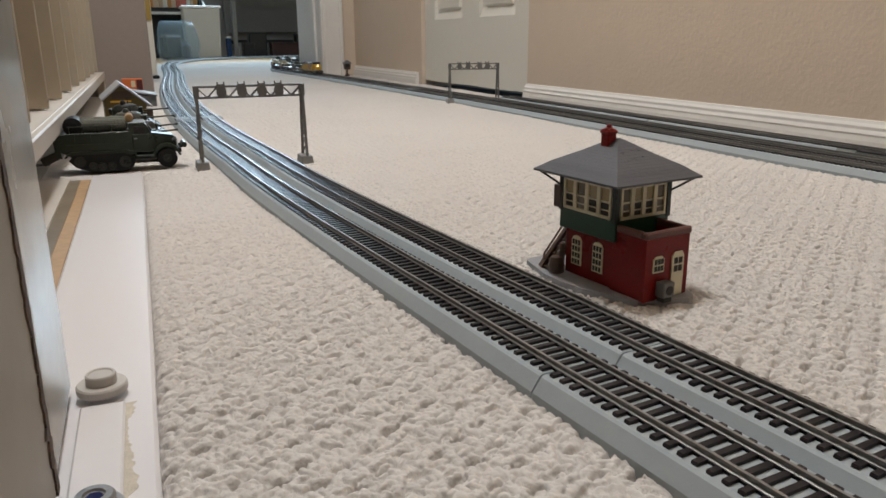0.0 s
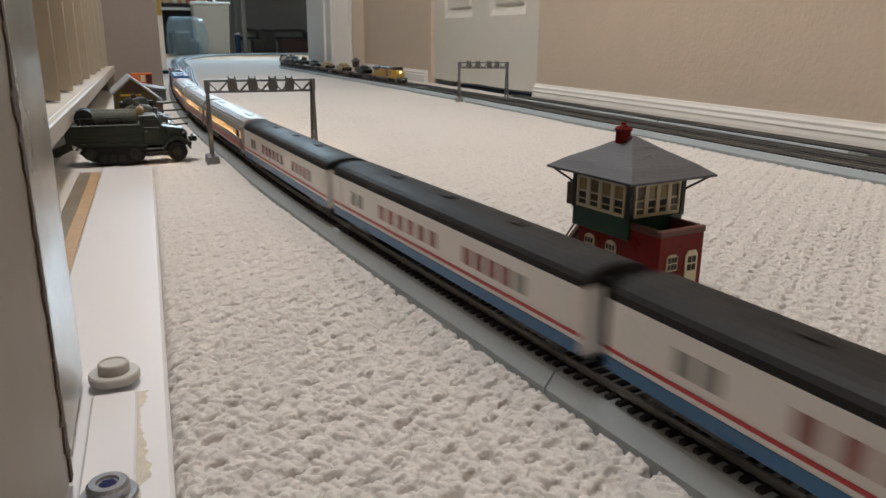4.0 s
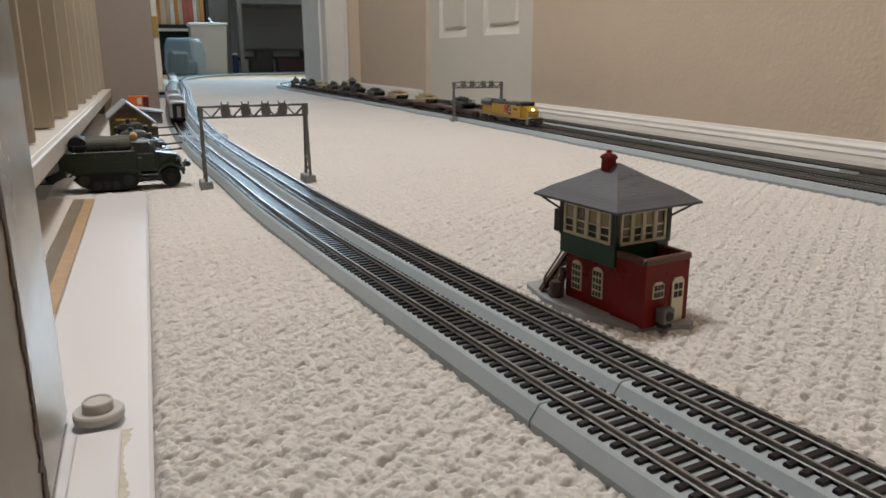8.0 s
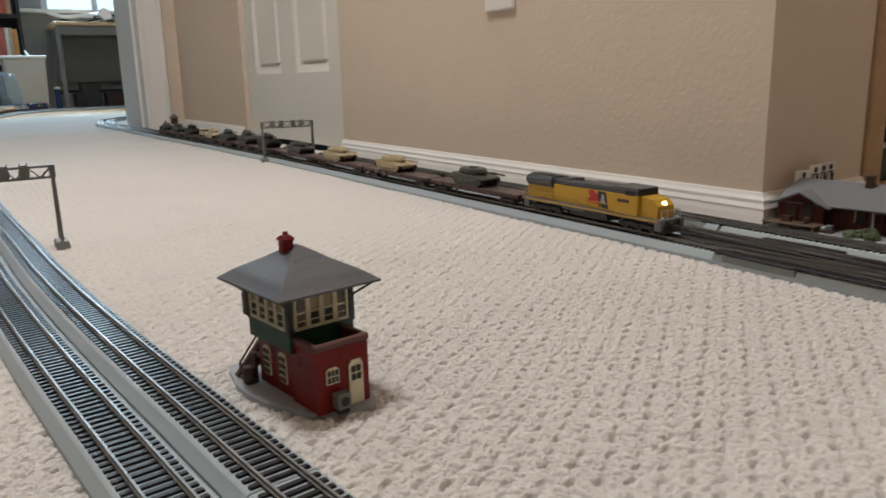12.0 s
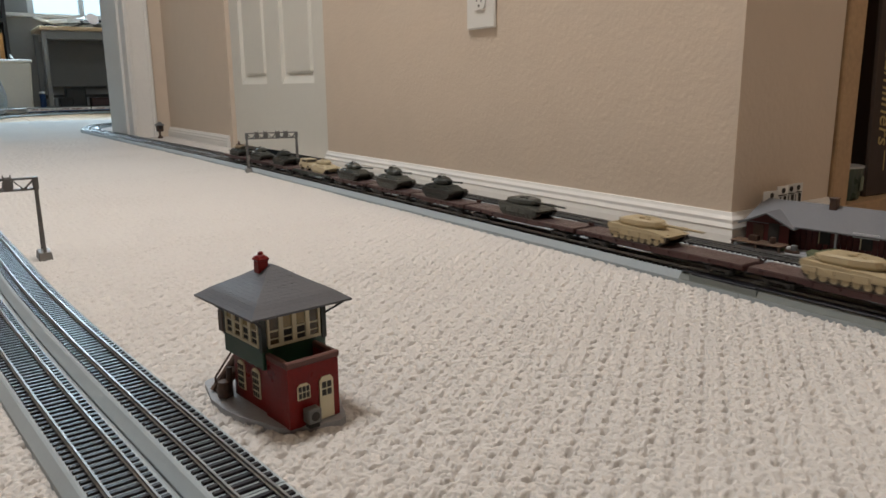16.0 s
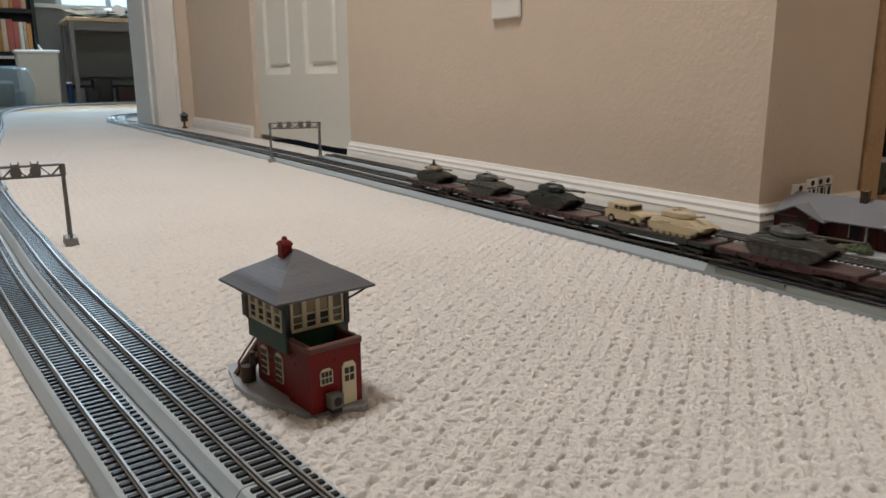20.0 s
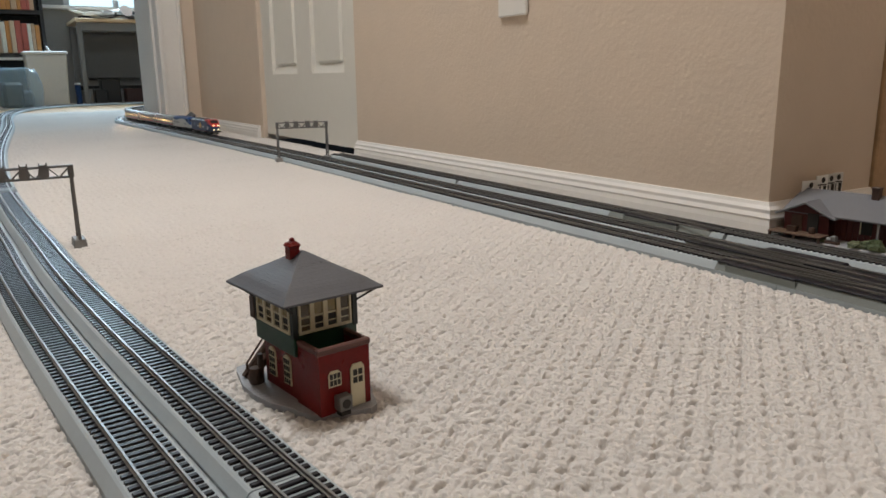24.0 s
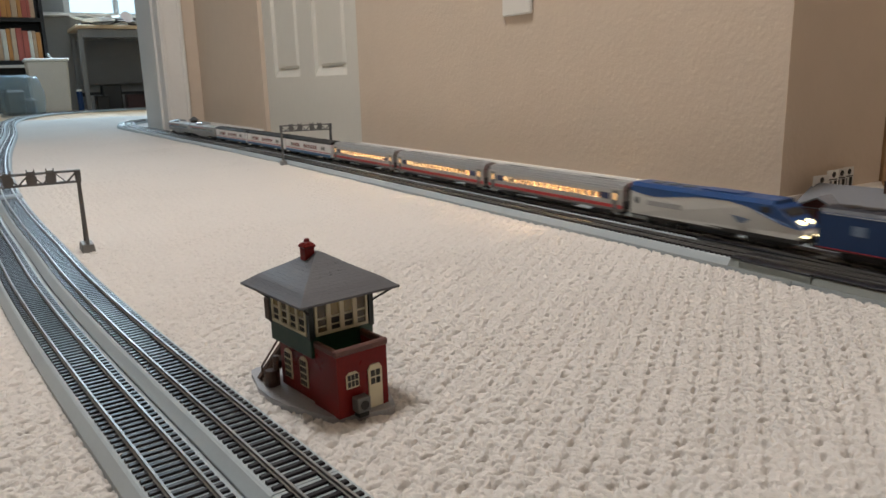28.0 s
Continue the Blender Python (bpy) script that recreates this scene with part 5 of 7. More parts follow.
part("porch", box(0.040, -0.045, 0.016, 0.014, 0.02, 0.032, bevel=0.001), BROWN, house)
part("doorway", box(0.0305, -0.0606, 0.014, 0.010, 0.0008, 0.026), DARK, house)

carton = thing("cardboard_box", "tall grey-brown cardboard box behind the model house", "box", pose(-0.105, 2.17, 0))
part("carton_body", box(0, 0, 0.156, 0.165, 0.09, 0.318, bevel=0.002), CARD, carton)
part("top_flap", box(0, 0, 0.3165, 0.166, 0.091, 0.002), CARD, carton)
sign = thing("orange_crate", "small orange toy crate before the cardboard box", "toy crate", pose(-0.076, 2.06, 0))
part("crate_body", box(0, 0, 0.024, 0.05, 0.03, 0.048, bevel=0.001), ORANGE, sign)
part("crate_panel", box(0.002, -0.0155, 0.035, 0.010, 0.001, 0.016), CREAM, sign)
part("crate_panel", box(0.017, -0.0155, 0.030, 0.014, 0.001, 0.03), DARKR, sign)
ramp = thing("grey_shed", "low grey roofed model shed", "model building", pose(-0.055, 1.80, 0))
part("shed_body", box(0, 0, 0.012, 0.050, 0.09, 0.024, bevel=0.001), GREYL, ramp)
part("shed_roof", box(0, 0, 0.0285, 0.056, 0.10, 0.003, ry=10, bevel=0.0005), FOOTG, ramp)

post = thing("crossing_watchman_tower", "small brown model watch tower on a post", "model building", pose(0.722, 2.89, 0))
part("stand", lathe([(0.010, 0), (0.010, 0.006), (0.004, 0.010), (0.0035, 0.026)], 10), BROWN, post)
part("cabin", box(0, 0, 0.038, 0.022, 0.022, 0.024, taper=1.1, bevel=0.001), BROWN, post)
rf = bmesh.new()
bm_box(rf, 0, 0, 0.056, 0.034, 0.034, 0.014, taper=0.15)
part("cabin_roof", rf, GREYL, post)
part("cabin_window", box(0, -0.0118, 0.041, 0.012, 0.001, 0.010), DARK, post)


def bush(name, x, y, z, r, material, seed, label):
    rng = random.Random(seed)
    T = thing(name, label, "bush", pose(x, y, z), group="depot bushes")
    for k in range(5):
        bm = blob(rng, r * rng.uniform(0.5, 0.75), 0.8, 2)
        bmesh.ops.translate(bm, verts=bm.verts[:], vec=(rng.uniform(-r, r) * 0.7, rng.uniform(-r, r) * 0.7, r * rng.uniform(0.25, 0.55)))
        part("clump", bm, material, T)
    return T


DOCKW = mat("weathered_dock_wood", (0.12, 0.075, 0.05), 0.6, vary=0.25, scale=120)


def depot(m):
    """The dark red wooden depot; local x along the platform towards the camera's room, y away from the tracks."""
    T = thing("model_depot", "dark red wooden model depot with a grey roof", "model building", m)
    L, W, hw = 0.185, 0.062, 0.034
    part("ground_plate", box(L / 2, W / 2 - 0.012, 0.002, L + 0.03, W + 0.04, 0.004, bevel=0.001), BASEG, T)
    for k in range(30):
        x = 0.003 + (L - 0.006) * k / 29
        part("board", box(x, 0, 0.004 + hw / 2, (L - 0.004) / 30 - 0.0006, 0.0016, hw), DARKR, T)
    part("back_wall", box(L / 2, W, 0.004 + hw / 2, L, 0.002, hw), DARKR, T)
    gab = [(0, 0.004), (W, 0.004), (W, 0.004 + hw), (W / 2, 0.004 + hw + 0.012), (0, 0.004 + hw)]
    for x in (0.001, L - 0.001):
        part("gable_wall", prism(gab, x - 0.001, x + 0.001), DARKR, T)
    roofm = mat("grey_felt_roof", (0.150, 0.155, 0.172), 0.5, vary=0.1, scale=60, bump=0.2, bump_scale=600)
    for sy in (-1, 1):
        y0, z0 = W / 2, 0.004 + hw + 0.0140
        y1, z1 = W / 2 + sy * (W / 2 + 0.016), 0.004 + hw - 0.0075
        ln, ang = math.hypot(y1 - y0, z1 - z0), math.degrees(math.atan2(z1 - z0, y1 - y0))
        part("roof_slope", box(L / 2 + 0.006, (y0 + y1) / 2, (z0 + z1) / 2, L + 0.022, ln, 0.0022, rx=ang, bevel=0.0004), roofm, T)
    # cross gable over the freight end
    for sx in (-1, 1):
        x0, z0 = 0.024, 0.004 + hw + 0.0055
        x1, z1 = 0.024 + sx * 0.033, 0.004 + hw - 0.0095
        ln, ang = math.hypot(x1 - x0, z1 - z0), math.degrees(math.atan2(z1 - z0, x1 - x0))
        part("cross_roof", box((x0 + x1) / 2, 0.0, (z0 + z1) / 2, ln, 0.044, 0.0022, ry=-ang, bevel=0.0004), roofm, T)
    part("cross_gable", prism([(-0.001, 0.004), (0.049, 0.004), (0.049, 0.031), (0.024, 0.0425), (-0.001, 0.031)], -0.016, -0.013, axis="y"), DARKR, T)
    part("gable_opening", box(0.032, -0.0165, 0.020, 0.012, 0.0012, 0.024), DARK, T)
    part("gable_door", box(0.014, -0.0165, 0.018, 0.012, 0.0012, 0.022), BROWN, T)
    for k in range(9):
        part("dock_plank", box(-0.005 + 0.0066 * k, -0.027, 0.0105, 0.0061, 0.021, 0.0014, bevel=0.0002), DOCKW, T)
    for x in (-0.006, 0.022, 0.049):
        part("dock_leg", box(x, -0.036, 0.007, 0.0022, 0.0022, 0.006), BROWN, T)
        part("dock_beam", box(x, -0.026, 0.0091, 0.0020, 0.020, 0.0014), BROWN, T)
    part("cargo", box(0.014, -0.025, 0.0142, 0.010, 0.007, 0.006), BROWN, T)
    part("cargo", lathe([(0.0030, 0.0112), (0.0036, 0.0135), (0.0036, 0.0155), (0.0030, 0.0180)], 12, (0.036, -0.025, 0)), BROWN, T)
    part("chimney", box(L * 0.42, W / 2 - 0.006, 0.004 + hw + 0.0165, 0.008, 0.008, 0.013, bevel=0.0005), BROWN, T)
    part("chimney_cap", box(L * 0.42, W / 2 - 0.006, 0.004 + hw + 0.0235, 0.0095, 0.0095, 0.0016, bevel=0.0004), BROWN, T)
    for x in (0.082, 0.125, 0.165):
        win = part("window", box(x, -0.0012, 0.022, 0.011, 0.0018, 0.016), DARK, T)
        part("window_frame", box(x, -0.0022, 0.0302, 0.012, 0.0008, 0.0012), CREAM, win)
        part("window_frame", box(x - 0.0058, -0.0022, 0.022, 0.0010, 0.0008, 0.016), CREAM, win)
    part("platform_post", box(0.098, -0.012, 0.018, 0.0022, 0.0022, 0.030), BASEG, T)
    part("notice_board", box(0.128, -0.0135, 0.031, 0.026, 0.0012, 0.005), PALE, T)
    return T


depot(pose(0.806, 0.4045, 0, 0, 0, -84))
bush("bush", 0.790, 0.318, 0.003, 0.009, BUSHP, 1, "pale green lichen bush by the depot")
bush("bush", 0.792, 0.300, 0.003, 0.011, BUSH, 2, "grey-green lichen bush by the depot")
bush("bush", 0.786, 0.352, 0.003, 0.006, BUSH, 3, "small pale green bush by the depot")
bush("bush", 0.800, 0.215, 0.003, 0.024, mat("bright_moss", (0.13, 0.26, 0.03), 0.8, vary=0.35, scale=250, bump=0.8, bump_scale=900), 5, "bright green moss bush")
# plain blocks put in place of a small seated figurine
figurine = thing("platform_cart", "plain blocks standing for a small seated figurine by the depot", "model cart", pose(0.776, 0.337, 0.003))
part("cart_bed", box(0, 0, 0.005, 0.006, 0.014, 0.003), BROWN, figurine)
part("cart_load", box(0, -0.002, 0.0095, 0.005, 0.006, 0.006, bevel=0.0008), GREYL, figurine)
part("cart_load", box(0, 0.004, 0.0085, 0.004, 0.004, 0.003, bevel=0.0006), PALE, figurine)
cards = thing("card_stand", "white printed cards standing behind the depot", "cards", pose(0.840, 0.408, 0))
for k in range(4):
    x, zz, wd = (0.000, 0.026, 0.045, 0.063)[k], (0.0610, 0.0648, 0.0650, 0.0652)[k], (0.026, 0.020, 0.019, 0.019)[k]
    y = 0.0016 * k
    c = part("card", box(x, y, zz / 2, wd, 0.0012, zz, rz=-6, bevel=0.0003), PAPER, cards)
    part("print_spot", cyl((x + 0.001, y - 0.0008, zz - 0.0055), (x + 0.001, y - 0.0013, zz - 0.0055), 0.0034, n=14), DARK, c)
    if k:
        part("print_bar", box(x - 0.001, y - 0.0012, zz - 0.0110, 0.015, 0.0006, 0.0012, rz=-6), DARK, c)
        part("print_bar", box(x + 0.004, y - 0.0016, zz - 0.0190, 0.0042, 0.0006, 0.013, rz=-6), DARK, c)
        part("print_bar", box(x - 0.004, y - 0.0008, zz - 0.0180, 0.0022, 0.0006, 0.010, rz=-6), GREYL, c)
    else:
        part("print_bar", box(x + 0.003, y - 0.0014, zz - 0.0150, 0.008, 0.0006, 0.007, rz=-6), DARK, c)

# bookcase set into the wall beside the alcove
bc = thing("bookcase", "honey oak bookcase with dark bottles and a book", "bookcase", pose(1.0185, 0.420, 0))
part("side_panel", box(0.0, 0.135, 0.6, 0.040, 0.27, 1.2, bevel=0.002), WOODL, bc)
part("side_panel", box(0.625, 0.135, 0.6, 0.040, 0.27, 1.2, bevel=0.002), WOODL, bc)
part("back_panel", box(0.312, 0.266, 0.6, 0.58, 0.008, 1.2), BLACKS, bc)
for z in (0.012, 0.47, 0.9, 1.19):
    part("shelf", box(0.312, 0.133, z, 0.584, 0.258, 0.02, bevel=0.001), WOODL, bc)
tin = thing("green_tin", "dark green glass jar with a pale rim on the shelf", "jar", pose(1.098, 0.468, 0.022))
part("jar_body", lathe([(0.028, 0), (0.030, 0.004), (0.0325, 0.043), (0.0325, 0.047)], 28), GREENT, tin)
part("rim", lathe([(0.0330, 0.046), (0.0330, 0.0485), (0.0300, 0.0485)], 28), PALE, tin)
part("print_bar", box(0.004, -0.0328, 0.024, 0.009, 0.0008, 0.020), mat("faded_print", (0.12, 0.15, 0.11), 0.5), tin)
for x, y, hh, r, lab in ((1.105, 0.560, 0.27, 0.030, "black glass bottle with pale label edges"), (1.150, 0.590, 0.33, 0.032, "tall black bottle on the shelf")):
    bt = thing("black_bottle", lab, "bottle", pose(x, y, 0.022))
    part("bottle_body", lathe([(r, 0), (r, hh * 0.62), (r * 0.8, hh * 0.70), (r * 0.38, hh * 0.78), (r * 0.36, hh)], 24), BLACKS, bt)
    part("label_edge", box(-r * 0.3, -r * 1.0, hh * 0.52, 0.012, 0.001, 0.010), PALE, bt)
    part("label_edge", box(0, -r * 1.0, hh * 0.58, r * 1.5, 0.001, 0.002), PALE, bt)
book = thing("dark_book", "thick dark brown book with gold lettering on its spine", "book", pose(1.176, 0.4705, 0.022, 0, -2.5, -6))
part("spine", box(0, 0, 0.150, 0.064, 0.05, 0.30, bevel=0.003), mat("dark_brown_book", (0.030, 0.018, 0.014), 0.5, vary=0.15), book)
part("gold_rule", box(0.006, -0.0256, 0.052, 0.0016, 0.0008, 0.030), GOLDL, book)
cu = bpy.data.curves.new("title", "FONT")
cu.body, cu.size, cu.shear, cu.extrude = "Streamliners", 0.036, 0.25, 0.0003
tmp = new("title", cu)
bpy.context.view_layer.update()
me = bpy.data.meshes.new_from_object(tmp)
bpy.data.objects.remove(tmp)
me.materials.clear()
me.materials.append(GOLDL)
title = new("title", me)
title.parent = book
title.matrix_basis = Matrix.Translation((-0.012, -0.0257, 0.258)) @ Matrix(((0, 1, 0, 0), (0, 0, -1, 0), (-1, 0, 0, 0), (0, 0, 0, 1)))
title["label"] = "gold script title"

# far room furniture
fr = thing("far_floor", "orange-brown wooden floor of the far room", "floor", kind="structure")
for k in range(26):
    part("plank", box(-1.3 + 0.19 * k, 6.15, -0.010, 0.187, 2.3, 0.006, bevel=0.001), WOODF, fr)
desk = thing("desk", "grey desk with a pale wooden top under a window", "desk", pose(1.24, 6.95, -0.075))
part("desk_top", box(0, 0, 0.735, 0.96, 0.62, 0.03, bevel=0.004), DESKW, desk)
part("apron", box(0, -0.27, 0.685, 0.92, 0.03, 0.065, bevel=0.003), DESKG, desk)
part("rear_panel", box(0, 0.27, 0.47, 0.92, 0.02, 0.37), DESKG, desk)
for x in (-0.45, 0.45):
    for y in (-0.27, 0.27):
        part("leg", box(x, y, 0.35, 0.035, 0.035, 0.72, bevel=0.003), DESKG, desk)
part("foot_rail", box(0, 0.22, 0.20, 0.90, 0.03, 0.035), BLACKS, desk)
rng = random.Random(3)
for k in range(16):
    pp = thing("paper_stack", "loose papers heaped on the desk", "papers", pose(0.86 + 0.72 * rng.random(), 6.72 + 0.2 * rng.random(), 0.676 + 0.003 * k, 0, 0, rng.uniform(-50, 50)), group="desk papers")
    part("document", box(0, 0, 0.006, rng.uniform(0.12, 0.28), rng.uniform(0.09, 0.2), rng.uniform(0.006, 0.03), ry=rng.uniform(-16, 16), bevel=0.001), PAPER if k % 3 else BLACKS, pp)
cup = thing("dish", "round pinkish dish lying on the papers", "dish", pose(1.15, 6.66, 0.735, 65, 0, 20))
part("bowl", lathe([(0.02, 0), (0.045, 0.006), (0.05, 0.012), (0.044, 0.012)], 24), mat("pink_ceramic", (0.62, 0.48, 0.42), 0.4), cup)
lampd = thing("desk_lamp", "dark bent desk lamp before the window", "lamp", pose(1.42, 6.85, 0.68))
part("stem", cyl((0, 0, 0), (-0.05, 0, 0.22), 0.012), GREYL, lampd)
part("arm", cyl((-0.05, 0, 0.22), (0.06, 0, 0.34), 0.012), GREYL, lampd)
part("shade", cyl((0.06, 0, 0.34), (0.0, 0, 0.28), 0.02, 0.05), GREYL, lampd)
for x, y, sx, sy, sz, mm, lab in ((0.98, 6.75, 0.15, 0.12, 0.20, BLACKS, "black case under the desk"), (0.90, 6.72, 0.10, 0.12, 0.12, BLACKS, "black bag under the desk"), (1.22, 6.74, 0.26, 0.12, 0.12, mat("dark_red_case", (0.05, 0.02, 0.018), 0.6), "dark red case under the desk"), (1.36, 6.76, 0.10, 0.10, 0.19, BLACKS, "black box under the desk"), (1.0, 6.86, 0.34, 0.05, 0.12, mat("grey_plastic_drawer", (0.30, 0.31, 0.31), 0.5), "grey plastic tray under the desk")):
    o = thing("storage_box", lab, "box", pose(x, y, -0.007), group="boxes under the desk")
    part("box_body", box(0, 0, sz / 2, sx, sy, sz, bevel=0.01), mm, o)
    part("box_lid", box(0, 0, sz, sx * 1.03, sy * 1.03, 0.012, bevel=0.003), mm, o)
st = thing("drawer_tower", "small tan and teal stacked boxes", "boxes", pose(1.40, 6.40, -0.007))
for k, c in enumerate((BOOKS[5], BOOKS[1], BOOKS[5], BOOKS[0], BOOKS[1])):
    part("small_box", box(0.004 * (k % 2), 0, 0.022 + 0.045 * k, 0.10 - 0.006 * k, 0.08, 0.043, bevel=0.003), c, st)
wsh = thing("plant_stand", "small white stand with a dish", "stand", pose(1.50, 6.42, 0.42))
part("stand_leg", box(0, 0, -0.225, 0.05, 0.05, 0.41, bevel=0.003), TUBW, wsh)
part("board", box(0, 0, 0, 0.26, 0.16, 0.06, bevel=0.004), TUBW, wsh)
part("dish_on_board", lathe([(0.05, 0.03), (0.07, 0.045), (0.06, 0.05)], 20), PAPER, wsh)
bin_ = thing("laundry_bin", "tall cream plastic bin with a bag rim", "bin", pose(0.515, 6.62, -0.007))
part("bin_body", box(0, 0, 0.20, 0.26, 0.2, 0.40, taper=1.12, bevel=0.012), TUBW, bin_)
part("rim", box(0, 0, 0.408, 0.31, 0.24, 0.022, bevel=0.006), PAPER, bin_)
part("bag_knot", cyl((0.045, 0, 0.41), (0.02, -0.01, 0.46), 0.012, 0.006), PAPER, bin_)
bag = thing("plastic_bag", "translucent blue plastic bag over dark things", "bag", pose(0.285, 6.05, -0.007))
bb = bmesh.new()
rows_, n = [], 36
for i in range(15):
    f = i / 14
    z = 0.275 * f + 0.010 * math.sin(9 * f)
    r = 0.90 + 0.10 * math.sin(math.pi * min(1, f * 1.3)) - 0.16 * max(0, f - 0.82) / 0.18
    ring = []
    for k in range(n):
        a = 2 * math.pi * k / n
        cx, cy = math.copysign(abs(math.cos(a)) ** 0.5, math.cos(a)), math.copysign(abs(math.sin(a)) ** 0.5, math.sin(a))
        w = 1 + 0.035 * math.sin(5 * a + 4 * f) + 0.03 * math.sin(11 * a - 7 * f) + 0.02 * math.sin(3 * a + 13 * f)
        ring.append(bb.verts.new((0.148 * r * w * cx, 0.10 * r * w * cy, z + 0.012 * f * math.sin(4 * a + 1))))
    rows_.append(ring)
for lo, hi in zip(rows_, rows_[1:]):
    for k in range(n):
        bb.faces.new((lo[k], lo[(k + 1) % n], hi[(k + 1) % n], hi[k]))
bb.faces.new(rows_[0][::-1])
bb.faces.new(rows_[-1])
part("bag_skin", bb, BAG, bag, smooth=True)
part("bag_content", box(-0.05, 0.01, 0.10, 0.14, 0.11, 0.18, rz=20, bevel=0.02), BLACKS, bag)
part("bag_content", box(0.05, 0.04, 0.07, 0.08, 0.10, 0.12, rz=-15, bevel=0.02), GREYL, bag)
sh = thing("dark_bookcase", "dark bookcase filled with old paperbacks", "bookcase", pose(0.24, 7.0, -0.007))
part("side_panel", box(-0.33, 0, 0.65, 0.025, 0.26, 1.3), BLACKS, sh)
part("side_panel", box(0.31, 0, 0.65, 0.025, 0.26, 1.3), BLACKS, sh)
part("back_panel", box(-0.01, 0.125, 0.65, 0.64, 0.01, 1.3), BLACKS, sh)
rng = random.Random(12)
for z in (0.03, 0.40, 0.73, 1.06):
    part("shelf", box(-0.01, 0, z, 0.62, 0.25, 0.03), BLACKS, sh)
    x = -0.30
    while x < 0.28 and z > 0.1:
        w = rng.uniform(0.022, 0.045)
        hh = rng.uniform(0.20, 0.27)
        if x + w > 0.29:
            break
        bk = thing("book", "old paperback book standing on the dark shelf", "book", pose(0.24 + x + w / 2, 6.93 + rng.uniform(0, 0.02), z + 0.009), group="shelved books")
        part("book_block", box(0, 0, hh / 2, w * 0.95, 0.17, hh, bevel=0.002), rng.choice(BOOKS[:5] if z < 0.7 else BOOKS[:4]), bk)
        x += w
part("loose_tray", box(0.0, -0.13, 0.37, 0.3, 0.10, 0.02), PAPER, sh)
pole = thing("blue_tube", "blue cardboard tube beside the bin", "tube", pose(0.725, 6.6, -0.007))
part("tube", cyl((0, 0, 0), (0, 0.03, 0.16), 0.022), NAVY, pole)
part("tube_cap", cyl((0, 0.03, 0.16), (0, 0.033, 0.175), 0.023), PAPER, pole)
lamp1 = thing("ceiling_lamp", "flat white ceiling lamp of the hall", "lamp", pose(0.24, 1.35, 2.4))
part("lamp_base", lathe([(0.16, -0.03), (0.18, -0.03), (0.18, 0.0)], 32), TRIM, lamp1)
# fitting added out of view to go with the near room's fill light
lamp2 = thing("ceiling_lamp", "unseen white lamp fitting added in the near room", "lamp", pose(0.5, -0.9, 2.4))
part("lamp_base", lathe([(0.2, -0.03), (0.22, -0.03), (0.22, 0.0)], 32), TRIM, lamp2)


# turnouts where the tracks meet beside the depot
def turnout(x0, x1, y0, y1, xa, xb, bulge, label):
    """A black turnout: its plate, the bulge of its machine, moving and check rails."""
    T = thing("turnout", label, "track turnout", kind="structure")
    part("tie_plate", box((x0 + x1) / 2, (y0 + y1) / 2, 0.0111, x1 - x0, y1 - y0, 0.0012, bevel=0.0003), SWITCHB, T)
    xm = (x0 + x1) / 2
    part("turnout_bed", prism([(xm - 0.0213, -0.004), (xm - 0.0213, 0.0034), (xm - 0.0171, 0.0094), (xm - 0.0158, 0.0101), (xm + 0.0158, 0.0101), (xm + 0.0171, 0.0094), (xm + 0.0213, 0.0034), (xm + 0.0213, -0.004)], y0, y1, axis="y"), TURNBED, T, "darker roadbed of the turnout")
    bx0, bx1, by0, by1 = bulge
    part("machine_base", box((bx0 + bx1) / 2, (by0 + by1) / 2, 0.0032, bx1 - bx0, by1 - by0, 0.0125), TURNBED, T)
    part("switch_machine", box((bx0 + bx1) / 2, (by0 + by1) / 2, 0.0105, bx1 - bx0 - 0.001, by1 - by0 - 0.002, 0.0024, bevel=0.0006), SWITCHB, T)
    for d in (-0.0082, 0.0082):
        rl = bmesh.new()
        strut(rl, (xa + d * 0.9, y1, 0.0127), (xb + d, y0, 0.0127), 0.0013)
        part("diverging_rail", rl, RAIL, T)
        part("check_rail", box(xa + d * 0.72, y0 + (y1 - y0) * 0.35, 0.0122, 0.0012, 0.045, 0.0018), RAIL, T)
    part("frog", box((xa + xb) / 2, y0 + (y1 - y0) * 0.35, 0.0119, 0.005, 0.03, 0.0020), SWITCHB, T)
    part("throw_slot", box(xa, y1 - 0.02, 0.0117, 0.026, 0.006, 0.0005), DARK, T)


turnout(0.6015, 0.6385, 0.120, 0.345, 0.6200, 0.6390, (0.5990, 0.6030, 0.262, 0.333), "black turnout plate on the inner track")
turnout(0.6445, 0.6810, 0.195, 0.420, 0.6630, 0.6440, (0.6800, 0.6920, 0.268, 0.352), "black turnout plate on the outer track")
turnout(0.7110, 0.7440, 0.440, 0.600, 0.7275, 0.7120, (0.7045, 0.7110, 0.484, 0.570), "black turnout plate on the siding")
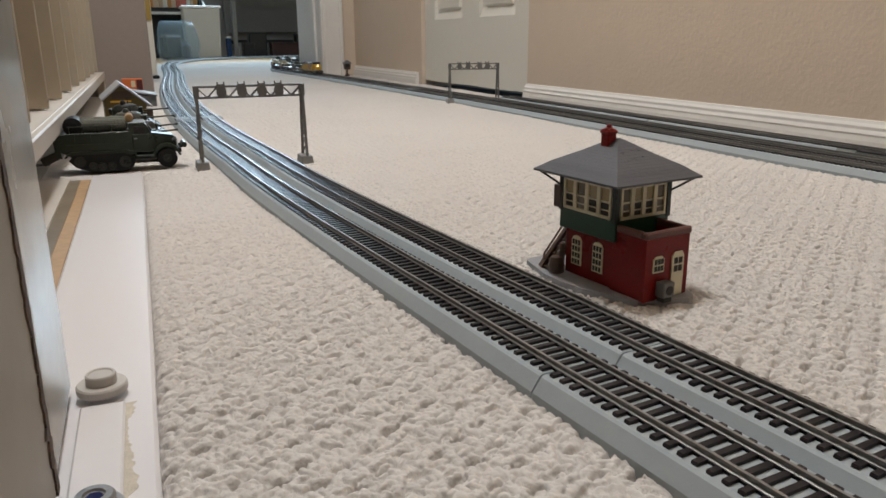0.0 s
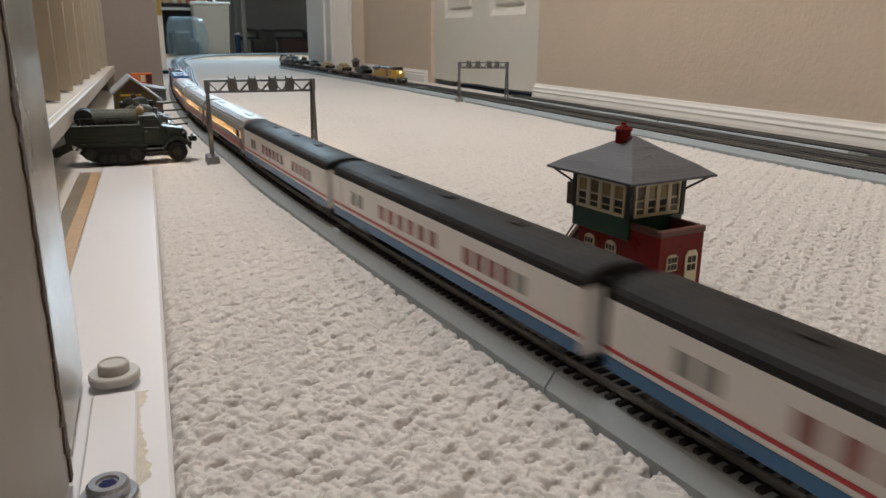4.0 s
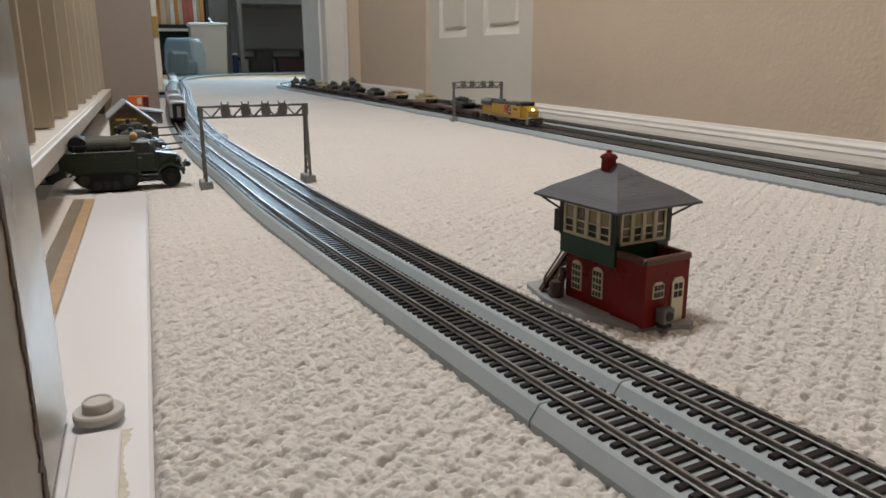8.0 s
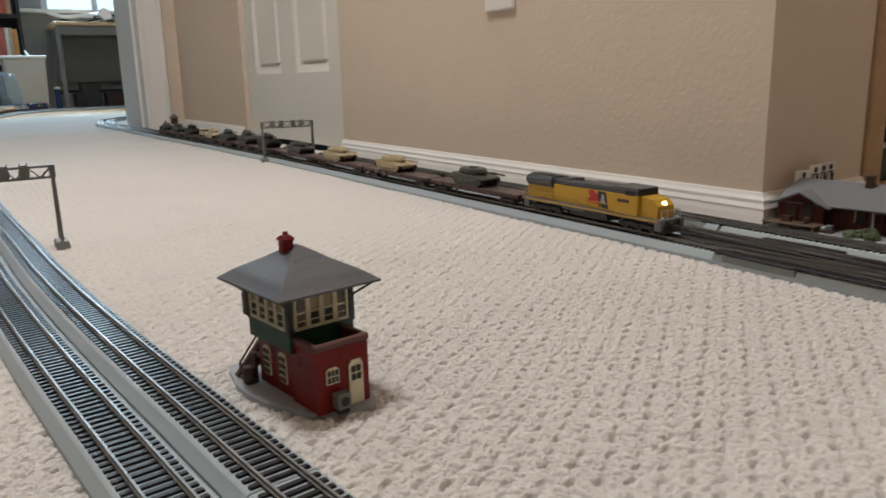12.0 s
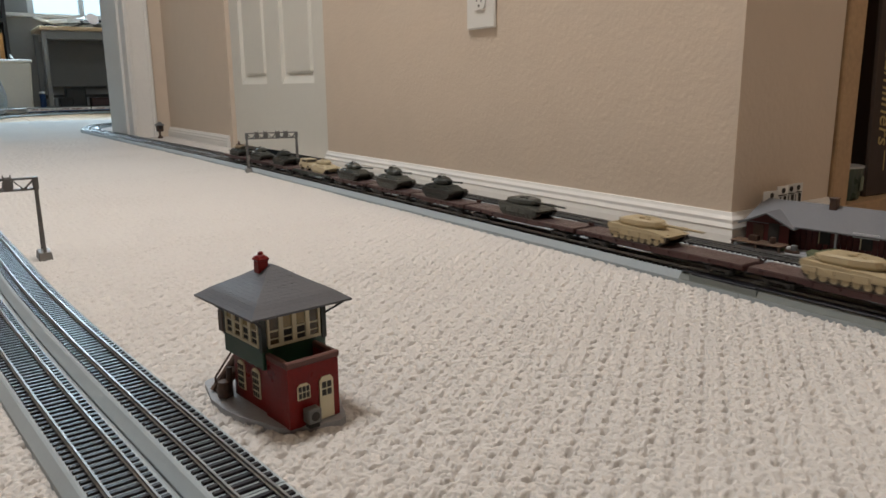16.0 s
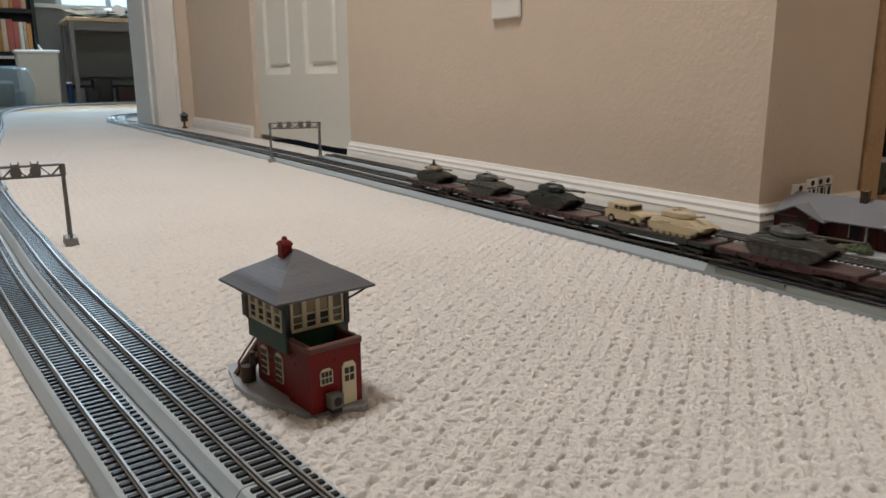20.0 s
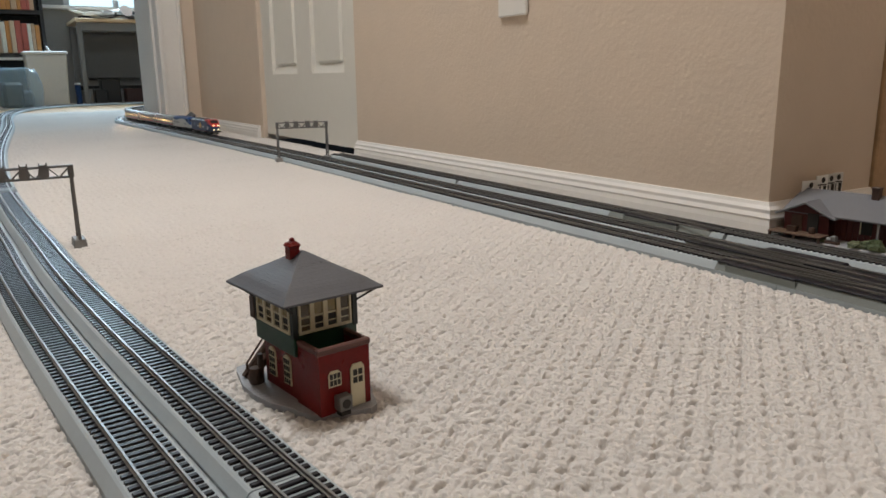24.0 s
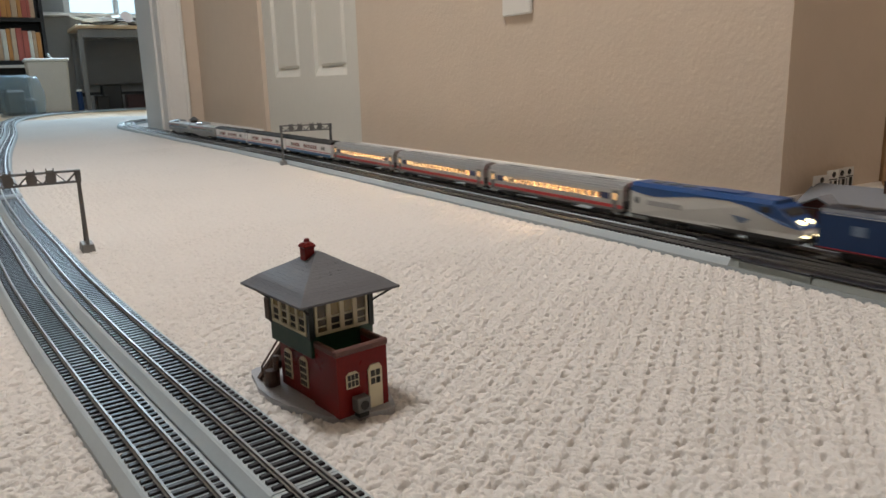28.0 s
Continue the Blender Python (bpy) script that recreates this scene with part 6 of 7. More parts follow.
# ---- rolling stock: local x forward, z = 0 on the rail head ----
def bogie(T, x, axles, gap, r=0.0050, color=None, frame_h=0.006):
    """A truck with side frames and wheel sets."""
    color = color or TRUCK
    fr = part("truck_frame", box(x, 0, r + 0.0008, gap * (axles - 1) + 0.011, 0.012, 0.003), color, T)
    for sy in (-1, 1):
        side = bmesh.new()
        bm_box(side, x, sy * 0.0118, r + 0.0010, gap * (axles - 1) + 0.010, 0.0022, frame_h * 0.55, bevel=0.0004)
        for k in range(axles):
            bm_box(side, x + (k - (axles - 1) / 2) * gap, sy * 0.0122, r, 0.0055, 0.0026, 0.0055, bevel=0.0005)
        part("side_frame", side, color, fr)
    for k in range(axles):
        w = bmesh.new()
        xx = x + (k - (axles - 1) / 2) * gap
        for sy in (-1, 1):
            bm_cyl(w, (xx, sy * 0.0072, r), (xx, sy * 0.0095, r), r, n=16)
        bm_cyl(w, (xx, -0.008, r), (xx, 0.008, r), 0.0012, n=6)
        part("wheel_set", w, TRUCK, fr)


def coach_profile(w, z0, z1, zr, n=9):
    """A car body's cross-section with an arched roof."""
    pts = [(-w, z0), (w, z0), (w, z1)]
    for k in range(1, n):
        a = math.pi * k / n
        pts.append((w * math.cos(a), z1 + (zr - z1) * math.sin(a) ** 0.8))
    return pts + [(-w, z1)]


def both_sides(name, T, x0, x1, z0, z1, y, t, material, label=""):
    for sy in (-1, 1):
        part(name, box((x0 + x1) / 2, sy * (y + t / 2), (z0 + z1) / 2, x1 - x0, t, z1 - z0), material, T, label)


# pane glows by itself in place of coach light from behind
DOORLIT = mat("lit_door_pane", (0.6, 0.42, 0.22), 0.3, vary=0.2, scale=70, emit=(1.0, 0.56, 0.22), strength=0.7)
CW = 0.0178  # half width of a coach


def coach_gear(T, L):
    for sx in (-1, 1):
        bogie(T, sx * (L / 2 - 0.040), 2, 0.030)
        part("coupler", box(sx * (L / 2 + 0.003), 0, 0.0085, 0.009, 0.004, 0.003), TRUCK, T)
        part("end_diaphragm", box(sx * (L / 2 + 0.0012), 0, 0.0265, 0.0026, 0.0145, 0.030, bevel=0.0006), RUBBER, T)
    part("underfloor_gear", box(0.006, 0, 0.0075, 0.075, 0.022, 0.006, bevel=0.001), TRUCK, T)
    part("underfloor_gear", box(-0.055, 0, 0.008, 0.03, 0.018, 0.004, bevel=0.001), TRUCK, T)


def lit_coach():
    """A silver tube-sided coach with lit windows and red, white and blue stripes."""
    L = 0.288
    T = thing("lit_passenger_coach", "silver model coach with warm lit windows and red stripe", "model coach", group="passenger train coaches")
    lower = [(-CW * 0.93, 0.0105), (CW * 0.93, 0.0105), (CW * 1.0, 0.018), (CW, 0.0245), (CW * 0.9, 0.0245), (CW * 0.88, 0.0135), (-CW * 0.88, 0.0135), (-CW * 0.9, 0.0245), (-CW, 0.0245), (-CW * 1.0, 0.018)]
    part("body", prism(lower, -L / 2, L / 2), SILVERS, T)
    for sx in (-1, 1):
        part("body_end", box(sx * (L / 2 - 0.0115), 0, 0.0310, 0.023, CW * 2, 0.0150), SILVERS, T)
        part("end_wall", box(sx * (L / 2 - 0.003), 0, 0.0180, 0.003, CW * 1.85, 0.0150), GREYL, T)
    for sy in (-1, 1):
        part("upper_side", prism([(sy * CW, 0.0320), (sy * CW * 0.93, 0.0380), (sy * CW * 0.84, 0.0380), (sy * CW * 0.9, 0.0320)], -L / 2 + 0.023, L / 2 - 0.023), SILVERS, T)
        for k in range(14):
            part("window_post", box(-0.0926 + 0.01425 * k, sy * CW * 0.97, 0.02825, 0.0044, 0.0010, 0.0080), SILVERS, T)
    part("interior_floor", box(0, 0, 0.0175, L - 0.05, CW * 1.7, 0.002), INTERIOR, T)
    part("lamp_strip", box(0, 0, 0.0365, L - 0.07, 0.007, 0.0008), COACHLAMP, T, "warm glowing lamp strip")
    for k in range(13):
        for sy in (-1, 1):
            part("seat", box(-0.0855 + 0.01425 * k, sy * CW * 0.5, 0.0215, 0.0035, CW * 0.6, 0.0075, bevel=0.0006), SEAT, T)
    roof = [(CW * 0.94, 0.0375), (CW * 0.80, 0.0430), (CW * 0.52, 0.0460), (0, 0.0472)]
    roof += [(-a, b) for a, b in roof[2::-1]]
    part("roof", prism(roof, -L / 2 + 0.001, L / 2 - 0.001), SILVER, T)
    for k in range(5):
        for sy in (-1, 1):
            f = (0.42, 0.54, 0.66, 0.77, 0.87)[k]
            z = np.interp(f, [0, 0.52, 0.80, 0.94], [0.0472, 0.0460, 0.0430, 0.0375])
            part("roof_rib", box(0, sy * CW * f, z, L - 0.012, 0.0010, 0.0012), SILVER, T)
    for x in (-0.092, 0.092):
        part("roof_vent", box(x, 0, 0.0473, 0.040, 0.0045, 0.0008), GREYL, T)
        part("roof_vent", box(x, 0.0075, 0.0463, 0.030, 0.0025, 0.0008), GREYL, T)
    y = CW * 1.0
    both_sides("red_stripe", T, -L / 2 + 0.0005, L / 2 - 0.0005, 0.0142, 0.0186, y - 0.0006, 0.0009, REDS)
    for x in (-L / 2 + 0.0305, L / 2 - 0.0305):
        both_sides("end_window", T, x - 0.0085, x + 0.0085, 0.0242, 0.0326, y - 0.0004, 0.0006, NAVYW)
    for sy in (-1, 1):
        for x in (-L / 2 + 0.0125, L / 2 - 0.0125):
            d = part("vestibule_door", box(x, sy * (y + 0.0001), 0.0245, 0.0095, 0.0005, 0.024), GREYL, T)
            part("door_window", box(x, sy * (y + 0.0004), 0.0290, 0.0060, 0.0004, 0.0085), DOORLIT, d)
            part("step", box(x, sy * (y - 0.003), 0.0095, 0.010, 0.004, 0.004), SILVERS, d)
    for sx in (-1, 1):
        for sy in (-1, 1):
            part("marker_light", cyl((sx * (L / 2 - 0.001), sy * CW * 0.64, 0.0370), (sx * (L / 2 + 0.0008), sy * CW * 0.64, 0.0370), 0.0012, n=8), TAIL if sx < 0 else GREYL, T, "red marker light" if sx < 0 else "")
    coach_gear(T, L)
    return T, L


def white_coach():
    """A white coach with black roof, red pinstripe and blue sill band."""
    L = 0.288
    T = thing("white_passenger_coach", "white model coach with black roof, red and blue stripes", "model coach", group="passenger train coaches")
    part("body", prism([(-CW, 0.0095), (CW, 0.0095), (CW, 0.0385), (-CW, 0.0385)], -L / 2, L / 2), WHITEP, T)
    roof = coach_profile(CW * 0.995, 0.0380, 0.0385, 0.0470, 12)
    part("roof", prism(roof, -L / 2 + 0.0005, L / 2 - 0.0005), BLACKR, T, smooth=False)
    both_sides("blue_band", T, -L / 2 + 0.0005, L / 2 - 0.0005, 0.0096, 0.0152, CW - 0.0002, 0.0006, BLUES)
    both_sides("red_stripe", T, -L / 2 + 0.0005, L / 2 - 0.0005, 0.0176, 0.0192, CW - 0.0002, 0.0006, REDS)
    for sy in (-1, 1):
        for k, x in enumerate((-0.100, -0.088, -0.076, -0.064, -0.052, -0.014, 0.000, 0.014, 0.028, 0.042, 0.056, 0.092, 0.104)):
            part("window", box(x, sy * (CW + 0.0001), 0.0275, 0.0078, 0.0006, 0.0088), REDW if k not in (0, 12, 11) else GREYW, T, "window with a red-brown curtain")
        for x in (-L / 2 + 0.013, L / 2 - 0.013):
            part("vestibule_door", box(x, sy * (CW + 0.0001), 0.0265, 0.0085, 0.0005, 0.018), WHITER, T)
    for x in (-0.07, 0.0, 0.07):
        part("roof_vent", box(x, 0, 0.0472, 0.008, 0.005, 0.0012), BLACKR, T)
    coach_gear(T, L)
    return T, L


def dome_coach():
    """A silver streamlined coach with a raised glazed dome."""
    L = 0.288
    T = thing("dome_passenger_coach", "silver streamlined model coach with glazed roof dome", "model coach", group="passenger train coaches")
    part("body", prism([(-CW * 0.96, 0.0115), (CW * 0.96, 0.0115), (CW, 0.0200), (CW, 0.0385), (-CW, 0.0385), (-CW, 0.0200)], -L / 2, L / 2), SILVERS, T)
    for sy in (-1, 1):
        part("side_skirt", prism([(-0.070, 0.0135), (-0.062, 0.0070), (0.062, 0.0070), (0.070, 0.0135)], sy * CW * 0.93, sy * CW * 0.97, axis="y"), SILVERS, T)
    part("roof", prism(coach_profile(CW * 0.998, 0.0380, 0.0385, 0.0462, 12), -L / 2 + 0.0005, L / 2 - 0.0005), SILVER, T)
    for k in range(7):
        both_sides("fluting", T, -L / 2 + 0.001, L / 2 - 0.001, 0.0202 + 0.0009 * k, 0.0206 + 0.0009 * k, CW - 0.0003, 0.0005, SILVER)
    dx = -0.035
    d = part("dome_wall", prism([(dx - 0.043, 0.0425), (dx + 0.043, 0.0425), (dx + 0.034, 0.0470), (dx - 0.034, 0.0470)], -CW * 0.80, CW * 0.80, axis="y"), SILVER, T)
    g = coach_profile(CW * 0.80, 0.0460, 0.0485, 0.0540, 10)
    part("dome_glass", prism(g, dx - 0.033, dx + 0.033), DOMEG, d, "tinted dome glass")
    for k in range(7):
        part("dome_rib", prism(coach_profile(CW * 0.81, 0.0460, 0.0487, 0.0544, 10), dx - 0.033 + 0.011 * k - 0.0005, dx - 0.033 + 0.011 * k + 0.0005), SILVER, d)
    both_sides("red_stripe", T, -L / 2 + 0.004, 0.015, 0.0338, 0.0358, CW - 0.0002, 0.0006, REDS)
    both_sides("blue_stripe", T, -L / 2 + 0.004, L / 2 - 0.03, 0.0270, 0.0280, CW - 0.0002, 0.0006, BLUES)
    for sy in (-1, 1):
        for k in range(14):
            x = -0.108 + 0.0166 * k
            part("window", box(x, sy * (CW + 0.0002), 0.0308, 0.0098, 0.0006, 0.0052), DOMEG if k % 4 else GREYW, T)
    part("end_frame", box(-L / 2 - 0.0012, 0, 0.0265, 0.0034, CW * 1.40, 0.0330, bevel=0.0008), RUBBER, T, "black rear end frame")
    part("end_door", box(-L / 2 - 0.0032, 0, 0.0245, 0.001, 0.008, 0.024), GREYW, T, "pale rear door in a black frame")
    coach_gear(T, L)
    return T, L


def loco_gear(T, L, axles, gap):
    for sx in (-1, 1):
        bogie(T, sx * (L / 2 - 0.048), axles, gap, 0.0058, frame_h=0.008)
        part("coupler", box(sx * (L / 2 + 0.003), 0, 0.0088, 0.010, 0.004, 0.003), TRUCK, T)
    part("fuel_tank", prism([(-0.012, 0.0045), (0.012, 0.0045), (0.0145, 0.012), (-0.0145, 0.012)], -0.032, 0.032), TRUCK, T)


def red_nose_loco():
    """A dark blue passenger locomotive with a red cab and nose."""
    L, w = 0.250, 0.0182
    T = thing("red_nosed_locomotive", "dark blue model locomotive with a bright red nose", "model locomotive")
    part("underframe", box(0, 0, 0.0125, L - 0.004, 0.034, 0.004), TRUCK, T)
    part("body", prism([(-L / 2, 0.0125), (L / 2 - 0.066, 0.0125), (L / 2 - 0.066, 0.047), (-L / 2, 0.047)], -w, w, axis="y"), NAVY, T)
    part("roof", prism([(-w * 0.97, 0.0465), (w * 0.97, 0.0465), (w * 0.78, 0.0500), (w * 0.50, 0.0515), (-w * 0.50, 0.0515), (-w * 0.78, 0.0500)], -L / 2 + 0.001, L / 2 - 0.068), mat("blackish_navy_roof", (0.016, 0.018, 0.028), 0.5, vary=0.1, scale=80), T, "blackish navy roof")
    part("cab_side", prism([(L / 2 - 0.0665, 0.0126), (L / 2 - 0.004, 0.0126), (L / 2 - 0.002, 0.018), (L / 2 - 0.0035, 0.0298), (L / 2 - 0.0420, 0.0402), (L / 2 - 0.0665, 0.0472)], -w, w, axis="y"), NAVY, T)
    nose = part("cab", prism([(L / 2 - 0.0665, 0.0470), (L / 2 - 0.0420, 0.0400), (L / 2 - 0.0033, 0.0297), (L / 2 - 0.0055, 0.0350), (L / 2 - 0.0125, 0.0385), (L / 2 - 0.0320, 0.0500), (L / 2 - 0.0665, 0.0516)], -w, w, axis="y"), REDP, T, "bright red cab and nose")
    part("windscreen", box(L / 2 - 0.0225, 0, 0.0444, 0.0012, 0.030, 0.0170, ry=-59), DARK, nose)
    both_sides("cab_window", nose, L / 2 - 0.047, L / 2 - 0.036, 0.0425, 0.0475, w, 0.0004, DARK)
    for sy in (-1, 1):
        part("head_light", cyl((L / 2 - 0.006, sy * 0.010, 0.033), (L / 2 - 0.0025, sy * 0.010, 0.033), 0.0018, n=10), HEAD, nose, "glowing headlight")
        part("ditch_light", cyl((L / 2 - 0.004, sy * 0.012, 0.0195), (L / 2 - 0.0012, sy * 0.012, 0.0195), 0.0015, n=10), HEAD, nose, "glowing ditch light")
        part("rear_marker", cyl((-L / 2 + 0.001, sy * 0.0105, 0.0435), (-L / 2 - 0.001, sy * 0.0105, 0.0435), 0.0013, n=8), TAIL, T, "red rear marker light")
    part("top_head_light", cyl((L / 2 - 0.036, 0, 0.0508), (L / 2 - 0.0325, 0, 0.0508), 0.0014, n=10), GREYL, nose)
    for sy in (-1, 1):
        y = sy * (w + 0.0002)
        em = prism([(L / 2 - 0.046, 0.030), (L / 2 - 0.028, 0.026), (L / 2 - 0.034, 0.021), (L / 2 - 0.040, 0.0175), (L / 2 - 0.045, 0.022)], y - 0.0003, y + 0.0003, axis="y")
        part("emblem", em, PALE, T, "pale grey emblem shape")
        part("gold_emblem", box(-0.005, y, 0.030, 0.021, 0.0006, 0.017), GOLD, T, "gold block emblem")
        part("lettering_bar", box(0.028, y, 0.0265, 0.026, 0.0006, 0.004), PALE, T)
        part("lettering_bar", box(-0.030, y, 0.0275, 0.022, 0.0006, 0.004), PALE, T)
        part("side_grille", box(-0.080, y, 0.033, 0.014, 0.0006, 0.009), mat("slate_blue_grille", (0.14, 0.19, 0.28), 0.5), T)
        part("tank_step", box(0.010, sy * 0.0150, 0.0105, 0.044, 0.0010, 0.0016), PALE, T, "pale step along the fuel tank")
        part("white_line", box(-0.03, y, 0.0460, 0.18, 0.0006, 0.0007), PALE, T)
        part("sill_line", box(-0.03, y, 0.0132, 0.185, 0.0006, 0.0008), REDS, T)
    for k in range(4):
        part("roof_fan", lathe([(0.0085, 0.0513), (0.0085, 0.0525), (0.007, 0.0525)], 18, (-0.10 + 0.022 * k, 0, 0)), TRUCK, T)
    part("roof_hatch", box(0.012, 0, 0.0522, 0.040, 0.018, 0.002, bevel=0.0005), TRUCK, T)
    part("rear_door", box(-L / 2 - 0.0004, 0, 0.031, 0.0008, 0.009, 0.026), GREYL, T)
    nose_taper(T, L / 2 - 0.045, L / 2, 0.66, ("cab", "cab_side", "windscreen", "head_light", "ditch_light"))
    loco_gear(T, L, 2, 0.031)
    return T, L


def silver_blue_loco():
    """A silver passenger locomotive with a sweeping blue roof wave."""
    L, w = 0.243, 0.0180
    T = thing("silver_blue_locomotive", "silver-grey model locomotive with a sweeping blue top", "model locomotive")
    part("underframe", box(0, 0, 0.0122, L - 0.006, 0.033, 0.004), TRUCK, T)
    side = [(-L / 2, 0.0122), (L / 2 - 0.012, 0.0122), (L / 2, 0.020), (L / 2 - 0.004, 0.0245), (L / 2 - 0.034, 0.0460), (-L / 2, 0.0460)]
    part("body", prism(side, -w, w, axis="y"), SILVERL, T)
    part("roof", prism([(-w, 0.0455), (w, 0.0455), (w * 0.80, 0.0505), (-w * 0.80, 0.0505)], -L / 2 + 0.001, L / 2 - 0.036), ROYAL, T)
    part("blue_nose", prism([(L / 2 - 0.0345, 0.0465), (L / 2 - 0.0036, 0.0250), (L / 2 - 0.0052, 0.0240), (L / 2 - 0.0355, 0.0455)], -w * 0.98, w * 0.98, axis="y"), ROYAL, T)
    for sy in (-1, 1):
        y = sy * (w + 0.0001)
        wave = [(-L / 2 + 0.0005, 0.0461), (-L / 2 + 0.0005, 0.0400), (-0.100, 0.0372), (-0.082, 0.0362), (-0.065, 0.0372), (-0.040, 0.0405), (-0.010, 0.0435), (0.030, 0.0440), (0.055, 0.0405), (0.075, 0.0340), (L / 2 - 0.024, 0.0270), (L / 2 - 0.0045, 0.0240), (L / 2 - 0.0045, 0.0247), (L / 2 - 0.034, 0.0461)]
        part("blue_wave", prism(wave, y - 0.0003, y + 0.0003, axis="y"), ROYAL, T, "sweeping royal blue wave")
        em = prism([(0.034, 0.0300), (0.058, 0.0280), (0.050, 0.0235), (0.044, 0.0225)], y - 0.0004, y + 0.0004, axis="y")
        part("emblem", em, mat("slate_blue_print", (0.12, 0.16, 0.24), 0.4), T, "slate blue emblem shape")
        part("side_grille", box(-0.065, y, 0.028, 0.055, 0.0006, 0.006), mat("louvre_grey", (0.30, 0.30, 0.30), 0.5), T)
        part("round_emblem", cyl((-0.110, y - 0.0003, 0.029), (-0.110, y + 0.0003, 0.029), 0.0042, n=20), GREYL, T)
        part("cab_window", box(L / 2 - 0.045, y, 0.0405, 0.012, 0.0008, 0.006), DARK, T)
        part("head_light", cyl((L / 2 - 0.012, sy * 0.0085, 0.0315), (L / 2 - 0.0075, sy * 0.0085, 0.0300), 0.0018, n=10), HEAD, T, "glowing headlight")
        part("ditch_light", cyl((L / 2 - 0.006, sy * 0.012, 0.0178), (L / 2 - 0.0008, sy * 0.012, 0.0178), 0.0015, n=10), HEAD, T, "glowing ditch light")
        part("rear_marker", cyl((-L / 2 + 0.001, sy * 0.0105, 0.0430), (-L / 2 - 0.001, sy * 0.0105, 0.0430), 0.0013, n=8), TAIL, T, "red rear marker light")
    part("windscreen", box(L / 2 - 0.0235, 0, 0.0395, 0.0012, 0.030, 0.0105, ry=-55), DARK, T)
    for k in range(3):
        part("roof_fan", lathe([(0.0085, 0.0503), (0.0085, 0.0515), (0.007, 0.0515)], 18, (-0.09 + 0.024 * k, 0, 0)), GREYL, T)
    part("roof_hatch", box(0.010, 0, 0.0512, 0.055, 0.018, 0.002, bevel=0.0005), ROYAL, T)
    part("rear_door", box(-L / 2 - 0.0004, 0, 0.031, 0.0008, 0.009, 0.026), GREYL, T)
    nose_taper(T, L / 2 - 0.036, L / 2, 0.80, ("body", "blue_nose", "windscreen", "head_light", "ditch_light", "blue_wave"))
    loco_gear(T, L, 2, 0.031)
    return T, L


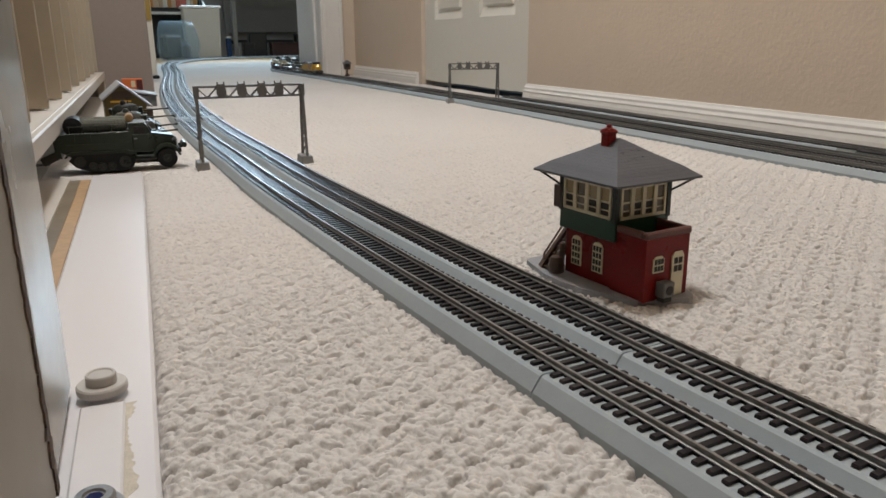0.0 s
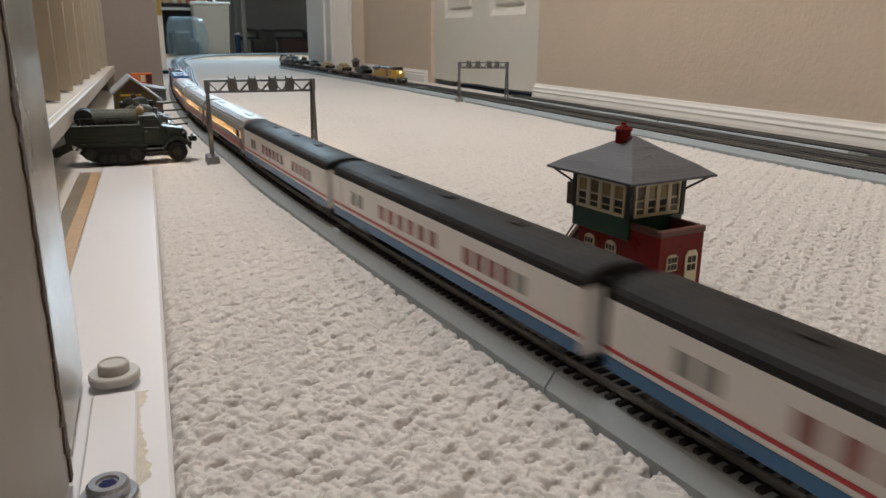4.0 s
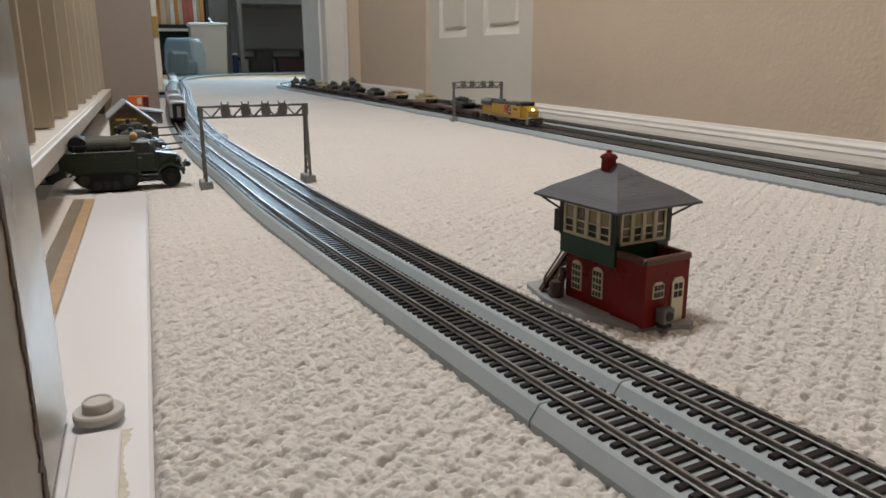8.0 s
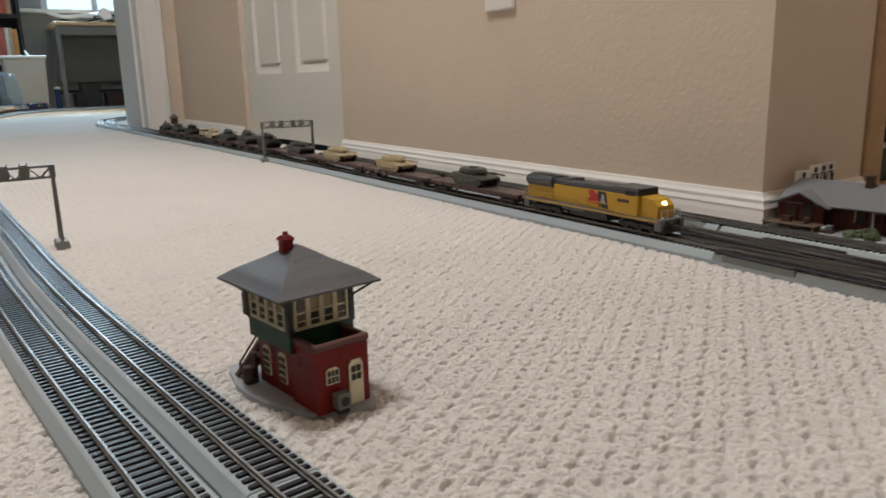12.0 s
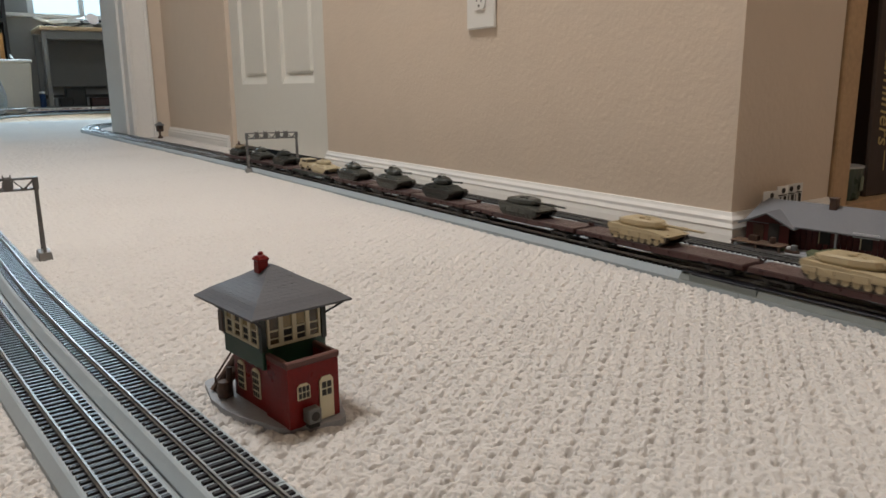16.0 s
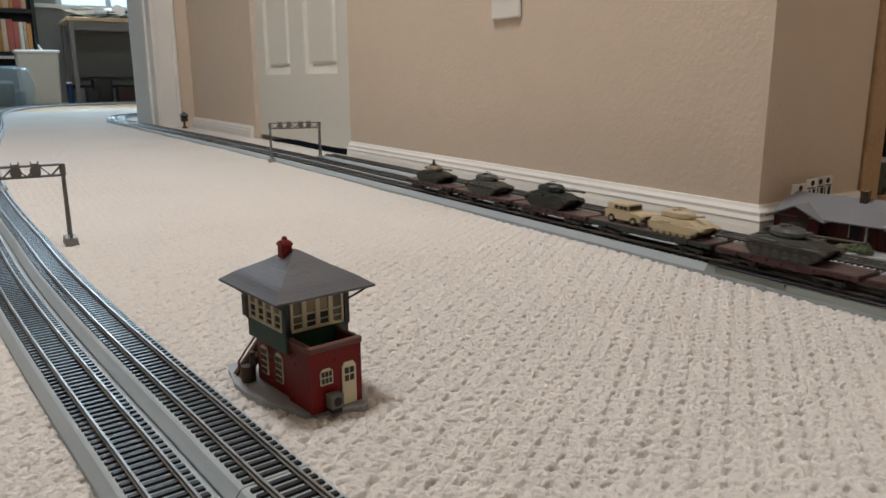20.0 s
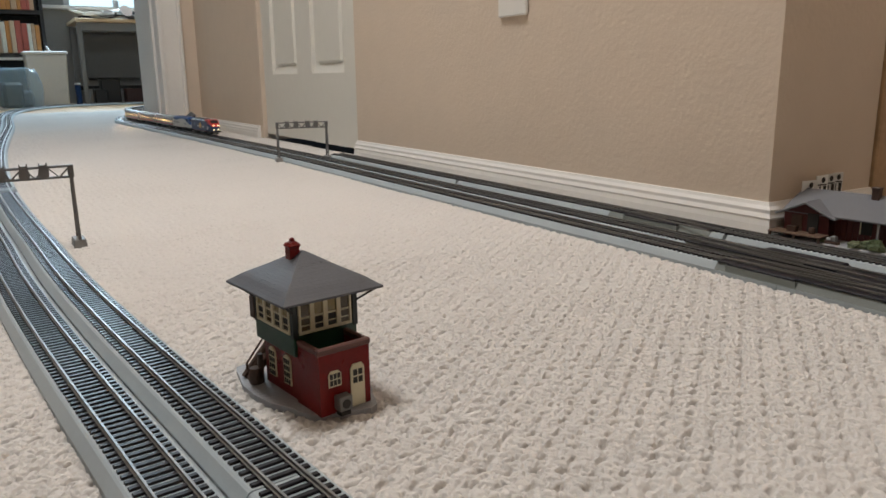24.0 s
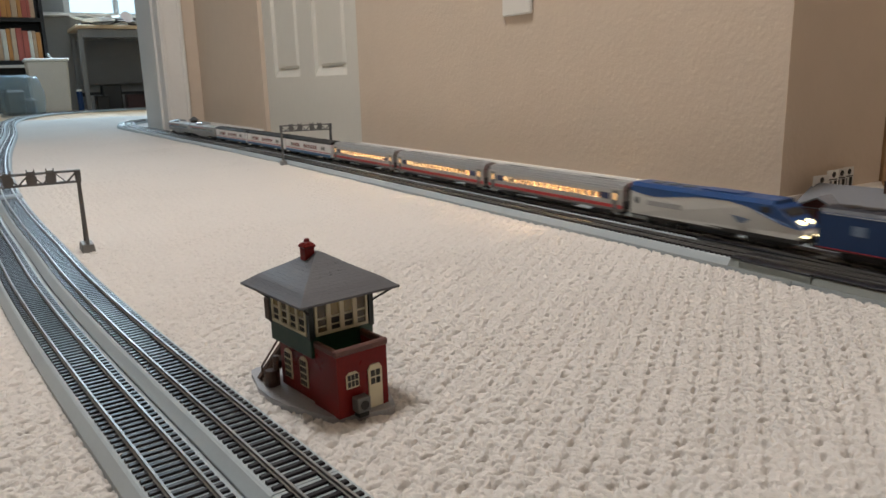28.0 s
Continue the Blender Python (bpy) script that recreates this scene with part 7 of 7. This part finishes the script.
def yellow_loco():
    """A yellow and grey six-axle freight locomotive with walkways."""
    L = 0.252
    T = thing("yellow_freight_locomotive", "yellow model freight locomotive with grey roof and walkways", "model locomotive")
    part("underframe", box(-0.0045, 0, 0.0150, L - 0.014, 0.034, 0.0035, bevel=0.0004), GREYL, T)
    both_sides("sill_stripe", T, -L / 2 + 0.004, L / 2 - 0.013, 0.0142, 0.0158, 0.0169, 0.0004, YELLOW)
    part("long_hood", box(-0.035, 0, 0.0270, 0.150, 0.0225, 0.0205, bevel=0.0006), YELLOW, T)
    part("hood_roof", box(-0.035, 0, 0.0405, 0.150, 0.0215, 0.0070, bevel=0.0014), LOCOG, T)
    part("exhaust_stack", box(-0.030, 0, 0.0455, 0.010, 0.006, 0.0040, bevel=0.0005), LOCOG, T)
    part("equipment_box", box(-0.046, 0, 0.0445, 0.014, 0.016, 0.0025, bevel=0.0005), LOCOG, T)
    part("radiator", prism([(-0.0118, 0.0325), (0.0118, 0.0325), (0.0155, 0.0370), (0.0155, 0.0415), (0.0125, 0.0450), (-0.0125, 0.0450), (-0.0155, 0.0415), (-0.0155, 0.0370)], -0.116, -0.066), LOCOG, T, "flared grey radiator section")
    part("radiator_base", box(-0.092, 0, 0.0260, 0.048, 0.0235, 0.016), YELLOW, T)
    part("blower_housing", box(0.018, 0, 0.0275, 0.050, 0.0265, 0.0215, bevel=0.0006), YELLOW, T)
    part("blower_roof", box(0.018, 0, 0.0412, 0.054, 0.0258, 0.0075, bevel=0.0012), LOCOG, T)
    cab = part("cab", box(0.0625, 0, 0.0280, 0.040, 0.0335, 0.0225, bevel=0.001), YELLOW, T)
    part("cab_top", box(0.0620, 0, 0.0415, 0.0390, 0.0325, 0.0070, bevel=0.0012), LOCOG, cab)
    part("cab_roof", box(0.0615, 0, 0.0456, 0.041, 0.0315, 0.0022, bevel=0.0009), LOCOG, cab)
    part("windscreen", box(0.0818, 0, 0.0412, 0.0010, 0.028, 0.0056), DARK, cab)
    both_sides("cab_window", cab, 0.064, 0.078, 0.0385, 0.0438, 0.0162, 0.0005, DARK)
    both_sides("number_bar", cab, 0.052, 0.070, 0.0300, 0.0335, 0.0167, 0.0003, BROWN)
    nose = part("short_hood", prism([(0.0815, 0.0168), (0.1070, 0.0168), (0.1075, 0.0300), (0.1000, 0.0365), (0.0815, 0.0385)], -0.0120, 0.0120, axis="y"), YELLOW, T)
    part("head_light", box(0.1055, 0, 0.0325, 0.0016, 0.0050, 0.0034, ry=-42), HEAD, nose, "glowing headlight")
    for sy in (-1, 1):
        part("ditch_light", cyl((L / 2 - 0.0135, sy * 0.0105, 0.0185), (L / 2 - 0.0105, sy * 0.0105, 0.0185), 0.0014, n=10), PALE, T)
        rl = bmesh.new()
        for k in range(12):
            x = -L / 2 + 0.008 + (L - 0.026) * k / 11
            strut(rl, (x, sy * 0.0165, 0.0165), (x, sy * 0.0165, 0.0255), 0.0006)
        strut(rl, (-L / 2 + 0.008, sy * 0.0165, 0.0255), (L / 2 - 0.018, sy * 0.0165, 0.0255), 0.0006)
        part("handrail", rl, YELLOW, T, "thin yellow handrail")
        y = sy * 0.0132
        part("wing_emblem", prism([(-0.004, 0.0240), (0.020, 0.0220), (0.016, 0.0330), (0.008, 0.0385), (0.000, 0.0360), (0.004, 0.0300)], y - 0.0004, y + 0.0003, axis="y"), REDS, T, "red wing emblem shape")
        part("emblem_shadow", prism([(0.018, 0.0200), (0.034, 0.0185), (0.030, 0.0370), (0.016, 0.0375)], y - 0.0002, y + 0.0004, axis="y"), TRUCK, T)
        part("eagle_shape", prism([(0.021, 0.0250), (0.029, 0.0225), (0.027, 0.0330), (0.023, 0.0350)], y - 0.0002, y + 0.0007, axis="y"), PALE, T)
        for k in range(7):
            part("hood_door", box(-0.050 + 0.0098 * k, sy * 0.0108, 0.0270, 0.0085, 0.0006, 0.0155), YELLOW, T)
        part("air_tank", cyl((-0.045, sy * 0.0125, 0.0120), (-0.005, sy * 0.0125, 0.0120), 0.0026, n=10), GREYL, T)
        for sx in (-1, 1):
            part("step_well", box(sx * (L / 2 - 0.013), sy * 0.0142, 0.0105, 0.009, 0.006, 0.010), GREYL, T)
    for k in range(3):
        part("roof_fan", lathe([(0.0085, 0.0440), (0.0085, 0.0458), (0.007, 0.0458)], 18, (-0.112 + 0.020 * k, 0, 0)), TRUCK, T)
    part("pilot_plow", box(L / 2 - 0.010, 0, 0.0075, 0.004, 0.031, 0.009, taper=0.85), TRUCK, T)
    part("draft_gear", box(L / 2 - 0.004, 0, 0.0090, 0.016, 0.006, 0.004), TRUCK, T)
    part("front_platform", box(L / 2 - 0.016, 0, 0.0163, 0.014, 0.032, 0.0012), GREYL, T)
    fr_ = bmesh.new()
    for y in (-0.014, -0.005, 0.005, 0.014):
        strut(fr_, (L / 2 - 0.011, y, 0.0165), (L / 2 - 0.011, y, 0.0265), 0.0006)
    strut(fr_, (L / 2 - 0.011, -0.014, 0.0265), (L / 2 - 0.011, 0.014, 0.0265), 0.0006)
    part("front_handrail", fr_, PALE, T)
    loco_gear(T, L, 3, 0.0205)
    return T, L


def flat_car(L, color, label, deck=None):
    """A flat car with stake pockets and a planked deck."""
    T = thing("flat_car", label, "model flat car", group="military flat cars")
    part("center_sill", box(0, 0, 0.0095, L - 0.01, 0.010, 0.005), color, T)
    for sy in (-1, 1):
        part("side_sill", prism([(-L / 2, 0.0105), (-L * 0.3, 0.0105), (-L * 0.2, 0.0085), (L * 0.2, 0.0085), (L * 0.3, 0.0105), (L / 2, 0.0105), (L / 2, 0.0142), (-L / 2, 0.0142)], sy * 0.0150, sy * 0.0168, axis="y"), color, T)
        for k in range(9):
            part("stake_pocket", box(-L / 2 + L * (k + 0.5) / 9, sy * 0.0174, 0.0122, 0.0032, 0.0014, 0.0030), color, T)
    n = 8
    for k in range(n):
        part("deck_plank", box(0, -0.0165 + 0.033 * (k + 0.5) / n, 0.0146, L, 0.033 / n - 0.0006, 0.0014), deck or DECK, T)
    for sx in (-1, 1):
        bogie(T, sx * (L / 2 - 0.026), 2, 0.0195, 0.0046)
        part("coupler", box(sx * (L / 2 + 0.003), 0, 0.0085, 0.009, 0.004, 0.003), TRUCK, T)
        part("end_sill", box(sx * (L / 2 + 0.0004), 0, 0.0120, 0.0016, 0.0330, 0.0042), color, T)
        part("brake_wheel", cyl((sx * (L / 2 + 0.001), 0.009, 0.018), (sx * (L / 2 + 0.002), 0.009, 0.018), 0.0022, n=10), color, T)
    return T


def nose_taper(T, x0, x1, f, names):
    """Draws the sides of a nose in towards its tip."""
    for ob in T.children_recursive:
        if ob.type == "MESH" and ob.name.split(".")[0] in names:
            for v in ob.data.vertices:
                if v.co.x > x0:
                    v.co.y *= 1 + (f - 1) * min(1, (v.co.x - x0) / (x1 - x0))


def shortened(T, L, f, fz=1.0, fy=1.0):
    """Draws a vehicle in along its length and height; the trucks keep their shape."""
    for ob in T.children_recursive:
        if ob.type != "MESH":
            continue
        m = Matrix.Diagonal((f, fy, fz, 1))
        if ob.name.split(".")[0] in ("truck_frame", "side_frame", "wheel_set"):
            xs = [v.co.x for v in ob.data.vertices]
            m = Matrix.Translation(((f - 1) * (min(xs) + max(xs)) / 2, 0, 0))
        ob.data.transform(m)
    return T, L * f


# the passenger train, front to back: (thing, length, half the distance of its trucks)
PASSENGER, at_ = [], 0.0


def couple(train, T, L, gap=0.0135):
    """Puts a vehicle behind the train: its middle's distance behind the nose."""
    back = train[-1][1] + train[-1][2] / 2 + gap if train else 0.0
    train.append((T, back + L / 2, L))


a, la = shortened(*red_nose_loco(), 0.84, 0.94, 0.94)
couple(PASSENGER, a, la)
a, la = shortened(*silver_blue_loco(), 0.884, 0.94, 0.94)
couple(PASSENGER, a, la)
for maker, count in ((lit_coach, 3), (white_coach, 3), (dome_coach, 2)):
    a, la = shortened(*maker(), 0.945, 0.93, 0.94)
    couple(PASSENGER, a, la)
    for k in range(count - 1):
        couple(PASSENGER, copy_thing(a, Matrix.Identity(4)), la)

# the freight train and its loads: each load stands on its car, dx from the car's middle
FREIGHT, LOADS = [], []
a, la = shortened(*yellow_loco(), 0.92, 0.97)
couple(FREIGHT, a, la, 0.0075)
RED_FLAT = flat_car(0.2085, FLATR, "oxide red flat car with a weathered plank deck")
SHORT_FLAT = flat_car(0.1335, FLATR, "short oxide red flat car with a weathered deck")
GREEN_FLAT = flat_car(0.1650, mat("dark_green_flatcar", (0.018, 0.026, 0.022), 0.5, vary=0.2), "dark green flat car with a grey deck")
O = Matrix.Identity(4)


def load(maker, dx, *args, **kw):
    LOADS.append((maker(*args, O, **kw), len(FREIGHT) - 1, dx))


couple(FREIGHT, RED_FLAT, 0.2085, 0.0075)
load(battle_tank, -0.0075, "flat_car_tank", "dark grey-green model battle tank on a flat car", color=GREYT, L=0.072, W=0.034, H=0.0275, gun=0.046)
for k in range(2):
    couple(FREIGHT, copy_thing(RED_FLAT, O), 0.2085, 0.0075)
    load(battle_tank, -0.018, "flat_car_tank", "desert tan model battle tank on a flat car", color=TAN, L=0.080, W=0.036, H=0.0265, gun=0.048)
couple(FREIGHT, copy_thing(RED_FLAT, O), 0.2085, 0.0075)
load(battle_tank, 0.006, "flat_car_tank", "low dark grey model battle tank on a flat car", color=GREYT, L=0.076, W=0.035, H=0.0250, gun=0.048)
couple(FREIGHT, SHORT_FLAT, 0.1335, 0.0075)
load(tank, 0.0, "flat_car_tank", "dark olive model tank with a top gun on a flat car", color=OLIVED, L=0.070, W=0.033, H=0.0330, modern=False, gun=0.030)
couple(FREIGHT, copy_thing(SHORT_FLAT, O), 0.1335, 0.0075)
load(tank, 0.0, "flat_car_tank", "grey-green model tank with a tall cupola on a flat car", color=GREYT, L=0.070, W=0.033, H=0.0340, modern=False, gun=0.034)
couple(FREIGHT, copy_thing(SHORT_FLAT, O), 0.1335, 0.0075)
load(tank, 0.0, "flat_car_tank", "grey-green model tank with a long gun on a flat car", color=GREYT, L=0.074, W=0.034, H=0.0300, modern=False, gun=0.048)
couple(FREIGHT, GREEN_FLAT, 0.1650, 0.0075)
load(tank, 0.036, "flat_car_fighting_vehicle", "sand tan model infantry fighting vehicle on a flat car", color=TAND, L=0.066, W=0.033, H=0.0270, modern=True, gun=0.012, skirts=True)
load(truck4, -0.036, "flat_car_patrol_car", "sand beige square patrol car on a flat car", color=TAND)
couple(FREIGHT, copy_thing(SHORT_FLAT, O), 0.1335, 0.0075)
load(tank, -0.004, "flat_car_tank", "dark olive model tank with a raised gun on a flat car", color=OLIVED, L=0.070, W=0.034, H=0.0310, modern=True, gun=0.038)
couple(FREIGHT, copy_thing(SHORT_FLAT, O), 0.1335, 0.0075)
load(tank, 0.0, "flat_car_tank", "dark olive model tank with a round turret on a flat car", color=GREYT, L=0.066, W=0.033, H=0.0290, modern=True, gun=0.020)
couple(FREIGHT, copy_thing(SHORT_FLAT, O), 0.1335, 0.0075)
load(tank, 0.0, "flat_car_tank", "olive and brown model tank with stowage on a flat car", color=OLIVED, top=BROWNT, L=0.066, W=0.033, H=0.0270, modern=False, gun=0.030, figure=True)

# ---- carpet of looped pile ----
def cell_noise(a, b, seed):
    """Three even random numbers for a cell of a lattice."""
    h = (a * 374761393 + b * 668265263 + seed * 9176263) & 0x7FFFFFFF
    h = ((h ^ (h >> 13)) * 1274126177) & 0x7FFFFFFF
    h = (h ^ (h >> 16)) & 0x3FFFFFFF
    return (h & 1023) / 1023.0, ((h >> 10) & 1023) / 1023.0, ((h >> 20) & 1023) / 1023.0


COLUMN, ROW, LEAN = 0.0112, 0.0128, radians(36.5)  # the tufts stand in columns along the hall and in rows askew to it


def tufts(x, y):
    """The broad relief: tufts in rows, with a ragged deep pocket between each two in a row."""
    c, s = math.cos(LEAN), math.sin(LEAN)
    v = -s * x + c * y + 0.0007 * np.sin(x * 140 + y * 60) + 0.0007 * np.sin(x * 47 - y * 83)
    a, b = x / COLUMN - 0.456, v / ROW + 0.236
    ia, ib = np.floor(a).astype(np.int64), np.floor(b).astype(np.int64)
    dome, pit = np.zeros_like(x), np.zeros_like(x)
    for da in (-1, 0, 1, 2):
        for db in (-1, 0, 1, 2):
            ca, cb = ia + da, ib + db
            r1, r2, r3 = cell_noise(ca, cb, 7)
            dx, dv = (a - ca - 0.16 * (r1 - 0.5)) * COLUMN, (b - cb - 0.12 * (r2 - 0.5)) * ROW
            du = (dx + s * dv) / c
            ang = 0.5 * (r3 - 1.25)
            pu, pv = np.cos(ang) * du + np.sin(ang) * dv, -np.sin(ang) * du + np.cos(ang) * dv
            d = (pu / (0.0038 + 0.0010 * r1)) ** 2 + (pv / (0.0015 + 0.0006 * r2)) ** 2
            pit = np.maximum(pit, np.clip(1.2 - d, 0, 1) ** 0.7 * (0.75 + 0.25 * r2))
            du, dv = du - 0.0070, dv - 0.5 * ROW
            d = np.abs(du / 0.0085) ** 2.4 + np.abs(dv / 0.0080) ** 2.4
            dome = np.maximum(dome, np.clip(1 - d, 0, 1) ** 0.55 * (0.70 + 0.30 * r1))
    return -0.0013 * (1 - dome) - 0.0034 * pit


def loops(x, y):
    """The height of the pile below its top: small knots of yarn over the tufts."""
    c, s = math.cos(radians(37)), math.sin(radians(37))
    wx, wy = x + 0.0007 * np.sin(y * 900 + x * 300), y + 0.0007 * np.sin(x * 800 - y * 250)
    u, v = c * wx + s * wy, -s * wx + c * wy
    pitch = 0.0034
    a, b = u / pitch, v / pitch
    ia, ib = np.floor(a).astype(np.int64), np.floor(b).astype(np.int64)
    best = np.zeros_like(u)
    for da in (-1, 0, 1):
        for db in (-1, 0, 1):
            ca, cb = ia + da, ib + db
            r1, r2, r3 = cell_noise(ca, cb, 3)
            pu, pv = a - (ca + 0.5 + 0.75 * (r1 - 0.5)), b - (cb + 0.5 + 0.75 * (r2 - 0.5))
            ang = 3.1 * r3
            pu, pv = np.cos(ang) * pu + np.sin(ang) * pv, -np.sin(ang) * pu + np.cos(ang) * pv
            d = (pu / (0.60 + 0.20 * r1)) ** 2 + (pv / (0.48 + 0.12 * r2)) ** 2
            best = np.maximum(best, np.clip(1 - d, 0, 1) ** 0.36 * (0.62 + 0.38 * r3))
    return tufts(x, y) - 0.0024 * (1 - best) + 0.0012


def carpet_patch(x0, x1, y0, y1, dx, dy, verts, faces):
    nx, ny = max(2, int(round((x1 - x0) / dx)) + 1), max(2, int(round((y1 - y0) / dy)) + 1)
    gx, gy = np.meshgrid(np.linspace(x0, x1, nx), np.linspace(y0, y1, ny))
    z = loops(gx, gy) + 0.0006 * np.sin(gx * 23 + 1) * np.sin(gy * 17) - 0.0055 * np.exp(-np.clip(gx + 0.0870 - 0.012 * (gy - 0.168), 0, 1) / 0.003) * (gy < 0.83)
    base = sum(len(v) for v in verts)
    verts.append(np.stack([gx.ravel(), gy.ravel(), z.ravel()], 1))
    i = (np.arange(ny - 1)[:, None] * nx + np.arange(nx - 1)[None]).ravel() + base
    faces.append(np.stack([i, i + 1, i + nx + 1, i + nx], 1))


CARPET = bpy.data.materials.new("looped_carpet")
CARPET.use_nodes = True
nt = CARPET.node_tree
b = nt.nodes["Principled BSDF"]
b.inputs["Roughness"].default_value = 0.95
b.inputs["Specular IOR Level"].default_value = 0.1
co = nt.nodes.new("ShaderNodeTexCoord")
n1, n2 = nt.nodes.new("ShaderNodeTexNoise"), nt.nodes.new("ShaderNodeTexNoise")
n1.inputs["Scale"].default_value, n2.inputs["Scale"].default_value = 3.0, 160.0
n1.inputs["Detail"].default_value = 6
ramp = nt.nodes.new("ShaderNodeValToRGB")
ramp.color_ramp.elements[0].position, ramp.color_ramp.elements[1].position = 0.3, 0.75
ramp.color_ramp.elements[0].color, ramp.color_ramp.elements[1].color = (0.43, 0.405, 0.38, 1), (0.59, 0.56, 0.53, 1)
mixn = nt.nodes.new("ShaderNodeMath")
mixn.operation = "MULTIPLY_ADD"
mixn.inputs[1].default_value, mixn.inputs[2].default_value = 0.55, 0.22
for n in (n1, n2):
    nt.links.new(co.outputs["Object"], n.inputs["Vector"])
add = nt.nodes.new("ShaderNodeMath")
add.operation = "ADD"
nt.links.new(n1.outputs[0], add.inputs[0])
nt.links.new(n2.outputs[0], add.inputs[1])
nt.links.new(add.outputs[0], mixn.inputs[0])
nt.links.new(mixn.outputs[0], ramp.inputs[0])
nt.links.new(ramp.outputs[0], b.inputs["Base Color"])
fuzz = nt.nodes.new("ShaderNodeTexNoise")
fuzz.inputs["Scale"].default_value, fuzz.inputs["Detail"].default_value = 420, 3
nt.links.new(co.outputs["Object"], fuzz.inputs["Vector"])
bump = nt.nodes.new("ShaderNodeBump")
bump.inputs["Strength"].default_value, bump.inputs["Distance"].default_value = 0.6, 0.0016
nt.links.new(fuzz.outputs[0], bump.inputs["Height"])
nt.links.new(bump.outputs[0], b.inputs["Normal"])

verts, faces = [], []
carpet_patch(-0.0895, 0.62, 0.02, 0.12, 0.0009, 0.0009, verts, faces)
carpet_patch(-0.0895, 0.62, 0.12, 0.36, 0.00060, 0.00060, verts, faces)
carpet_patch(-0.0895, 0.62, 0.36, 0.56, 0.00085, 0.0009, verts, faces)
carpet_patch(-0.0895, 0.62, 0.56, 0.86, 0.0012, 0.0014, verts, faces)
carpet_patch(-0.0895, 0.62, 0.86, 1.50, 0.0018, 0.0024, verts, faces)
carpet_patch(-0.18, -0.0895, 0.82, 1.50, 0.0025, 0.003, verts, faces)
carpet_patch(0.62, 0.795, 0.02, 1.50, 0.0025, 0.0025, verts, faces)
carpet_patch(-0.18, 0.80, 1.50, 3.10, 0.004, 0.006, verts, faces)
carpet_patch(-1.6, 3.6, 3.10, 5.05, 0.06, 0.06, verts, faces)
carpet_patch(-0.4, 0.795, -2.2, 0.02, 0.02, 0.02, verts, faces)
carpet_patch(0.795, 2.6, -2.2, CY, 0.012, 0.012, verts, faces)
me = bpy.data.meshes.new("carpet")
v, f = np.concatenate(verts), np.concatenate(faces)
me.vertices.add(len(v))
me.vertices.foreach_set("co", v.ravel())
me.loops.add(f.size)
me.loops.foreach_set("vertex_index", f.ravel())
me.polygons.add(len(f))
me.polygons.foreach_set("loop_start", np.arange(0, f.size, 4))
me.polygons.foreach_set("loop_total", np.full(len(f), 4))
me.update(calc_edges=True)
me.polygons.foreach_set("use_smooth", np.ones(len(f), bool))
me.materials.append(CARPET)
tagged(new("carpet", me), "cream looped pile carpet on the hall floor", "carpet", kind="structure")



# ---- what moves ----
def on_track(track, s, half, z=RAIL_Z):
    """The pose of a vehicle whose trucks stand half ahead of and behind the place s."""
    p, q = track.at(s + half), track.at(s - half)
    d, c = p - q, (p + q) / 2
    return pose(c.x, c.y, z, 0, 0, math.degrees(math.atan2(d.y, d.x)))


def motions():
    """The passenger train runs away and comes round again; the freight train comes up along the wall."""
    s1, s2 = OUTER.nearest(0.050, 0.376), OUTER.nearest(0.663, 2.513)
    pt, ps = (0, 1, 2.4, 5.6, 7, 23.5, 28), (s1 - 0.577, s1 - 0.021, s1 - 0.034 + 0.564 * 1.4, s1 - 0.032 + 0.564 * 4.6, s1 - 0.032 + 0.564 * 4.6 + 0.60 * 1.4, s2 - 0.010, s2 - 0.041 + 0.55 * 4.5)
    f1 = INNER.nearest(0.62, 0.316)
    ft, fs = (0, 28), (f1 + 0.012 - 0.198 * 12.5, f1 + 0.012 + 0.198 * 15.5)
    times = [k * 0.25 for k in range(113)]
    for T, back, L in PASSENGER:
        walk(T, [(t, on_track(OUTER, float(np.interp(t, pt, ps)) - back, L * 0.36)) for t in times])
    for T, back, L in FREIGHT:
        walk(T, [(t, on_track(INNER, float(np.interp(t, ft, fs)) - back, L * 0.36)) for t in times])
    for T, car, dx in LOADS:
        back, L = FREIGHT[car][1:]
        lift = Matrix.Translation((dx, 0, 0.0153))
        walk(T, [(t, on_track(INNER, float(np.interp(t, ft, fs)) - back, L * 0.36) @ lift) for t in times])


motions()
